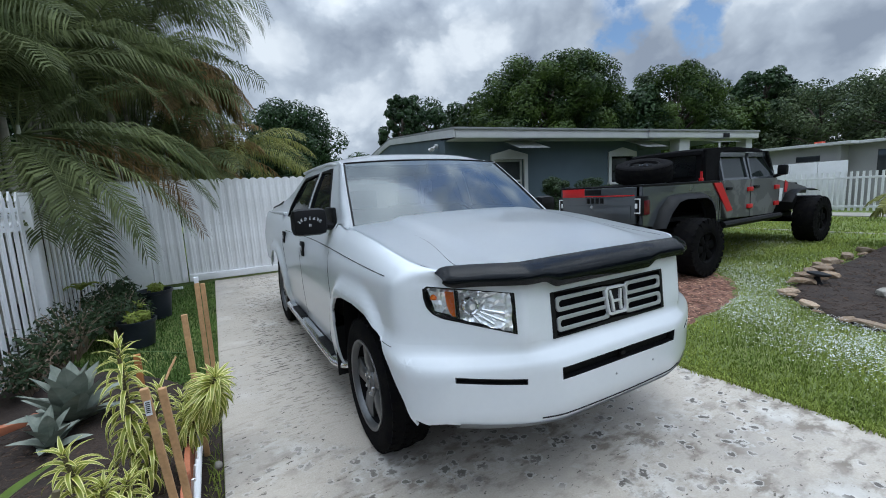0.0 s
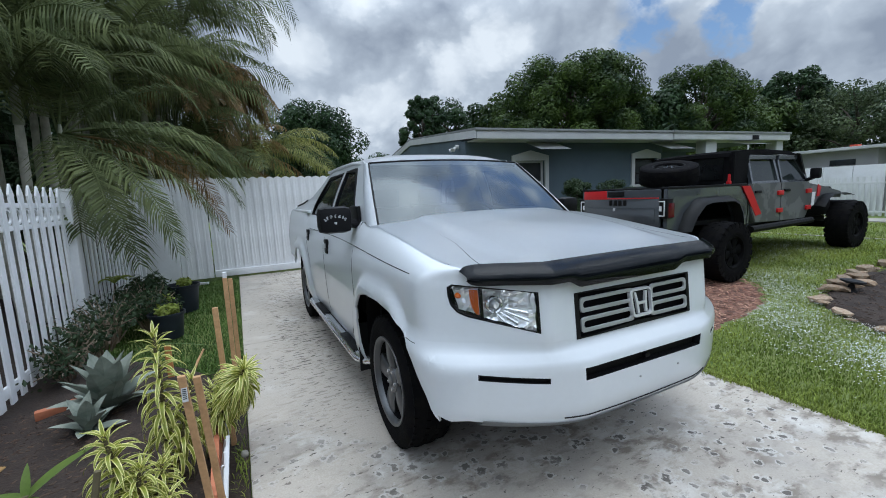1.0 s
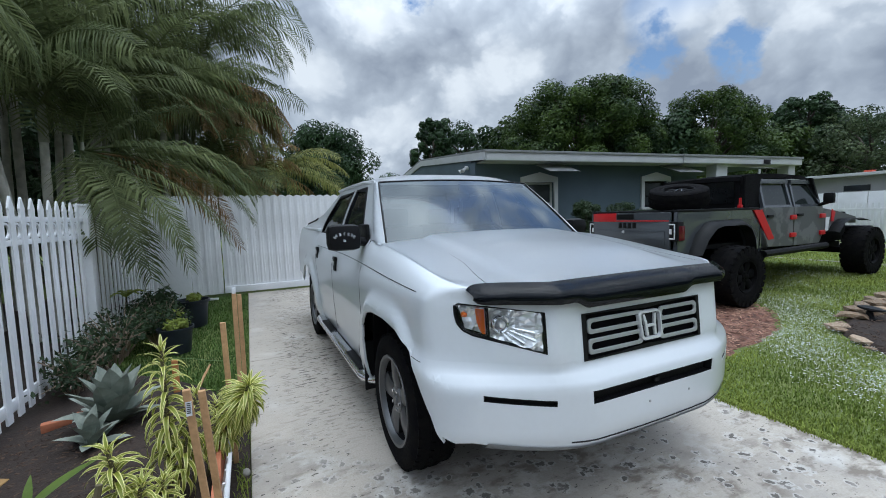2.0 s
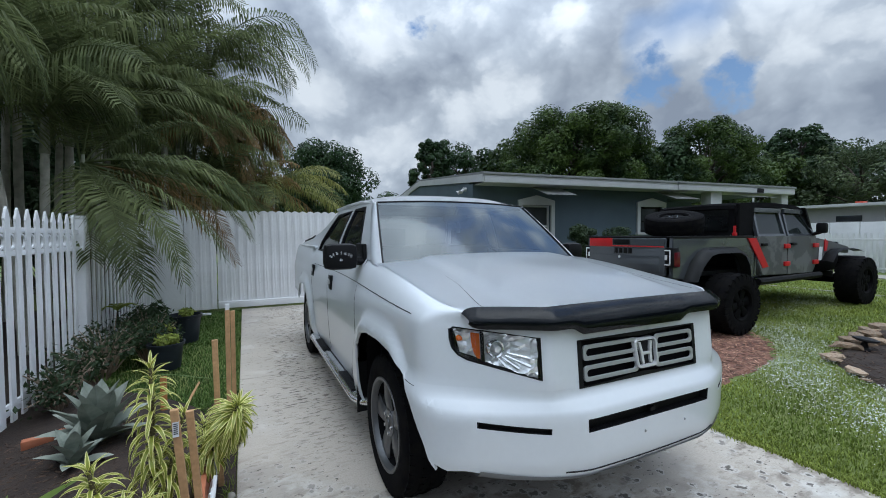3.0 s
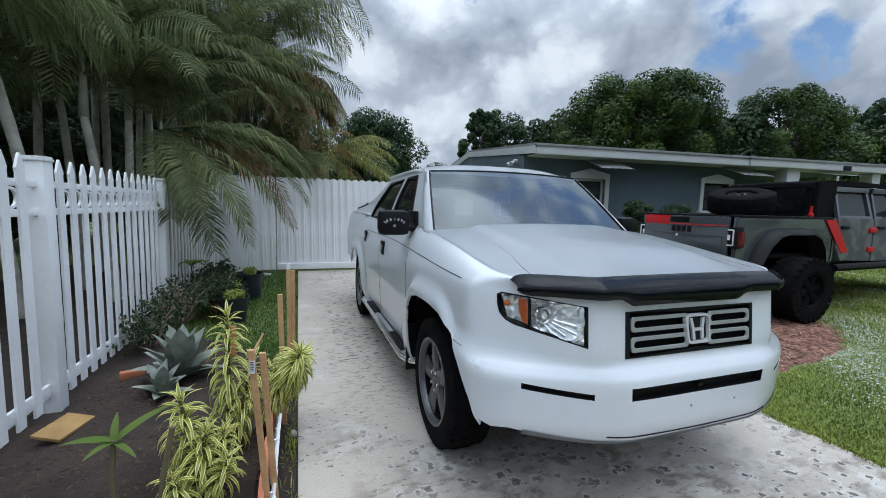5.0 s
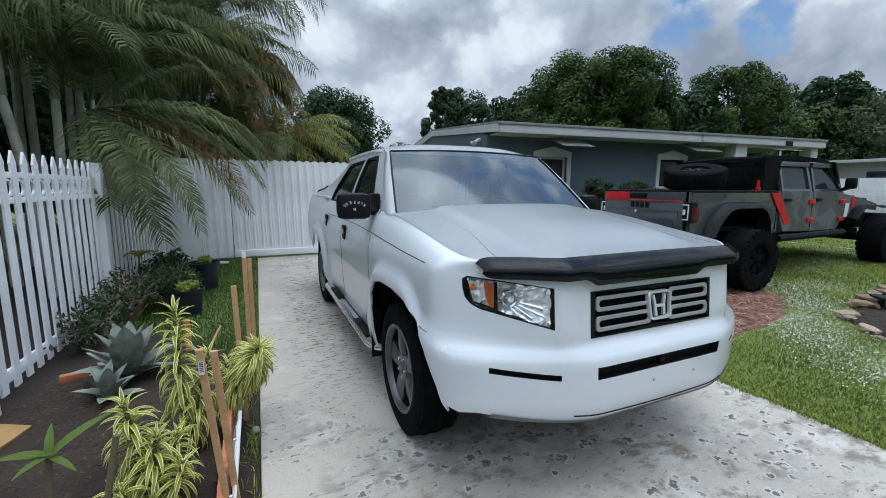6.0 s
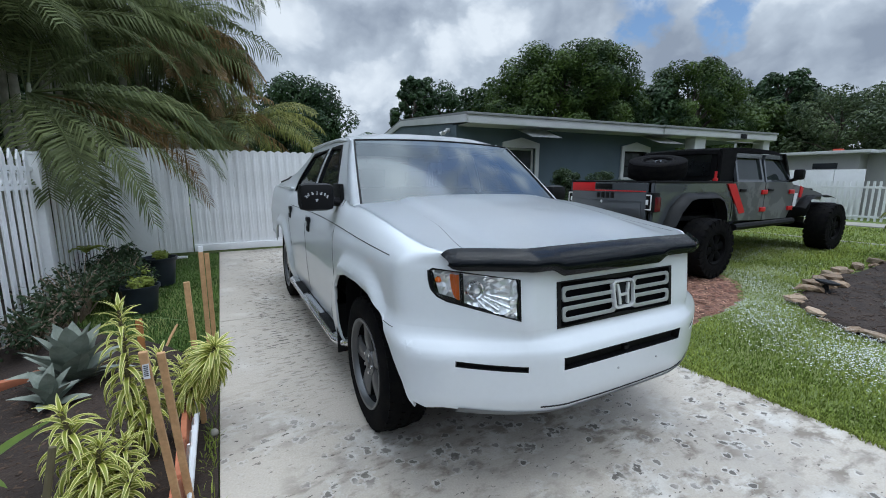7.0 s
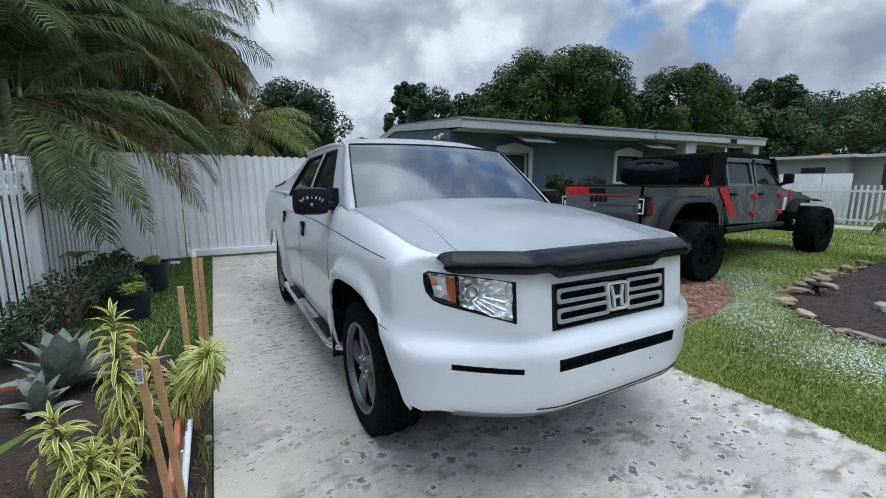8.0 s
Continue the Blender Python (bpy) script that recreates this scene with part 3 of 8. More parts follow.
def roof_slab(x0, x1, z_e, name):
    bm = bmesh.new()
    prof = [(0.0, z_e - 0.05), (HD / 2, RIDGE - 0.05), (HD, z_e - 0.05), (HD, z_e), (HD / 2, RIDGE), (0.0, z_e)]
    a = [bm.verts.new((x0, y, z)) for y, z in prof]
    b = [bm.verts.new((x1, y, z)) for y, z in prof]
    for k in range(6):
        bm.faces.new((a[k], a[(k + 1) % 6], b[(k + 1) % 6], b[k]))
    bm.faces.new((a[0], a[5], a[4], a[1]))
    bm.faces.new((a[1], a[4], a[3], a[2]))
    bm.faces.new((b[0], b[1], b[4], b[5]))
    bm.faces.new((b[1], b[2], b[3], b[4]))
    bmesh.ops.recalc_face_normals(bm, faces=bm.faces)
    return part(name, bm, M_ROOF, house, smooth=False)


roof_slab(-0.02, 9.92, 2.815, "roof")
bm = bmesh.new()                                # white fascia, front and gable
box(bm, (2.74, 0.012, 2.675), (5.46, 0.03, 0.165), 0.004)
part("fascia", bm, M_TRIM, house, "white front fascia board")
bm = bmesh.new()
box(bm, (2.73, -0.018, 2.782), (5.50, 0.03, 0.05), 0.004)
part("drip_edge", bm, M_ROOF, house, "grey metal drip edge")
bm = bmesh.new()
box(bm, (7.68, -0.012, 2.69), (4.44, 0.05, 0.19), 0.004)
part("porch_beam", bm, M_TRIM, house, "white porch beam")
bm = bmesh.new()
box(bm, (7.68, -0.052, 2.782), (4.48, 0.03, 0.055), 0.004)
part("drip_edge", bm, M_ROOF, house, "grey metal drip edge")
bm = bmesh.new()
for s in (0, 1):
    y0, y1 = (0.0, HD / 2) if s == 0 else (HD / 2, HD)
    z0, z1 = (2.76, RIDGE - 0.052) if s == 0 else (RIDGE - 0.052, 2.76)
    q = [bm.verts.new(v) for v in ((-0.03, y0, z0), (-0.03, y1, z1), (-0.03, y1, z1 - 0.16), (-0.03, y0, z0 - 0.16))]
    p = [bm.verts.new(v.co + Vector((0.028, 0, 0))) for v in q]
    bm.faces.new(q)
    bm.faces.new(p[::-1])
    for k in range(4):
        bm.faces.new((q[k], p[k], p[(k + 1) % 4], q[(k + 1) % 4]))
bmesh.ops.recalc_face_normals(bm, faces=bm.faces)
part("gable_fascia", bm, M_TRIM, house, "white sloping gable board", smooth=False)
bm = bmesh.new()                                # soffit
box(bm, (5.0, 0.32, 2.60), (9.9, 0.58, 0.02))
part("soffit", bm, M_TRIM, house)
bm = bmesh.new()
box(bm, (7.7, 3.4, 2.61), (4.2, 5.4, 0.02))
part("porch_ceiling", bm, M_STUCCO, house)
bm = bmesh.new()
box(bm, (7.70, 3.2, 1.25), (3.9, 0.2, 2.70))
part("porch_wall", bm, M_STUCCO, house, smooth=False)
for px, pw in ((6.95, 0.40), (9.70, 0.28)):
    bm = bmesh.new()
    box(bm, (px, 0.25, 1.25), (pw, 0.30, 2.70), 0.01)
    part("porch_post", bm, M_TRIM, house, "white square porch post")
bm = bmesh.new()                                # small plate on the beam
box(bm, (8.45, -0.045, 2.66), (0.26, 0.012, 0.12), 0.003)
part("wall_plate", bm, M_BLACK, house, "dark plate on the porch beam")
for k, (xa, xb, za, zb) in enumerate(WINS):
    win = new("window")
    win.parent = house
    win["label"] = "white-framed sash window with a peaked head trim"
    bm = bmesh.new()
    cx, t = (xa + xb) / 2, 0.10
    for side in (-1, 1):
        box(bm, (cx + side * ((xb - xa) / 2 + t / 2), HYF - 0.02, (za + zb) / 2 - 0.02), (t, 0.05, zb - za + 0.04), 0.004)
    peak = [(-(xb - xa) / 2 - t, zb), ((xb - xa) / 2 + t, zb), ((xb - xa) / 2 + t, zb + 0.115), (0, zb + 0.235), (-(xb - xa) / 2 - t, zb + 0.115)]
    q = [bm.verts.new((cx + x, HYF - 0.048, z)) for x, z in peak]
    p = [bm.verts.new((cx + x, HYF + 0.001, z)) for x, z in peak]
    bm.faces.new(q[::-1])
    for i in range(5):
        bm.faces.new((q[i], q[(i + 1) % 5], p[(i + 1) % 5], p[i]))
    bmesh.ops.recalc_face_normals(bm, faces=bm.faces)
    part("head_trim", bm, M_TRIM, win, smooth=False)
    bm = bmesh.new()
    box(bm, (cx, HYF - 0.04, za - 0.04), (xb - xa + 0.26, 0.12, 0.06), 0.006)
    part("sill", bm, M_TRIM, win)
    bm = bmesh.new()
    w2 = 0.045
    for side in (-1, 1):
        box(bm, (cx + side * ((xb - xa) / 2 - w2 / 2), HYF + 0.09, (za + zb) / 2), (w2, 0.05, zb - za), 0.003)
    for z in (za + w2 / 2, zb - w2 / 2, za + (zb - za) * 0.42):
        box(bm, (cx, HYF + 0.088, z), (xb - xa - 2 * w2, 0.045, w2), 0.003)
    part("sash_frame", bm, M_TRIM if k == 0 else M_BLACK, win)
    bm = bmesh.new()
    box(bm, (cx, HYF + 0.10, (za + zb) / 2), (xb - xa - 0.02, 0.01, zb - za - 0.02))
    part("pane", bm, M_WINDOW, win)
    bm = bmesh.new()                            # light sheet awning above, with its struts
    ax = (1.47, 2.28) if k == 0 else (5.22, 6.06)
    sheet(bm, [[(lerp(ax[0], ax[1], i / 10), HYF - 0.04 - 0.72 * j / 3, 2.595 - 0.245 * (j / 3) + (0.006 if i % 2 else 0)) for i in range(11)] for j in range(4)], 0.01)
    aw = part("awning", bm, M_ALUMAWN, win, "white ribbed sheet awning")
bm = bmesh.new()
sheet(bm, [[(7.75 + 1.0 * i / 10, 0.30 - 0.60 * j / 3, 2.56 - 0.11 * (j / 3) + (0.006 if i % 2 else 0)) for i in range(11)] for j in range(4)], 0.01)
part("porch_awning", bm, M_ALUMAWN, house, "white ribbed sheet awning at the porch")
bm = bmesh.new()                                # twin floodlight on the gable
rod(bm, [(-0.02, 0.95, 2.53), (-0.10, 0.95, 2.53)], 0.045, 12)
for s in (-1, 1):
    rod(bm, [(-0.08, 0.95, 2.53), (-0.14, 0.95 + 0.07 * s, 2.49), (-0.20, 0.95 + 0.10 * s, 2.45)], [0.02, 0.03, 0.05], 10)
part("flood_light", bm, M_TRIM, house, "white twin floodlight")

# ---------------- neighbour's house, wall and fence ----------------
nb = thing("neighbour_house", (18.6, 2.0, 0), "grey flat-roofed single-storey block house", "house")
bm = bmesh.new()
box(bm, (2.0, 6.2, 1.2), (4.0, 9.0, 2.4))
box(bm, (5.2, -2.8, 1.2), (9.0, 9.0, 2.4))
part("wall", bm, M_GREYWALL, nb, smooth=False)
bm = bmesh.new()
box(bm, (2.0, 6.2, 2.44), (4.7, 9.7, 0.10), 0.01)
box(bm, (5.2, -2.8, 2.445), (9.7, 9.9, 0.10), 0.01)
part("roof", bm, M_TRIM, nb, "pale flat roof edge", smooth=False)
for wy, wz, ww, wh in ((2.6, 1.98, 0.7, 0.20), (0.7, 1.7, 0.5, 0.9)):
    bm = bmesh.new()
    x = -0.012 if wy > 1.7 else 0.688
    box(bm, (x, wy, wz), (0.02, ww, wh), 0.004)
    part("window", bm, M_WINDOW, nb)
bm = bmesh.new()
prism(bm, [(0.5, 2.4), (0.8, 2.4), (0.8, 2.62), (0.5, 2.62)], 2.49, 2.60)
part("roof_cover", bm, material("orange_tarp", (0.55, 0.08, 0.04), 0.6), nb, "folded orange cover on the roof")
bm = bmesh.new()
rod(bm, [(-0.3, 5.5, 2.2), (-0.3, 5.5, 3.1)], 0.035)
rod(bm, [(-0.3, 5.5, 3.1), (-0.3, 5.35, 3.15)], 0.05)
part("vent_pipe", bm, M_TRIM, nb, "thin vent pipe")

side = thing("white_privacy_fence", (18.0, 3.4, 0), "plain white vinyl privacy fence", "fence")
for k in range(3):
    bm = bmesh.new()
    box(bm, (0.16, 0.35 + 0.8 * k, 0.98), (0.05, 0.78, 1.72), 0.004)
    part("panel", bm, M_VINYL, side)
low = thing("low_picket_fence", (17.8, 1.2, 0.15), "white picket fence along the neighbour's yard", "fence")
bm = bmesh.new()
for z in (0.15, 1.10):
    box(bm, (0, 0.2, z), (0.04, 7.2, 0.07), 0.004)
part("rail", bm, M_VINYL, low)
for k in range(48):
    bm = bmesh.new()
    y = -3.3 + 0.15 * k
    prism(bm, [(-0.015, y - 0.03), (0.015, y - 0.03), (0.015, y + 0.03), (-0.015, y + 0.03)], 0.0, 1.30)
    part("picket", bm, M_VINYL, low, smooth=False)
bm = bmesh.new()
box(bm, (15.9, -8, 0.17), (1.25, 26, 0.06), 0.01)
tagged(part("pavement", bm, M_PAVE), "pale concrete sidewalk beyond the lawn", "sidewalk", kind="structure")
bm = bmesh.new()
box(bm, (11.0, 2.6, 0.150), (0.13, 4.4, 0.07), 0.01)
tagged(part("walkway", bm, M_PAVE), "narrow pale concrete walk half sunk in the lawn", "path", kind="structure")

# ---------------- trees ----------------


def leaf_cloud(rng, clumps, per, size, verts, faces, up=0.35):
    """Leaves as small bent quads scattered through the clumps' shells."""
    for c, r in clumps:
        d = rng.normal(size=(per, 3))
        d /= np.linalg.norm(d, axis=1)[:, None]
        rad = r * (0.55 + 0.5 * rng.random(per) ** 0.5)
        p = np.array(c) + d * rad[:, None] * np.array([1, 1, 0.8])
        n = d + rng.normal(size=(per, 3)) * 0.4 + np.array([0, 0, up])
        n /= np.linalg.norm(n, axis=1)[:, None]
        a = np.cross(n, rng.normal(size=(per, 3)))
        a /= np.linalg.norm(a, axis=1)[:, None]
        b = np.cross(n, a)
        s = size * (0.6 + 0.8 * rng.random(per))[:, None]
        base = len(verts)
        q = np.stack([p - a * s, p + b * s * 0.45 - n * s * 0.12, p + a * s, p - b * s * 0.45 - n * s * 0.12], axis=1).reshape(-1, 3)
        verts.extend(map(tuple, q))
        faces.extend((base + 4 * i, base + 4 * i + 1, base + 4 * i + 2, base + 4 * i + 3) for i in range(per))


def tree(name, at, height, spread, seed, mat, label, clumps=34, per=230, size=0.16, low=0.35, open_=0.0, flat=1.0, group="", lump=1.0):
    rng = np.random.default_rng(seed)
    t = thing(name, at, label, "tree", group)
    bm = bmesh.new()
    rod(bm, [(0, 0, -0.2), (0.05, 0.03, height * 0.2), (-0.05, 0.1, height * 0.45), (0, 0, height * 0.75)],
        [0.035 * height, 0.028 * height, 0.02 * height, 0.008 * height], 9)
    tips = []
    cl = []
    for k in range(clumps):
        az = 2.399963 * k + rng.normal() * 0.3
        f = (k + 0.5) / clumps
        z = height * lerp(low, 0.93, f ** 0.85)
        rr = spread * math.sqrt(max(0.05, 1 - ((f - 0.38) / 0.72) ** 2)) * (0.45 + 0.55 * rng.random())
        c = (rr * math.cos(az), rr * math.sin(az) * flat, z)
        r = lump * spread * (0.22 + 0.16 * rng.random()) * (1 - open_ * 0.4)
        cl.append((c, r))
        if k % 3 == 0:
            z0 = height * lerp(0.22, 0.62, f)
            rod(bm, [(0, 0, z0), (c[0] * 0.5, c[1] * 0.5, lerp(z0, z, 0.65)), c], [0.012 * height, 0.008 * height, 0.003 * height], 6)
    part("trunk", bm, M_TBARK, t)
    verts, faces = [], []
    leaf_cloud(rng, cl, per, size, verts, faces)
    soup("crown", verts, faces, mat, t, kind="stuff")
    return t


def polar(az, dist):
    return (-0.65 + dist * math.sin(radians(az)), -2.17 + dist * math.cos(radians(az)), 0.0)


tree("round_tree", polar(10.3, 24), 6.6, 2.5, 3, M_LEAF_B, "dense dark round-crowned tree beyond the gate", 60, 480, 0.09, low=0.15)
tree("slim_tree", polar(24.6, 27), 8.1, 1.6, 4, M_LEAF_B, "slim dark tree with a ragged open crown", 90, 110, 0.13, low=0.22, open_=0.5, lump=0.75)
tree("background_tree", polar(29.5, 32), 8.3, 2.8, 5, M_LEAF_B, "dark leafy tree behind the house", 34, 330, 0.14, low=0.2)
tree("background_tree", polar(35.0, 30), 8.2, 2.4, 6, M_LEAF, "mid-green leafy tree behind the house", 34, 330, 0.14, low=0.2)
tree("mango_tree", polar(44.0, 25), 8.75, 4.1, 7, M_LEAF, "large dense green tree with a domed crown", 150, 600, 0.085, low=0.25, lump=0.66)
tree("background_tree", polar(51.5, 27), 7.2, 2.6, 8, M_LEAF_B, "dark leafy tree behind the house", 34, 330, 0.14, low=0.2)
tree("feathery_tree", polar(58.2, 29), 8.3, 3.3, 9, M_LEAF, "tall grey-green tree with feathery foliage", 110, 480, 0.08, low=0.25, lump=0.66)
tree("pine_tree", polar(66.5, 36), 8.8, 2.3, 10, M_LEAF_B, "tall open-crowned dark tree", 80, 120, 0.15, low=0.35, open_=0.5, lump=0.75)
tree("background_tree", polar(63.0, 34), 6.6, 3.0, 11, M_LEAF, "dark leafy tree behind the neighbour's house", 34, 320, 0.15, low=0.15)
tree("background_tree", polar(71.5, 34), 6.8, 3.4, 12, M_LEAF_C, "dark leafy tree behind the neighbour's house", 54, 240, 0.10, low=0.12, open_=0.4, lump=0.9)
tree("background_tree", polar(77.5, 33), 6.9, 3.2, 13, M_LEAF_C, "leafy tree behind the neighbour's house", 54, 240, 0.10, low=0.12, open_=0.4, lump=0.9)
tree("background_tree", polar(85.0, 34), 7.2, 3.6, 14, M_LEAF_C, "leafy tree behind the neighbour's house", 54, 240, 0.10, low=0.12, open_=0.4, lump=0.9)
tree("background_tree", polar(73.5, 41), 7.4, 4.2, 22, M_LEAF_B, "dark leafy tree far behind the houses", 60, 260, 0.14, low=0.06)
tree("background_tree", polar(81.0, 40), 7.2, 4.2, 23, M_LEAF_B, "dark leafy tree far behind the houses", 60, 260, 0.14, low=0.06)
tree("background_tree", polar(67.0, 43), 8.6, 3.6, 21, M_LEAF_B, "dark leafy tree far behind the houses", 40, 320, 0.16, low=0.15)
for k, (az, d, h) in enumerate(((4, 30, 5.2), (17, 34, 4.6), (-4, 22, 5.0), (-14, 20, 6.5), (-24, 18, 7.0), (-36, 16, 7.0), (-50, 15, 7.0))):
    tree("boundary_tree", polar(az, d), h, 3.0, 30 + k, M_LEAF_B, "dark leafy tree closing the back of the yard", 40, 300, 0.16, low=0.08)
# unseen trees added behind the viewpoint to block the low sky's light
for k, (az, d, h) in enumerate(((118, 24, 8.0), (136, 22, 8.5), (154, 23, 8.0), (172, 22, 9.0), (190, 23, 8.0), (208, 22, 8.5), (226, 23, 8.0), (244, 22, 8.0))):
    tree("sky_blocking_tree", polar(az, d), h, 4.2, 50 + k, M_LEAF_B, "unseen leafy tree added behind the viewpoint to block low sky light", 30, 160, 0.26, low=0.06)

# ---------------- palms behind the picket fence ----------------


def frond(bm, base, az, elev, length, droop, leaf=0.42, pairs=34, hang=0.5, width=0.017, rng=None, twist=0.0):
    """A feather leaf: an arching midrib with two rows of narrow leaflets."""
    n = 16
    p = Vector(base)
    a = elev
    pts, dirs = [], []
    for i in range(n + 1):
        f = i / n
        d = Vector((math.cos(az) * math.cos(a), math.sin(az) * math.cos(a), math.sin(a)))
        pts.append(p.copy())
        dirs.append(d)
        p = p + d * (length / n)
        a -= droop / n * (0.4 + 1.2 * f)
    rod(bm, pts, [lerp(0.016, 0.003, i / n) for i in range(n + 1)], 5)
    up = Vector((0, 0, 1))
    for k in range(pairs):
        f = 0.14 + 0.86 * (k + 0.5) / pairs
        i = min(int(f * n), n - 1)
        q = pts[i].lerp(pts[i + 1], f * n - i)
        d = dirs[i]
        side = d.cross(up)
        if side.length < 0.05:
            side = Vector((-math.sin(az), math.cos(az), 0))
        side.normalize()
        nrm = side.cross(d).normalized()
        ll = leaf * (0.35 + 0.65 * math.sin(math.pi * min(1, 0.12 + f * 0.86))) * (0.85 + 0.3 * rng.random())
        for s in (-1, 1):
            out = (side * s * 0.86 + d * (0.45 + 0.25 * f) + nrm * (0.18 + twist * s) + Vector(rng.normal(size=3)) * 0.05).normalized()
            wv = d * width * (0.7 + 0.5 * rng.random())
            m = q + out * ll * 0.5 - up * hang * ll * 0.10
            e = q + out * ll * (1 - 0.25 * hang) - up * hang * ll * 0.55
            v = [bm.verts.new(c) for c in (q - wv * 0.5, q + wv * 0.5, m + wv, m - wv, e)]
            bm.faces.new((v[0], v[1], v[2], v[3]))
            bm.faces.new((v[3], v[2], v[4]))


def palm(at, height, lean, fronds, length, seed, label, mat=None, trunk_r=0.056, e0=1.1, e1=-0.5, droop=(0.9, 1.7), name="areca_palm", leaf=0.42, azs=None):
    rng = np.random.default_rng(seed)
    t = thing(name, at, label, "palm tree", "palms behind the fence")
    bm = bmesh.new()
    pts = [(lean[0] * f ** 1.5, lean[1] * f ** 1.5, height * f - 0.1) for f in [i / 14 for i in range(15)]]
    rod(bm, pts, [trunk_r * (1.25 - 0.4 * i / 14) * (1.06 if i % 2 else 0.97) for i in range(15)], 10)
    part("trunk", bm, M_PALMBARK, t)
    top = Vector(pts[-1])
    bm = bmesh.new()
    rod(bm, [top, top + Vector((0.01, 0.0, 0.18 * height)), top + Vector((0.02, 0, 0.34 * height))], [trunk_r * 1.05, trunk_r * 0.8, trunk_r * 0.3], 10)
    part("crownshaft", bm, material("grey_green_crownshaft", (0.26, 0.27, 0.20), 0.6, vary=0.3), t)
    top = top + Vector((0, 0, 0.5))
    for k in range(fronds):
        az = azs[k] if azs else 2.399963 * k + rng.normal() * 0.25
        f = (k + 0.5) / fronds
        bm = bmesh.new()
        frond(bm, top, az, lerp(e0, e1, f), length * (0.8 + 0.35 * rng.random()), lerp(droop[0], droop[1], rng.random()), leaf, 40,
              0.5 + 0.9 * rng.random(), 0.0150, rng, rng.normal() * 0.5)
        mm = mat or M_FROND
        part("frond", bm, mm, t, smooth=False)
    return t


L_P = "clumping palm with pale ringed trunk and drooping green fronds"


def spot(az, dist):
    """A place on the ground by its bearing and distance from the drive's mouth."""
    return (-0.70 + dist * math.sin(radians(az)), -2.2 + dist * math.cos(radians(az)), 0)


GREEN = dict(e0=1.4, e1=0.0, droop=(1.0, 1.8), leaf=0.58)
HIGH = dict(e0=1.45, e1=0.25, droop=(1.4, 2.3), leaf=0.58)
# bearing, distance, trunk height, lean, fronds, frond length
CLUMP = [(-18.4, 7.5, 2.45, (0.05, 0.0), 18, 2.3), (-16.3, 7.9, 2.65, (0.0, 0.05), 18, 2.4), (-19.9, 7.2, 2.40, (-0.25, 0.0), 16, 2.2), (-25.0, 6.3, 2.7, (-0.35, -0.1), 12, 2.1),
         (-27.5, 6.8, 3.0, (-0.5, 0.0), 12, 2.2), (-22.5, 8.4, 2.9, (-0.2, 0.1), 17, 2.5), (-11.5, 9.1, 3.20, (0.12, 0.05), 20, 2.5), (-14.6, 8.7, 2.9, (0.1, 0.1), 18, 2.5),
         (-7.2, 10.3, 3.3, (0.1, 0.0), 20, 2.5), (-9.6, 11.2, 4.2, (-0.15, 0.0), 18, 2.6), (-17.5, 9.8, 3.7, (0.1, 0.1), 18, 2.7), (-13.2, 10.6, 4.3, (0.0, 0.0), 18, 2.7),
         (-25.5, 8.9, 3.5, (0.1, 0.0), 17, 2.6), (-21.0, 10.3, 4.4, (0.1, 0.0), 17, 2.7), (-30.0, 8.0, 3.3, (0.1, 0.0), 15, 2.5), (-38.0, 7.0, 3.3, (0.0, 0.0), 12, 2.4),
         (-8.3, 10.0, 5.1, (0.1, 0.0), 18, 2.7), (-14.2, 9.7, 5.3, (0.0, 0.0), 18, 2.7), (-20.0, 9.2, 5.1, (0.0, 0.1), 18, 2.7), (-6.0, 11.4, 4.2, (0.0, 0.0), 10, 2.4)]
for k, (az, dist, h, lean, nf, ln) in enumerate(CLUMP):
    palm(spot(az, dist), h + (0.2 if dist < 9 else 0.1), lean, nf - 6 if dist < 9 else nf - 3, ln, 60 + k, L_P, **(HIGH if dist < 9 else GREEN))
# palm past the view's edge whose lit fronds reach in from above
near = palm(spot(-38.0, 5.6), 2.75, (0.1, 0.0), 5, 2.0, 95, L_P, **HIGH)
for k, (az, el, ln, dr) in enumerate(((-0.2, 0.75, 2.1, 2.3), (0.15, 0.55, 2.2, 2.1), (0.5, 0.8, 2.2, 2.2), (-0.6, 0.6, 2.0, 2.2), (0.9, 0.6, 2.3, 2.0))):
    bm = bmesh.new()
    frond(bm, Vector((0.1, 0.0, 3.15)), az, el, ln, dr, 0.56, 44, 0.9, 0.015, np.random.default_rng(400 + k), 0.2)
    part("frond", bm, M_FROND, near, smooth=False)
# tall palm behind the gate: green crown arching over, dead fronds hanging below it
tall = palm(spot(-3.9, 10.6), 4.75, (0.10, 0.0), 8, 2.7, 81, "tall palm with grey crownshaft and brown dead fronds hanging", e0=1.45, e1=0.6, droop=(1.7, 2.4), leaf=0.6)
for k, (az, el, ln, dr) in enumerate(((0.10, 1.05, 3.0, 2.5), (-0.15, 0.80, 2.6, 2.4), (0.35, 0.75, 2.3, 2.2), (-0.45, 1.10, 2.8, 2.5), (0.0, 0.45, 1.9, 2.0), (0.6, 1.15, 2.7, 2.4))):
    bm = bmesh.new()
    frond(bm, Vector((0.12, 0.0, 5.30)), az, el, ln, dr, 0.66, 38, 0.9, 0.016, np.random.default_rng(330 + k), 0.1)
    part("frond", bm, M_FROND, tall, smooth=False)
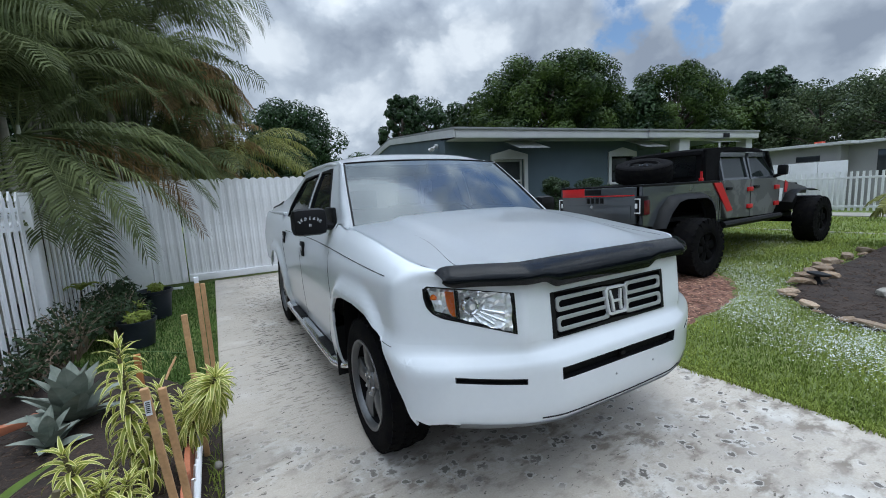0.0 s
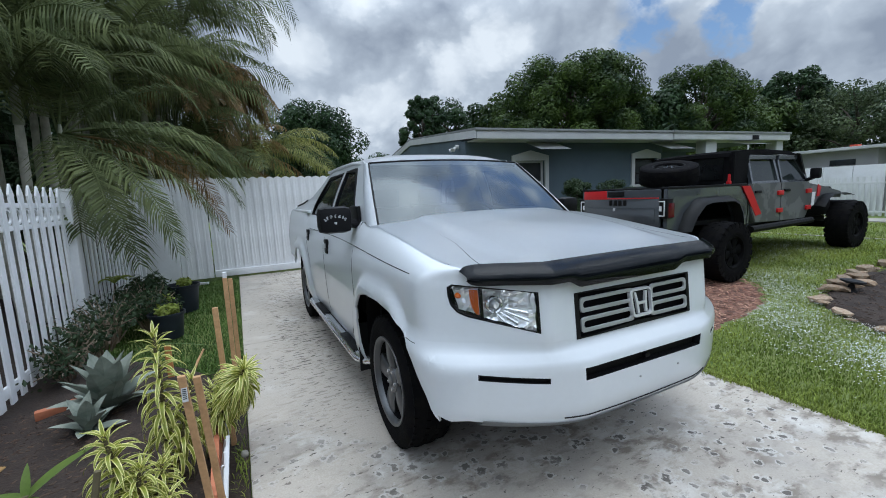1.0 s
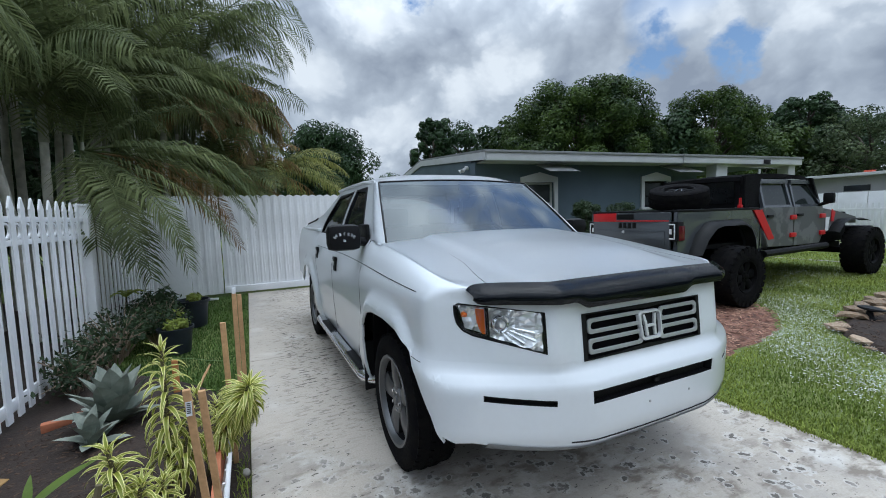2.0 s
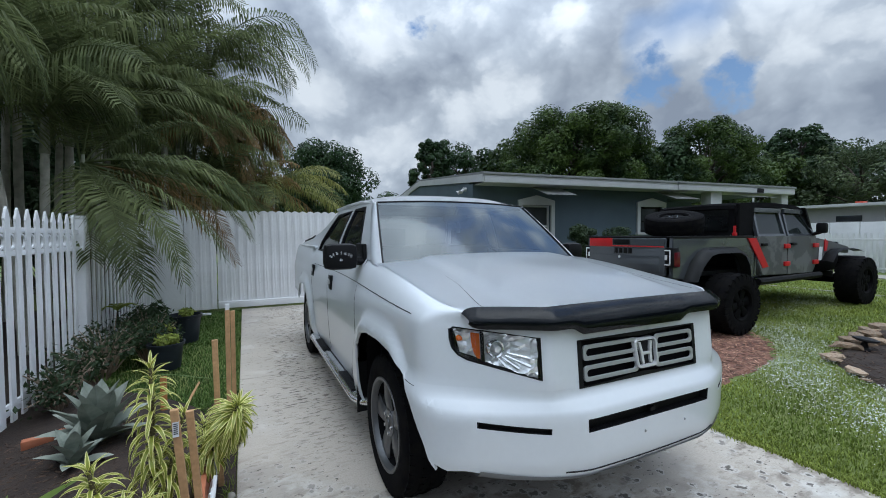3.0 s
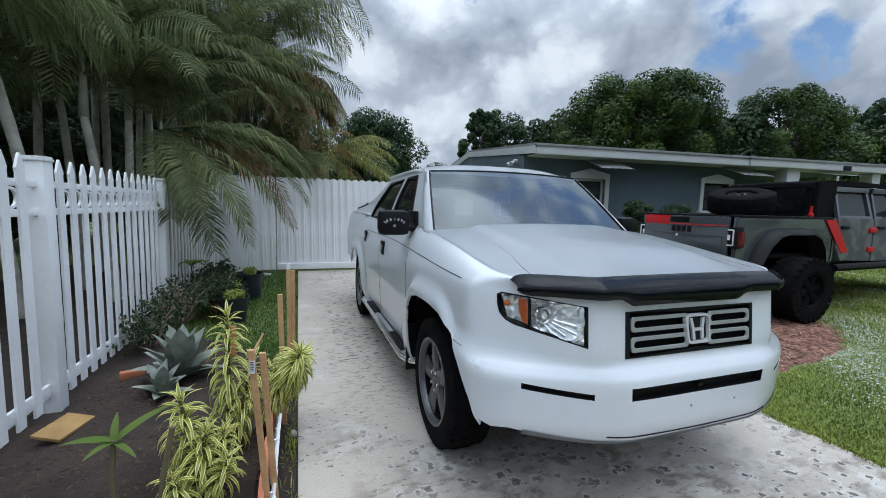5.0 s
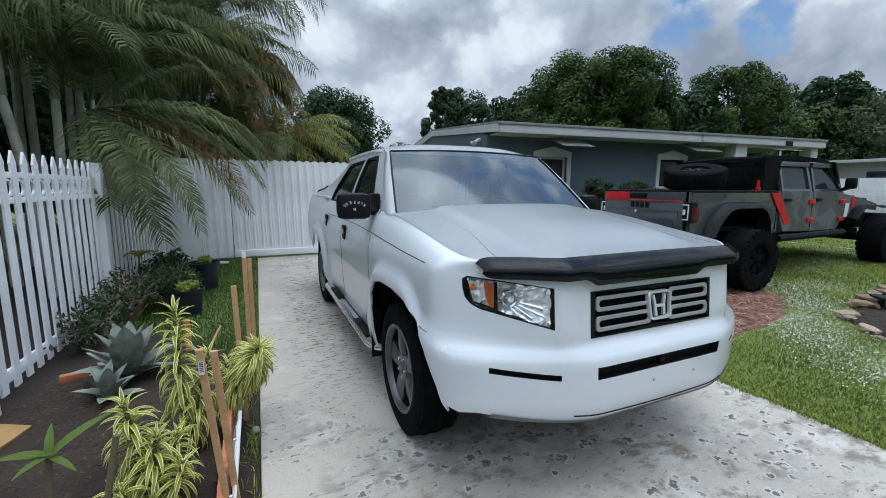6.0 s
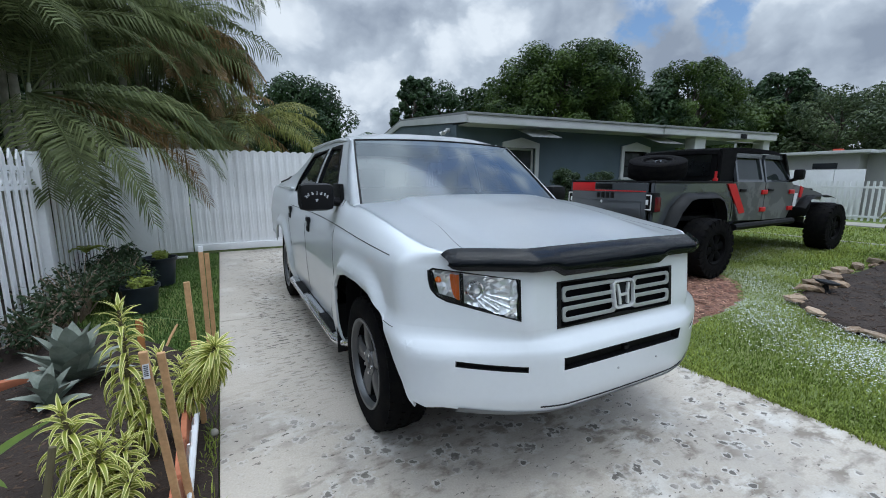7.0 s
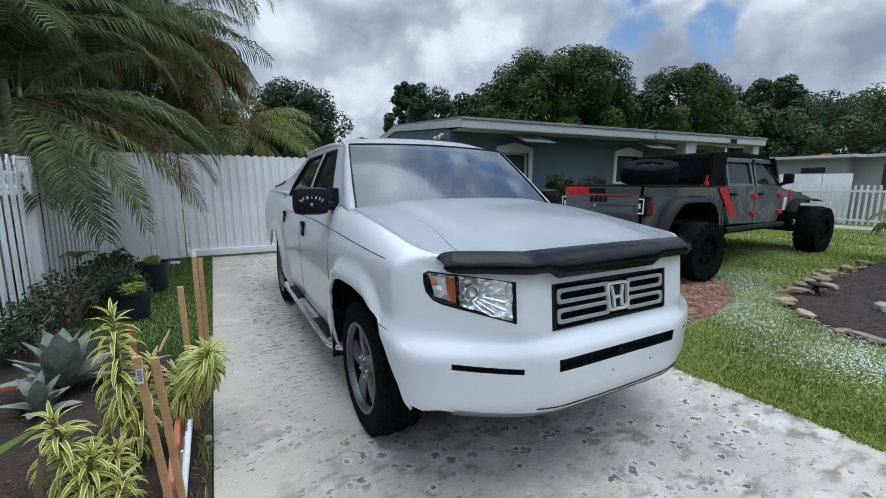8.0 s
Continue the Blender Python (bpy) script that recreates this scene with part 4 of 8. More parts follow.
for k in range(18):
    rng = np.random.default_rng(300 + k)
    bm = bmesh.new()
    frond(bm, Vector((0.12, 0.0, 4.75 - 0.04 * k)), rng.uniform(-0.9, 0.9) if k < 11 else rng.uniform(-2.3, -0.9), rng.uniform(-0.55, 0.05), rng.uniform(1.6, 2.1), rng.uniform(0.8, 1.4), 0.5, 64, 1.2, 0.013, rng, 0.2)
    part("dead_frond", bm, M_FRONDDRY, tall, "brown drying frond", smooth=False)
palm(spot(-1.8, 11.6), 2.0, (0.1, 0.0), 15, 2.1, 82, "palm with browning fronds behind the gate", M_FRONDDRY, e0=1.1, e1=-0.2, droop=(1.3, 2.0), leaf=0.5)
palm(spot(-5.6, 11.4), 3.5, (0.1, 0.0), 18, 2.5, 85, L_P, **GREEN)
palm(spot(-2.6, 12.0), 3.0, (0.0, 0.0), 16, 2.2, 86, L_P, **GREEN)
palm(spot(-5.0, 10.2), 1.9, (0.1, 0.0), 14, 2.2, 84, L_P, **GREEN)
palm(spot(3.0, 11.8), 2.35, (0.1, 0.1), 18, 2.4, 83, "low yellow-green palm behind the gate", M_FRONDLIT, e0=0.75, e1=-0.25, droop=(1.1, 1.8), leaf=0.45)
hang = palm((-2.72, 4.62, 0), 1.95, (0.18, -0.10), 4, 2.2, 13, "palm with long fronds hanging over the picket fence", e0=1.2, e1=0.7, azs=(1.6, 2.0, 1.2, 0.8), leaf=0.5)
for k, (az, el, ln, dr) in enumerate(((-0.85, -0.62, 2.05, 0.90), (0.49, -0.25, 2.5, 1.05), (-1.25, -0.50, 1.65, 0.95), (-0.30, -0.25, 2.2, 1.10), (-0.60, -0.45, 2.15, 1.05), (0.10, 0.0, 2.3, 1.3),
                                      (0.30, 0.30, 2.4, 1.6), (-0.10, 0.20, 2.3, 1.6), (0.70, 0.0, 2.4, 1.2), (-0.98, -0.52, 1.9, 0.95), (-0.74, -0.30, 2.1, 1.05),
                                      (-1.08, -0.25, 1.9, 1.25))):
    bm = bmesh.new()
    frond(bm, Vector((0.18, -0.10, 2.40)), az, el, ln, dr, 0.54, 46, 0.7, 0.0140, np.random.default_rng(100 + k), 0.1)
    part("frond", bm, M_FRONDDRY if k in (1, 8) else M_FROND, hang, smooth=False)


def hedge(name, at, size, n, label, seed, mat=None, leaf=0.05, category="shrub", clumps=24):
    rng = np.random.default_rng(seed)
    t = thing(name, at, label, category)
    verts, faces, cl = [], [], []
    for k in range(clumps):
        c = (rng.uniform(-0.5, 0.5) * size[0], rng.uniform(-0.5, 0.5) * size[1], size[2] * rng.uniform(0.15, 0.85))
        cl.append((c, min(size) * rng.uniform(0.16, 0.30)))
    leaf_cloud(rng, cl, n // clumps, leaf, verts, faces, 0.5)
    soup("foliage", verts, faces, mat or M_HEDGE, t, kind="stuff")
    bm = bmesh.new()
    for k in range(0, clumps, 2):
        c = cl[k][0]
        rod(bm, [(c[0] * 0.2, c[1] * 0.4, 0), (c[0] * 0.6, c[1] * 0.7, c[2] * 0.55), c], [0.012, 0.009, 0.004], 6)
    part("stem", bm, M_TBARK, t)
    return t


hedge("hedge", (-6.2, 3.6, 0), (1.8, 11, 5.6), 32000, "dark hedge in the shade behind the palms", 41, leaf=0.075, clumps=150)
hedge("tree_screen", (-4.75, 11.6, 0), (6.4, 1.8, 6.5), 28000, "tall screen of dark leafy trees behind the palms", 42, leaf=0.075, clumps=210, category="trees")
hedge("shrub", (6.10, 4.62, 0.1), (0.62, 0.5, 1.78), 16000, "clipped dark green shrub against the house wall", 43, leaf=0.024, clumps=90)
hedge("shrub", (7.25, 4.52, 0.1), (0.85, 0.55, 1.76), 16000, "clipped dark green shrub against the house wall", 44, leaf=0.024, clumps=90)

# ---------------- white pickup truck ----------------
TXC = 0.948
truck = thing("pickup_truck", (TXC, 0, 0), "white four-door pickup truck parked on the concrete drive", "truck")
WB = 3.10                                     # wheelbase; front axle at y = 0
ARCH_R, ARCH_Z = 0.465, 0.405
Y0 = [(0.36, -0.885), (0.42, -0.945), (0.46, -0.975), (0.52, -0.993), (0.70, -1.0), (0.732, -0.996), (0.750, -0.984), (0.772, -0.948),
      (0.790, -0.937), (1.0, -0.918), (1.06, -0.912), (1.09, -0.905), (1.115, -0.89)]
SIDE = [(0.34, 0.905), (0.40, 0.932), (0.50, 0.952), (0.70, 0.966), (0.90, 0.973), (1.00, 0.973), (1.06, 0.968), (1.088, 0.960)]
ZTOP = [(0.38, 1.272), (0.6, 1.295), (2.7, 1.295), (2.95, 1.325), (4.2, 1.33)]
UTOP = [(-0.46, 0.845), (0.38, 0.852), (0.6, 0.874), (2.7, 0.874), (4.2, 0.90)]
ZBOT = [(-1.1, 0.43), (-0.4, 0.43), (0.45, 0.36), (2.6, 0.36), (3.6, 0.44), (4.3, 0.46)]
CREASE = 1.088
YREAR = 4.22


def edge_z(y):
    """Height of the hood's long edge."""
    f = (y + 0.90) / 1.28
    return lerp(1.118, 1.272, 0.55 * smooth01(f) + 0.45 * f)


def top_z(y):
    return edge_z(y) if y < 0.38 else along(ZTOP, y)


def bow(u, z=1.1):
    """How far the nose falls back towards its corners: more at the bumper than at the hood."""
    au = abs(u)
    low = 0.62 * max(0.0, au - 0.35) ** 1.6
    high = 0.80 * max(0.0, au - 0.525) ** 1.1
    return lerp(low, high, smooth01((z - 0.70) / 0.16))


def flare(y, z):
    d = 0.0
    for yw in (0.0, WB):
        r = math.hypot(y - yw, z - ARCH_Z)
        d = max(d, 0.037 * (1 - smooth01((r - 0.575) / 0.075)))
    return d * smooth01((1.02 - z) / 0.12)


def side_u(y, z):
    return along(SIDE, z) + flare(y, z)


def corner(t, p0, p1):
    """The rounded front corner from the fascia's end to the fender."""
    (u0, y0), (u1, y1) = p0, p1
    k = 0.16
    a = (u0 + k * 0.78, y0 + k * 0.62)
    b = (u1, y1 - min(0.20, 0.6 * (y1 - y0)))
    s = 1 - t
    return (s ** 3 * u0 + 3 * s * s * t * a[0] + 3 * s * t * t * b[0] + t ** 3 * u1,
            s ** 3 * y0 + 3 * s * s * t * a[1] + 3 * s * t * t * b[1] + t ** 3 * y1)


def corner_u(y, z):
    """The corner's lateral place at depth y."""
    p0, p1 = (0.85, along(Y0, z) + bow(0.85, z)), (side_u(-0.46, z), -0.46)
    lo, hi = 0.0, 1.0
    for _ in range(24):
        mid = (lo + hi) / 2
        if corner(mid, p0, p1)[1] < y:
            lo = mid
        else:
            hi = mid
    return corner(lo, p0, p1)[0]


def fascia(u, z):
    """The point of the nose at lateral u and height z."""
    au, y0 = abs(u), along(Y0, z)
    if au <= 0.85:
        return Vector((u, y0 + bow(au, z), z))
    p0, p1 = (0.85, y0 + bow(0.85, z)), (side_u(-0.46, min(z, CREASE)), -0.46)
    lo, hi = 0.0, 1.0
    for _ in range(24):
        mid = (lo + hi) / 2
        if corner(mid, p0, p1)[0] < au:
            lo = mid
        else:
            hi = mid
    c = corner(lo, p0, p1)
    return Vector((math.copysign(c[0], u), c[1], z))


def fascia_normal(u, z):
    e = 0.01
    n = (fascia(u + e, z) - fascia(u - e, z)).cross(fascia(u, z + e) - fascia(u, z - e))
    return n.normalized() if n.y < 0 else -n.normalized()


ZR = [0.5 + 0.0245 * i for i in range(25)]


def row_z(i, y, zb=False):
    if i < 4:
        return lerp(y, 0.5, i / 4) if zb else lerp(along(ZBOT, y), 0.5, i / 4)
    return ZR[i - 4]


NROW = 4 + 24 + 1 + 5                          # the last five climb from the crease to the hood or belt


def shell_point(col, i):
    kind, val = col
    y_guess = -0.8 if kind in "fc" else val
    if i <= 28:
        if kind == "s":
            z = row_z(i, val)
        else:
            z = row_z(i, lerp(0.440, 0.495, (val / 0.85) ** 2) if kind == "f" else lerp(0.495, 0.43, val), True)
        if kind == "f":
            return Vector((val, along(Y0, z) + bow(val, z), z))
        if kind == "c":
            p0, p1 = (0.85, along(Y0, z) + bow(0.85, z)), (side_u(-0.46, z), -0.46)
            u, y = corner(val, p0, p1)
            return Vector((u, y, z))
        return Vector((side_u(val, z), val, z))
    a = shell_point(col, 28)
    f = (i - 28) / 5
    if kind == "f":
        uu = val * 0.80 / 0.85
        top = Vector((uu, -0.895 + bow(uu), edge_z(-0.895 + bow(uu)) - 0.002))
    elif kind == "c":
        p0, p1 = (0.80, -0.895 + bow(0.80)), (0.845, -0.46)
        b = [lerp(p0[k], p1[k], val) for k in (0, 1)]
        bulge = 0.012 * math.sin(math.pi * val)
        top = Vector((b[0] + bulge, b[1] - bulge, edge_z(b[1] - bulge)))
    else:
        top = Vector((along(UTOP, val), val, top_z(val)))
    p = a.lerp(top, f)
    out = Vector((0.35, 0, 1)) if kind == "s" else Vector((0.1, -0.4, 1))
    return p + out.normalized() * 0.020 * math.sin(math.pi * f)


COLS = [("f", 0.85 * i / 34) for i in range(35)] + [("c", i / 12) for i in range(1, 12)]
ys = -0.46
while ys < YREAR:
    COLS.append(("s", ys))
    near = min(abs(ys), abs(ys - WB)) < 0.62
    ys += 0.0235 if near else 0.05
COLS.append(("s", YREAR))
PTS = [[shell_point(c, i) for i in range(NROW)] for c in COLS]
ARCHES = (0.0, WB)
ARCH_F = [(0.43, 0.25), (0.43, 0.66), (0.40, 0.78), (0.31, 0.855), (0.16, 0.89), (-0.08, 0.90), (-0.28, 0.885), (-0.43, 0.83), (-0.55, 0.71), (-0.64, 0.58), (-0.68, 0.48), (-0.69, 0.25)]
ARCH_B = [(WB + 0.48, 0.25), (WB + 0.455, 0.64), (WB + 0.36, 0.77), (WB + 0.20, 0.865), (WB, 0.89), (WB - 0.20, 0.865), (WB - 0.36, 0.77), (WB - 0.45, 0.60), (WB - 0.47, 0.25)]


def inside(poly, a, b):
    hit = False
    for (x0, y0), (x1, y1) in zip(poly, poly[1:] + poly[:1]):
        if (y0 > b) != (y1 > b) and a < (x1 - x0) * (b - y0) / (y1 - y0) + x0:
            hit = not hit
    return hit


GRILLE = [(-0.385, 1.008), (0.385, 1.008), (0.385, 0.808), (-0.385, 0.808)]
SLOT = [(-0.395, 0.702), (0.395, 0.702), (0.39, 0.645), (-0.39, 0.645)]
LAMP = [(0.560, 1.046), (0.851, 1.082), (0.866, 1.070), (0.866, 1.030), (0.859, 0.992), (0.839, 0.962), (0.806, 0.943), (0.560, 0.873)]
FOG = [(0.546, 0.677), (0.815, 0.705), (0.815, 0.679), (0.546, 0.651)]


def region(c, i):
    kind, val = c
    z = row_z(i, -0.8 if kind in "fc" else val) if i <= 28 else 1.2
    if kind in "fc" or val < -0.36:
        return "front_bumper" if (i < 28 and z < 0.80) else "front_fender"
    if val < 0.56:
        return "front_fender"
    if val < 1.58:
        return "front_door" if z > 0.44 else "sill_panel"
    if val < 2.56:
        return "rear_door" if z > 0.44 and math.hypot(val - WB, z - ARCH_Z) > 0.60 else ("sill_panel" if z <= 0.44 else "bed_side")
    return "bed_side"


def cut_out(bm, poly, axes, limit):
    """Cuts a convex outline through the faces along the third axis and takes away what lies inside it."""
    i, j = axes
    n = len(poly)
    for (a0, b0), (a1, b1) in zip(poly, poly[1:] + poly[:1]):
        co, no = Vector((0, 0, 0)), Vector((0, 0, 0))
        co[i], co[j] = a0, b0
        no[i], no[j] = b1 - b0, -(a1 - a0)
        lo = [min(p[k] for p in poly) - 0.03 for k in (0, 1)]
        hi = [max(p[k] for p in poly) + 0.03 for k in (0, 1)]
        fs = [f for f in bm.faces if limit(f.calc_center_median()) and any(lo[0] < v.co[i] < hi[0] and lo[1] < v.co[j] < hi[1] for v in f.verts)]
        es = {e for f in fs for e in f.edges}
        vs = {v for f in fs for v in f.verts}
        bmesh.ops.bisect_plane(bm, geom=list(vs) + list(es) + fs, dist=1e-5, plane_co=co, plane_no=no.normalized())
    gone = [f for f in bm.faces if limit(f.calc_center_median()) and inside(poly, f.calc_center_median()[i], f.calc_center_median()[j])]
    bmesh.ops.delete(bm, geom=gone, context="FACES")


REGIONS = ("front_bumper", "front_fender", "front_door", "rear_door", "sill_panel", "bed_side")


def build_shell():
    bm = bmesh.new()
    lay = bm.faces.layers.int.new("region")
    vs = [[bm.verts.new(p) for p in pc] for pc in PTS]
    for j in range(len(COLS) - 1):
        for i in range(NROW - 1):
            f = bm.faces.new((vs[j][i], vs[j + 1][i], vs[j + 1][i + 1], vs[j][i + 1]))
            f[lay] = REGIONS.index(region(COLS[j], i))
    for q in (GRILLE, SLOT, [(u, z - 0.013) for u, z in LAMP], FOG):
        cut_out(bm, q, (0, 2), lambda c: c.y < -0.52)
    for q in (ARCH_F, ARCH_B):
        cut_out(bm, q, (1, 2), lambda c: c.x > 0.60 and c.y > -0.9)
    cut_out(bm, [(WB + 0.44, 0.25), (WB + 0.44, 0.66), (YREAR + 0.2, 0.70), (YREAR + 0.2, 0.25)], (1, 2), lambda c: c.x > 0.60 and c.y > WB)
    for q in ([(-0.662, 0.52), (-0.60, 0.38), (-0.745, 0.38)], [(-0.69, 0.505), (-0.69, 0.38), (-0.86, 0.38), (-0.83, 0.43)]):
        cut_out(bm, q, (1, 2), lambda c: c.x > 0.55 and c.y > -0.95 and c.z < 0.62)
    # the outside faces outwards
    bmesh.ops.recalc_face_normals(bm, faces=bm.faces)
    f0 = max(bm.faces, key=lambda f: f.calc_center_median().x)
    if f0.normal.x < 0:
        bmesh.ops.reverse_faces(bm, faces=bm.faces)
    quads = {}
    for f in bm.faces:
        quads.setdefault(REGIONS[f[lay]], []).append([v.co.copy() for v in f.verts])
    bm.free()
    made = {}
    for side in (1, -1):
        for name, polys in quads.items():
            if name == "front_bumper" and side == -1:
                continue
            b2 = bmesh.new()
            for sd in ((1, -1) if name == "front_bumper" else (side,)):
                for p in polys:
                    q = [b2.verts.new((c.x * sd, c.y, c.z)) for c in p]
                    b2.faces.new(q if sd == 1 else q[::-1])
            bmesh.ops.remove_doubles(b2, verts=b2.verts, dist=2e-4)
            bmesh.ops.solidify(b2, geom=b2.faces[:], thickness=0.014)
            made[name, side] = part(name, b2, M_PAINT, truck)
    return made


BODY = build_shell()

def hood_u(y):
    """Half width of the hood at depth y, the same as the wings' inner edge."""
    y80 = -0.895 + bow(0.80)
    if y < -0.46:
        f = max(0.0, (y - y80) / (-0.46 - y80))
        return lerp(0.80, 0.845, f) + 0.012 * math.sin(math.pi * f)
    return along(UTOP, y)


# hood with its raised middle


def hood_z(u, y):
    ze = edge_z(y)
    c = (1 - min(1.0, abs(u) / hood_u(y)) ** 2.2) * lerp(0.012, 0.042, smooth01((y + 0.9) / 0.7))
    bulge = 0.020 * smooth01((0.60 - abs(u)) / 0.09) * smooth01((y + 0.86) / 0.5)
    return ze + c + bulge


bm = bmesh.new()
rows = []
for j in range(31):
    f = j / 30
    row = []
    for k in range(-28, 29):
        s = k / 28
        yf = -0.893 + bow(0.80 * s) * (1 if abs(s) < 0.95 else 1)
        yb = 0.375 - 0.075 * (1 - s * s)
        y = lerp(yf, yb, f)
        u = s * (hood_u(lerp(-0.893 + bow(0.80), 0.375, f)) + 0.006)
        z = hood_z(u, y) + 0.002
        if f < 0.07:
            z -= 0.012 * (1 - f / 0.07) ** 2
        row.append((u, y, z))
    rows.append(row)
sheet(bm, rows, -0.014)
bmesh.ops.recalc_face_normals(bm, faces=bm.faces)
part("hood", bm, M_PAINT, truck, "white hood with a raised centre")
bm = bmesh.new()                                # inner structure under the hood's edge, so that no light shows through
box(bm, (0, -0.20, 0.78), (1.20, 0.9, 0.10))
box(bm, (0, 0.42, 0.85), (1.66, 0.06, 0.72))
box(bm, (0, 1.8, 0.42), (1.70, 2.7, 0.06))
part("inner_frame", bm, M_LINER, truck)


def strip(pts, w, mat, name, parent, label=""):
    """A narrow raised line on the bodywork."""
    bm = bmesh.new()
    rod(bm, pts, w, 6)
    return part(name, bm, mat, parent, label)


for sd in (1, -1):
    def shoulder(y, f):
        p = Vector((side_u(y, CREASE), y, CREASE)).lerp(Vector((along(UTOP, y), y, top_z(y))), f)
        p += Vector((0.35, 0, 1)).normalized() * 0.020 * math.sin(math.pi * f)
        return (sd * p.x, p.y, p.z)
    # dark line drawn along the body crease in place of its shade
    f_pts = [shoulder(y, lerp(0.05, 0.26, smooth01((y + 0.6) / 2.0))) for y in [-0.46 + 0.06 * i for i in range(50)]]
    strip(f_pts, 0.0024, M_SEAM, "seam", truck)
    for yd in (0.56, 1.58):
        strip([(sd * (side_u(yd, z) - 0.001), yd, z) for z in [0.44 + 0.054 * i for i in range(13)]] +
              [(sd * (lerp(side_u(yd, CREASE), along(UTOP, yd), f) + 0.003), yd, lerp(CREASE, along(ZTOP, yd), f) + 0.016 * math.sin(math.pi * f)) for f in (0.33, 0.66, 1.0)],
              0.003, M_SEAM, "seam", truck)
    strip([(sd * (side_u(y, z) - 0.001), y, z) for y, z in [(2.44 + 0.12 * smooth01((z - 0.7) / 0.4), z) for z in [0.72 + 0.03 * i for i in range(13)]]],
          0.003, M_SEAM, "seam", truck)
    # bumper to fender joint between arch and lamp
    jp = [(sd * (side_u(y, 0.80) - 0.0005), y, 0.80 + 0.02 * (y + 0.4)) for y in (-0.45, -0.46)]
    for t in (0.9, 0.8, 0.7):
        u, y = corner(t, (0.85, along(Y0, 0.80) + bow(0.85, 0.80)), (side_u(-0.46, 0.80), -0.46))
        jp.append((sd * (u - 0.0005), y, 0.797))
    strip(jp, 0.0025, M_SEAM, "seam", truck)
    # hood shut line, inboard of the wing's round shoulder
    hl = []
    for i in range(18):
        y = lerp(-0.70, -0.05, i / 17)
        u = lerp(0.715, 0.640, smooth01((y + 0.75) / 0.5)) if y < -0.25 else lerp(0.640, 0.63, (y + 0.25) / 0.58)
        hl.append((sd * u, y, hood_z(u, y) + 0.0015))
    strip(hl, [0.0020 - 0.0001 * i for i in range(18)], M_SEAM, "seam", truck)
    # wheel wells
    for yw in ARCHES:
        bm = bmesh.new()
        poly = ARCH_F if yw == 0 else ARCH_B
        inner = [[(sd * u, y, z) for y, z in [(lerp(yw, p[0], 1.01), lerp(0.4, max(p[1], 0.47), 1.012)) for p in poly]] for u in (0.925, 0.62)]
        sheet(bm, inner)
        bm.faces.new([bm.verts.new(p) for p in inner[1]])
        part("wheel_liner", bm, M_LINER, truck)
        bm = bmesh.new()                        # rolled edge of the arch
        pts = []
        for k in range(33):
            q = poly[1:-1] if yw else poly[1:-3]
            f = k / 32 * (len(q) - 1)
            i = min(int(f), len(q) - 2)
            y, z = lerp(q[i][0], q[i + 1][0], f - i), lerp(q[i][1], q[i + 1][1], f - i)
            uu = side_u(max(y, -0.46), z) if y > -0.46 else abs(corner_u(y, z))
            pts.append((sd * (uu - 0.010), y, z))
        rod(bm, pts, 0.010, 7)
        part("arch_lip", bm, M_PAINT, truck)


def surf_quad(tl, tr, br, bl, off, n=14, m=8):
    """A patch laid on the nose between four (u, z) corners, off metres proud of it."""
    rows = []
    for j in range(m + 1):
        row = []
        for i in range(n + 1):
            f, g = i / n, j / m
            u = lerp(lerp(tl[0], tr[0], f), lerp(bl[0], br[0], f), g)
            z = lerp(lerp(tl[1], tr[1], f), lerp(bl[1], br[1], f), g)
            row.append(fascia(u, z) + fascia_normal(u, z) * off)
        rows.append(row)
    return rows


def bezel(poly, w, off, depth):
    """A frame of width w round a (u, z) polygon on the nose, with an inner return."""
    bm = bmesh.new()
    n = len(poly)
    c = (sum(p[0] for p in poly) / n, sum(p[1] for p in poly) / n)
    pts = []
    for (u0, z0), (u1, z1) in zip(poly, poly[1:] + poly[:1]):
        for k in range(8):
            pts.append((lerp(u0, u1, k / 8), lerp(z0, z1, k / 8)))
    def inset(p, d):
        du, dz = c[0] - p[0], c[1] - p[1]
        l = math.hypot(du, dz)
        return (p[0] + du / l * d, p[1] + dz / l * d)
    loops = []
    for d, o in ((-0.001, -0.012), (-0.001, off), (w, off), (w + 0.002, -depth)):
        loops.append([bm.verts.new(fascia(*inset(p, d)) + fascia_normal(*p) * o) for p in pts])
    m = len(pts)
    for a, b in zip(loops, loops[1:]):
        for k in range(m):
            bm.faces.new((a[k], a[(k + 1) % m], b[(k + 1) % m], b[k]))
    bmesh.ops.recalc_face_normals(bm, faces=bm.faces)
    return bm


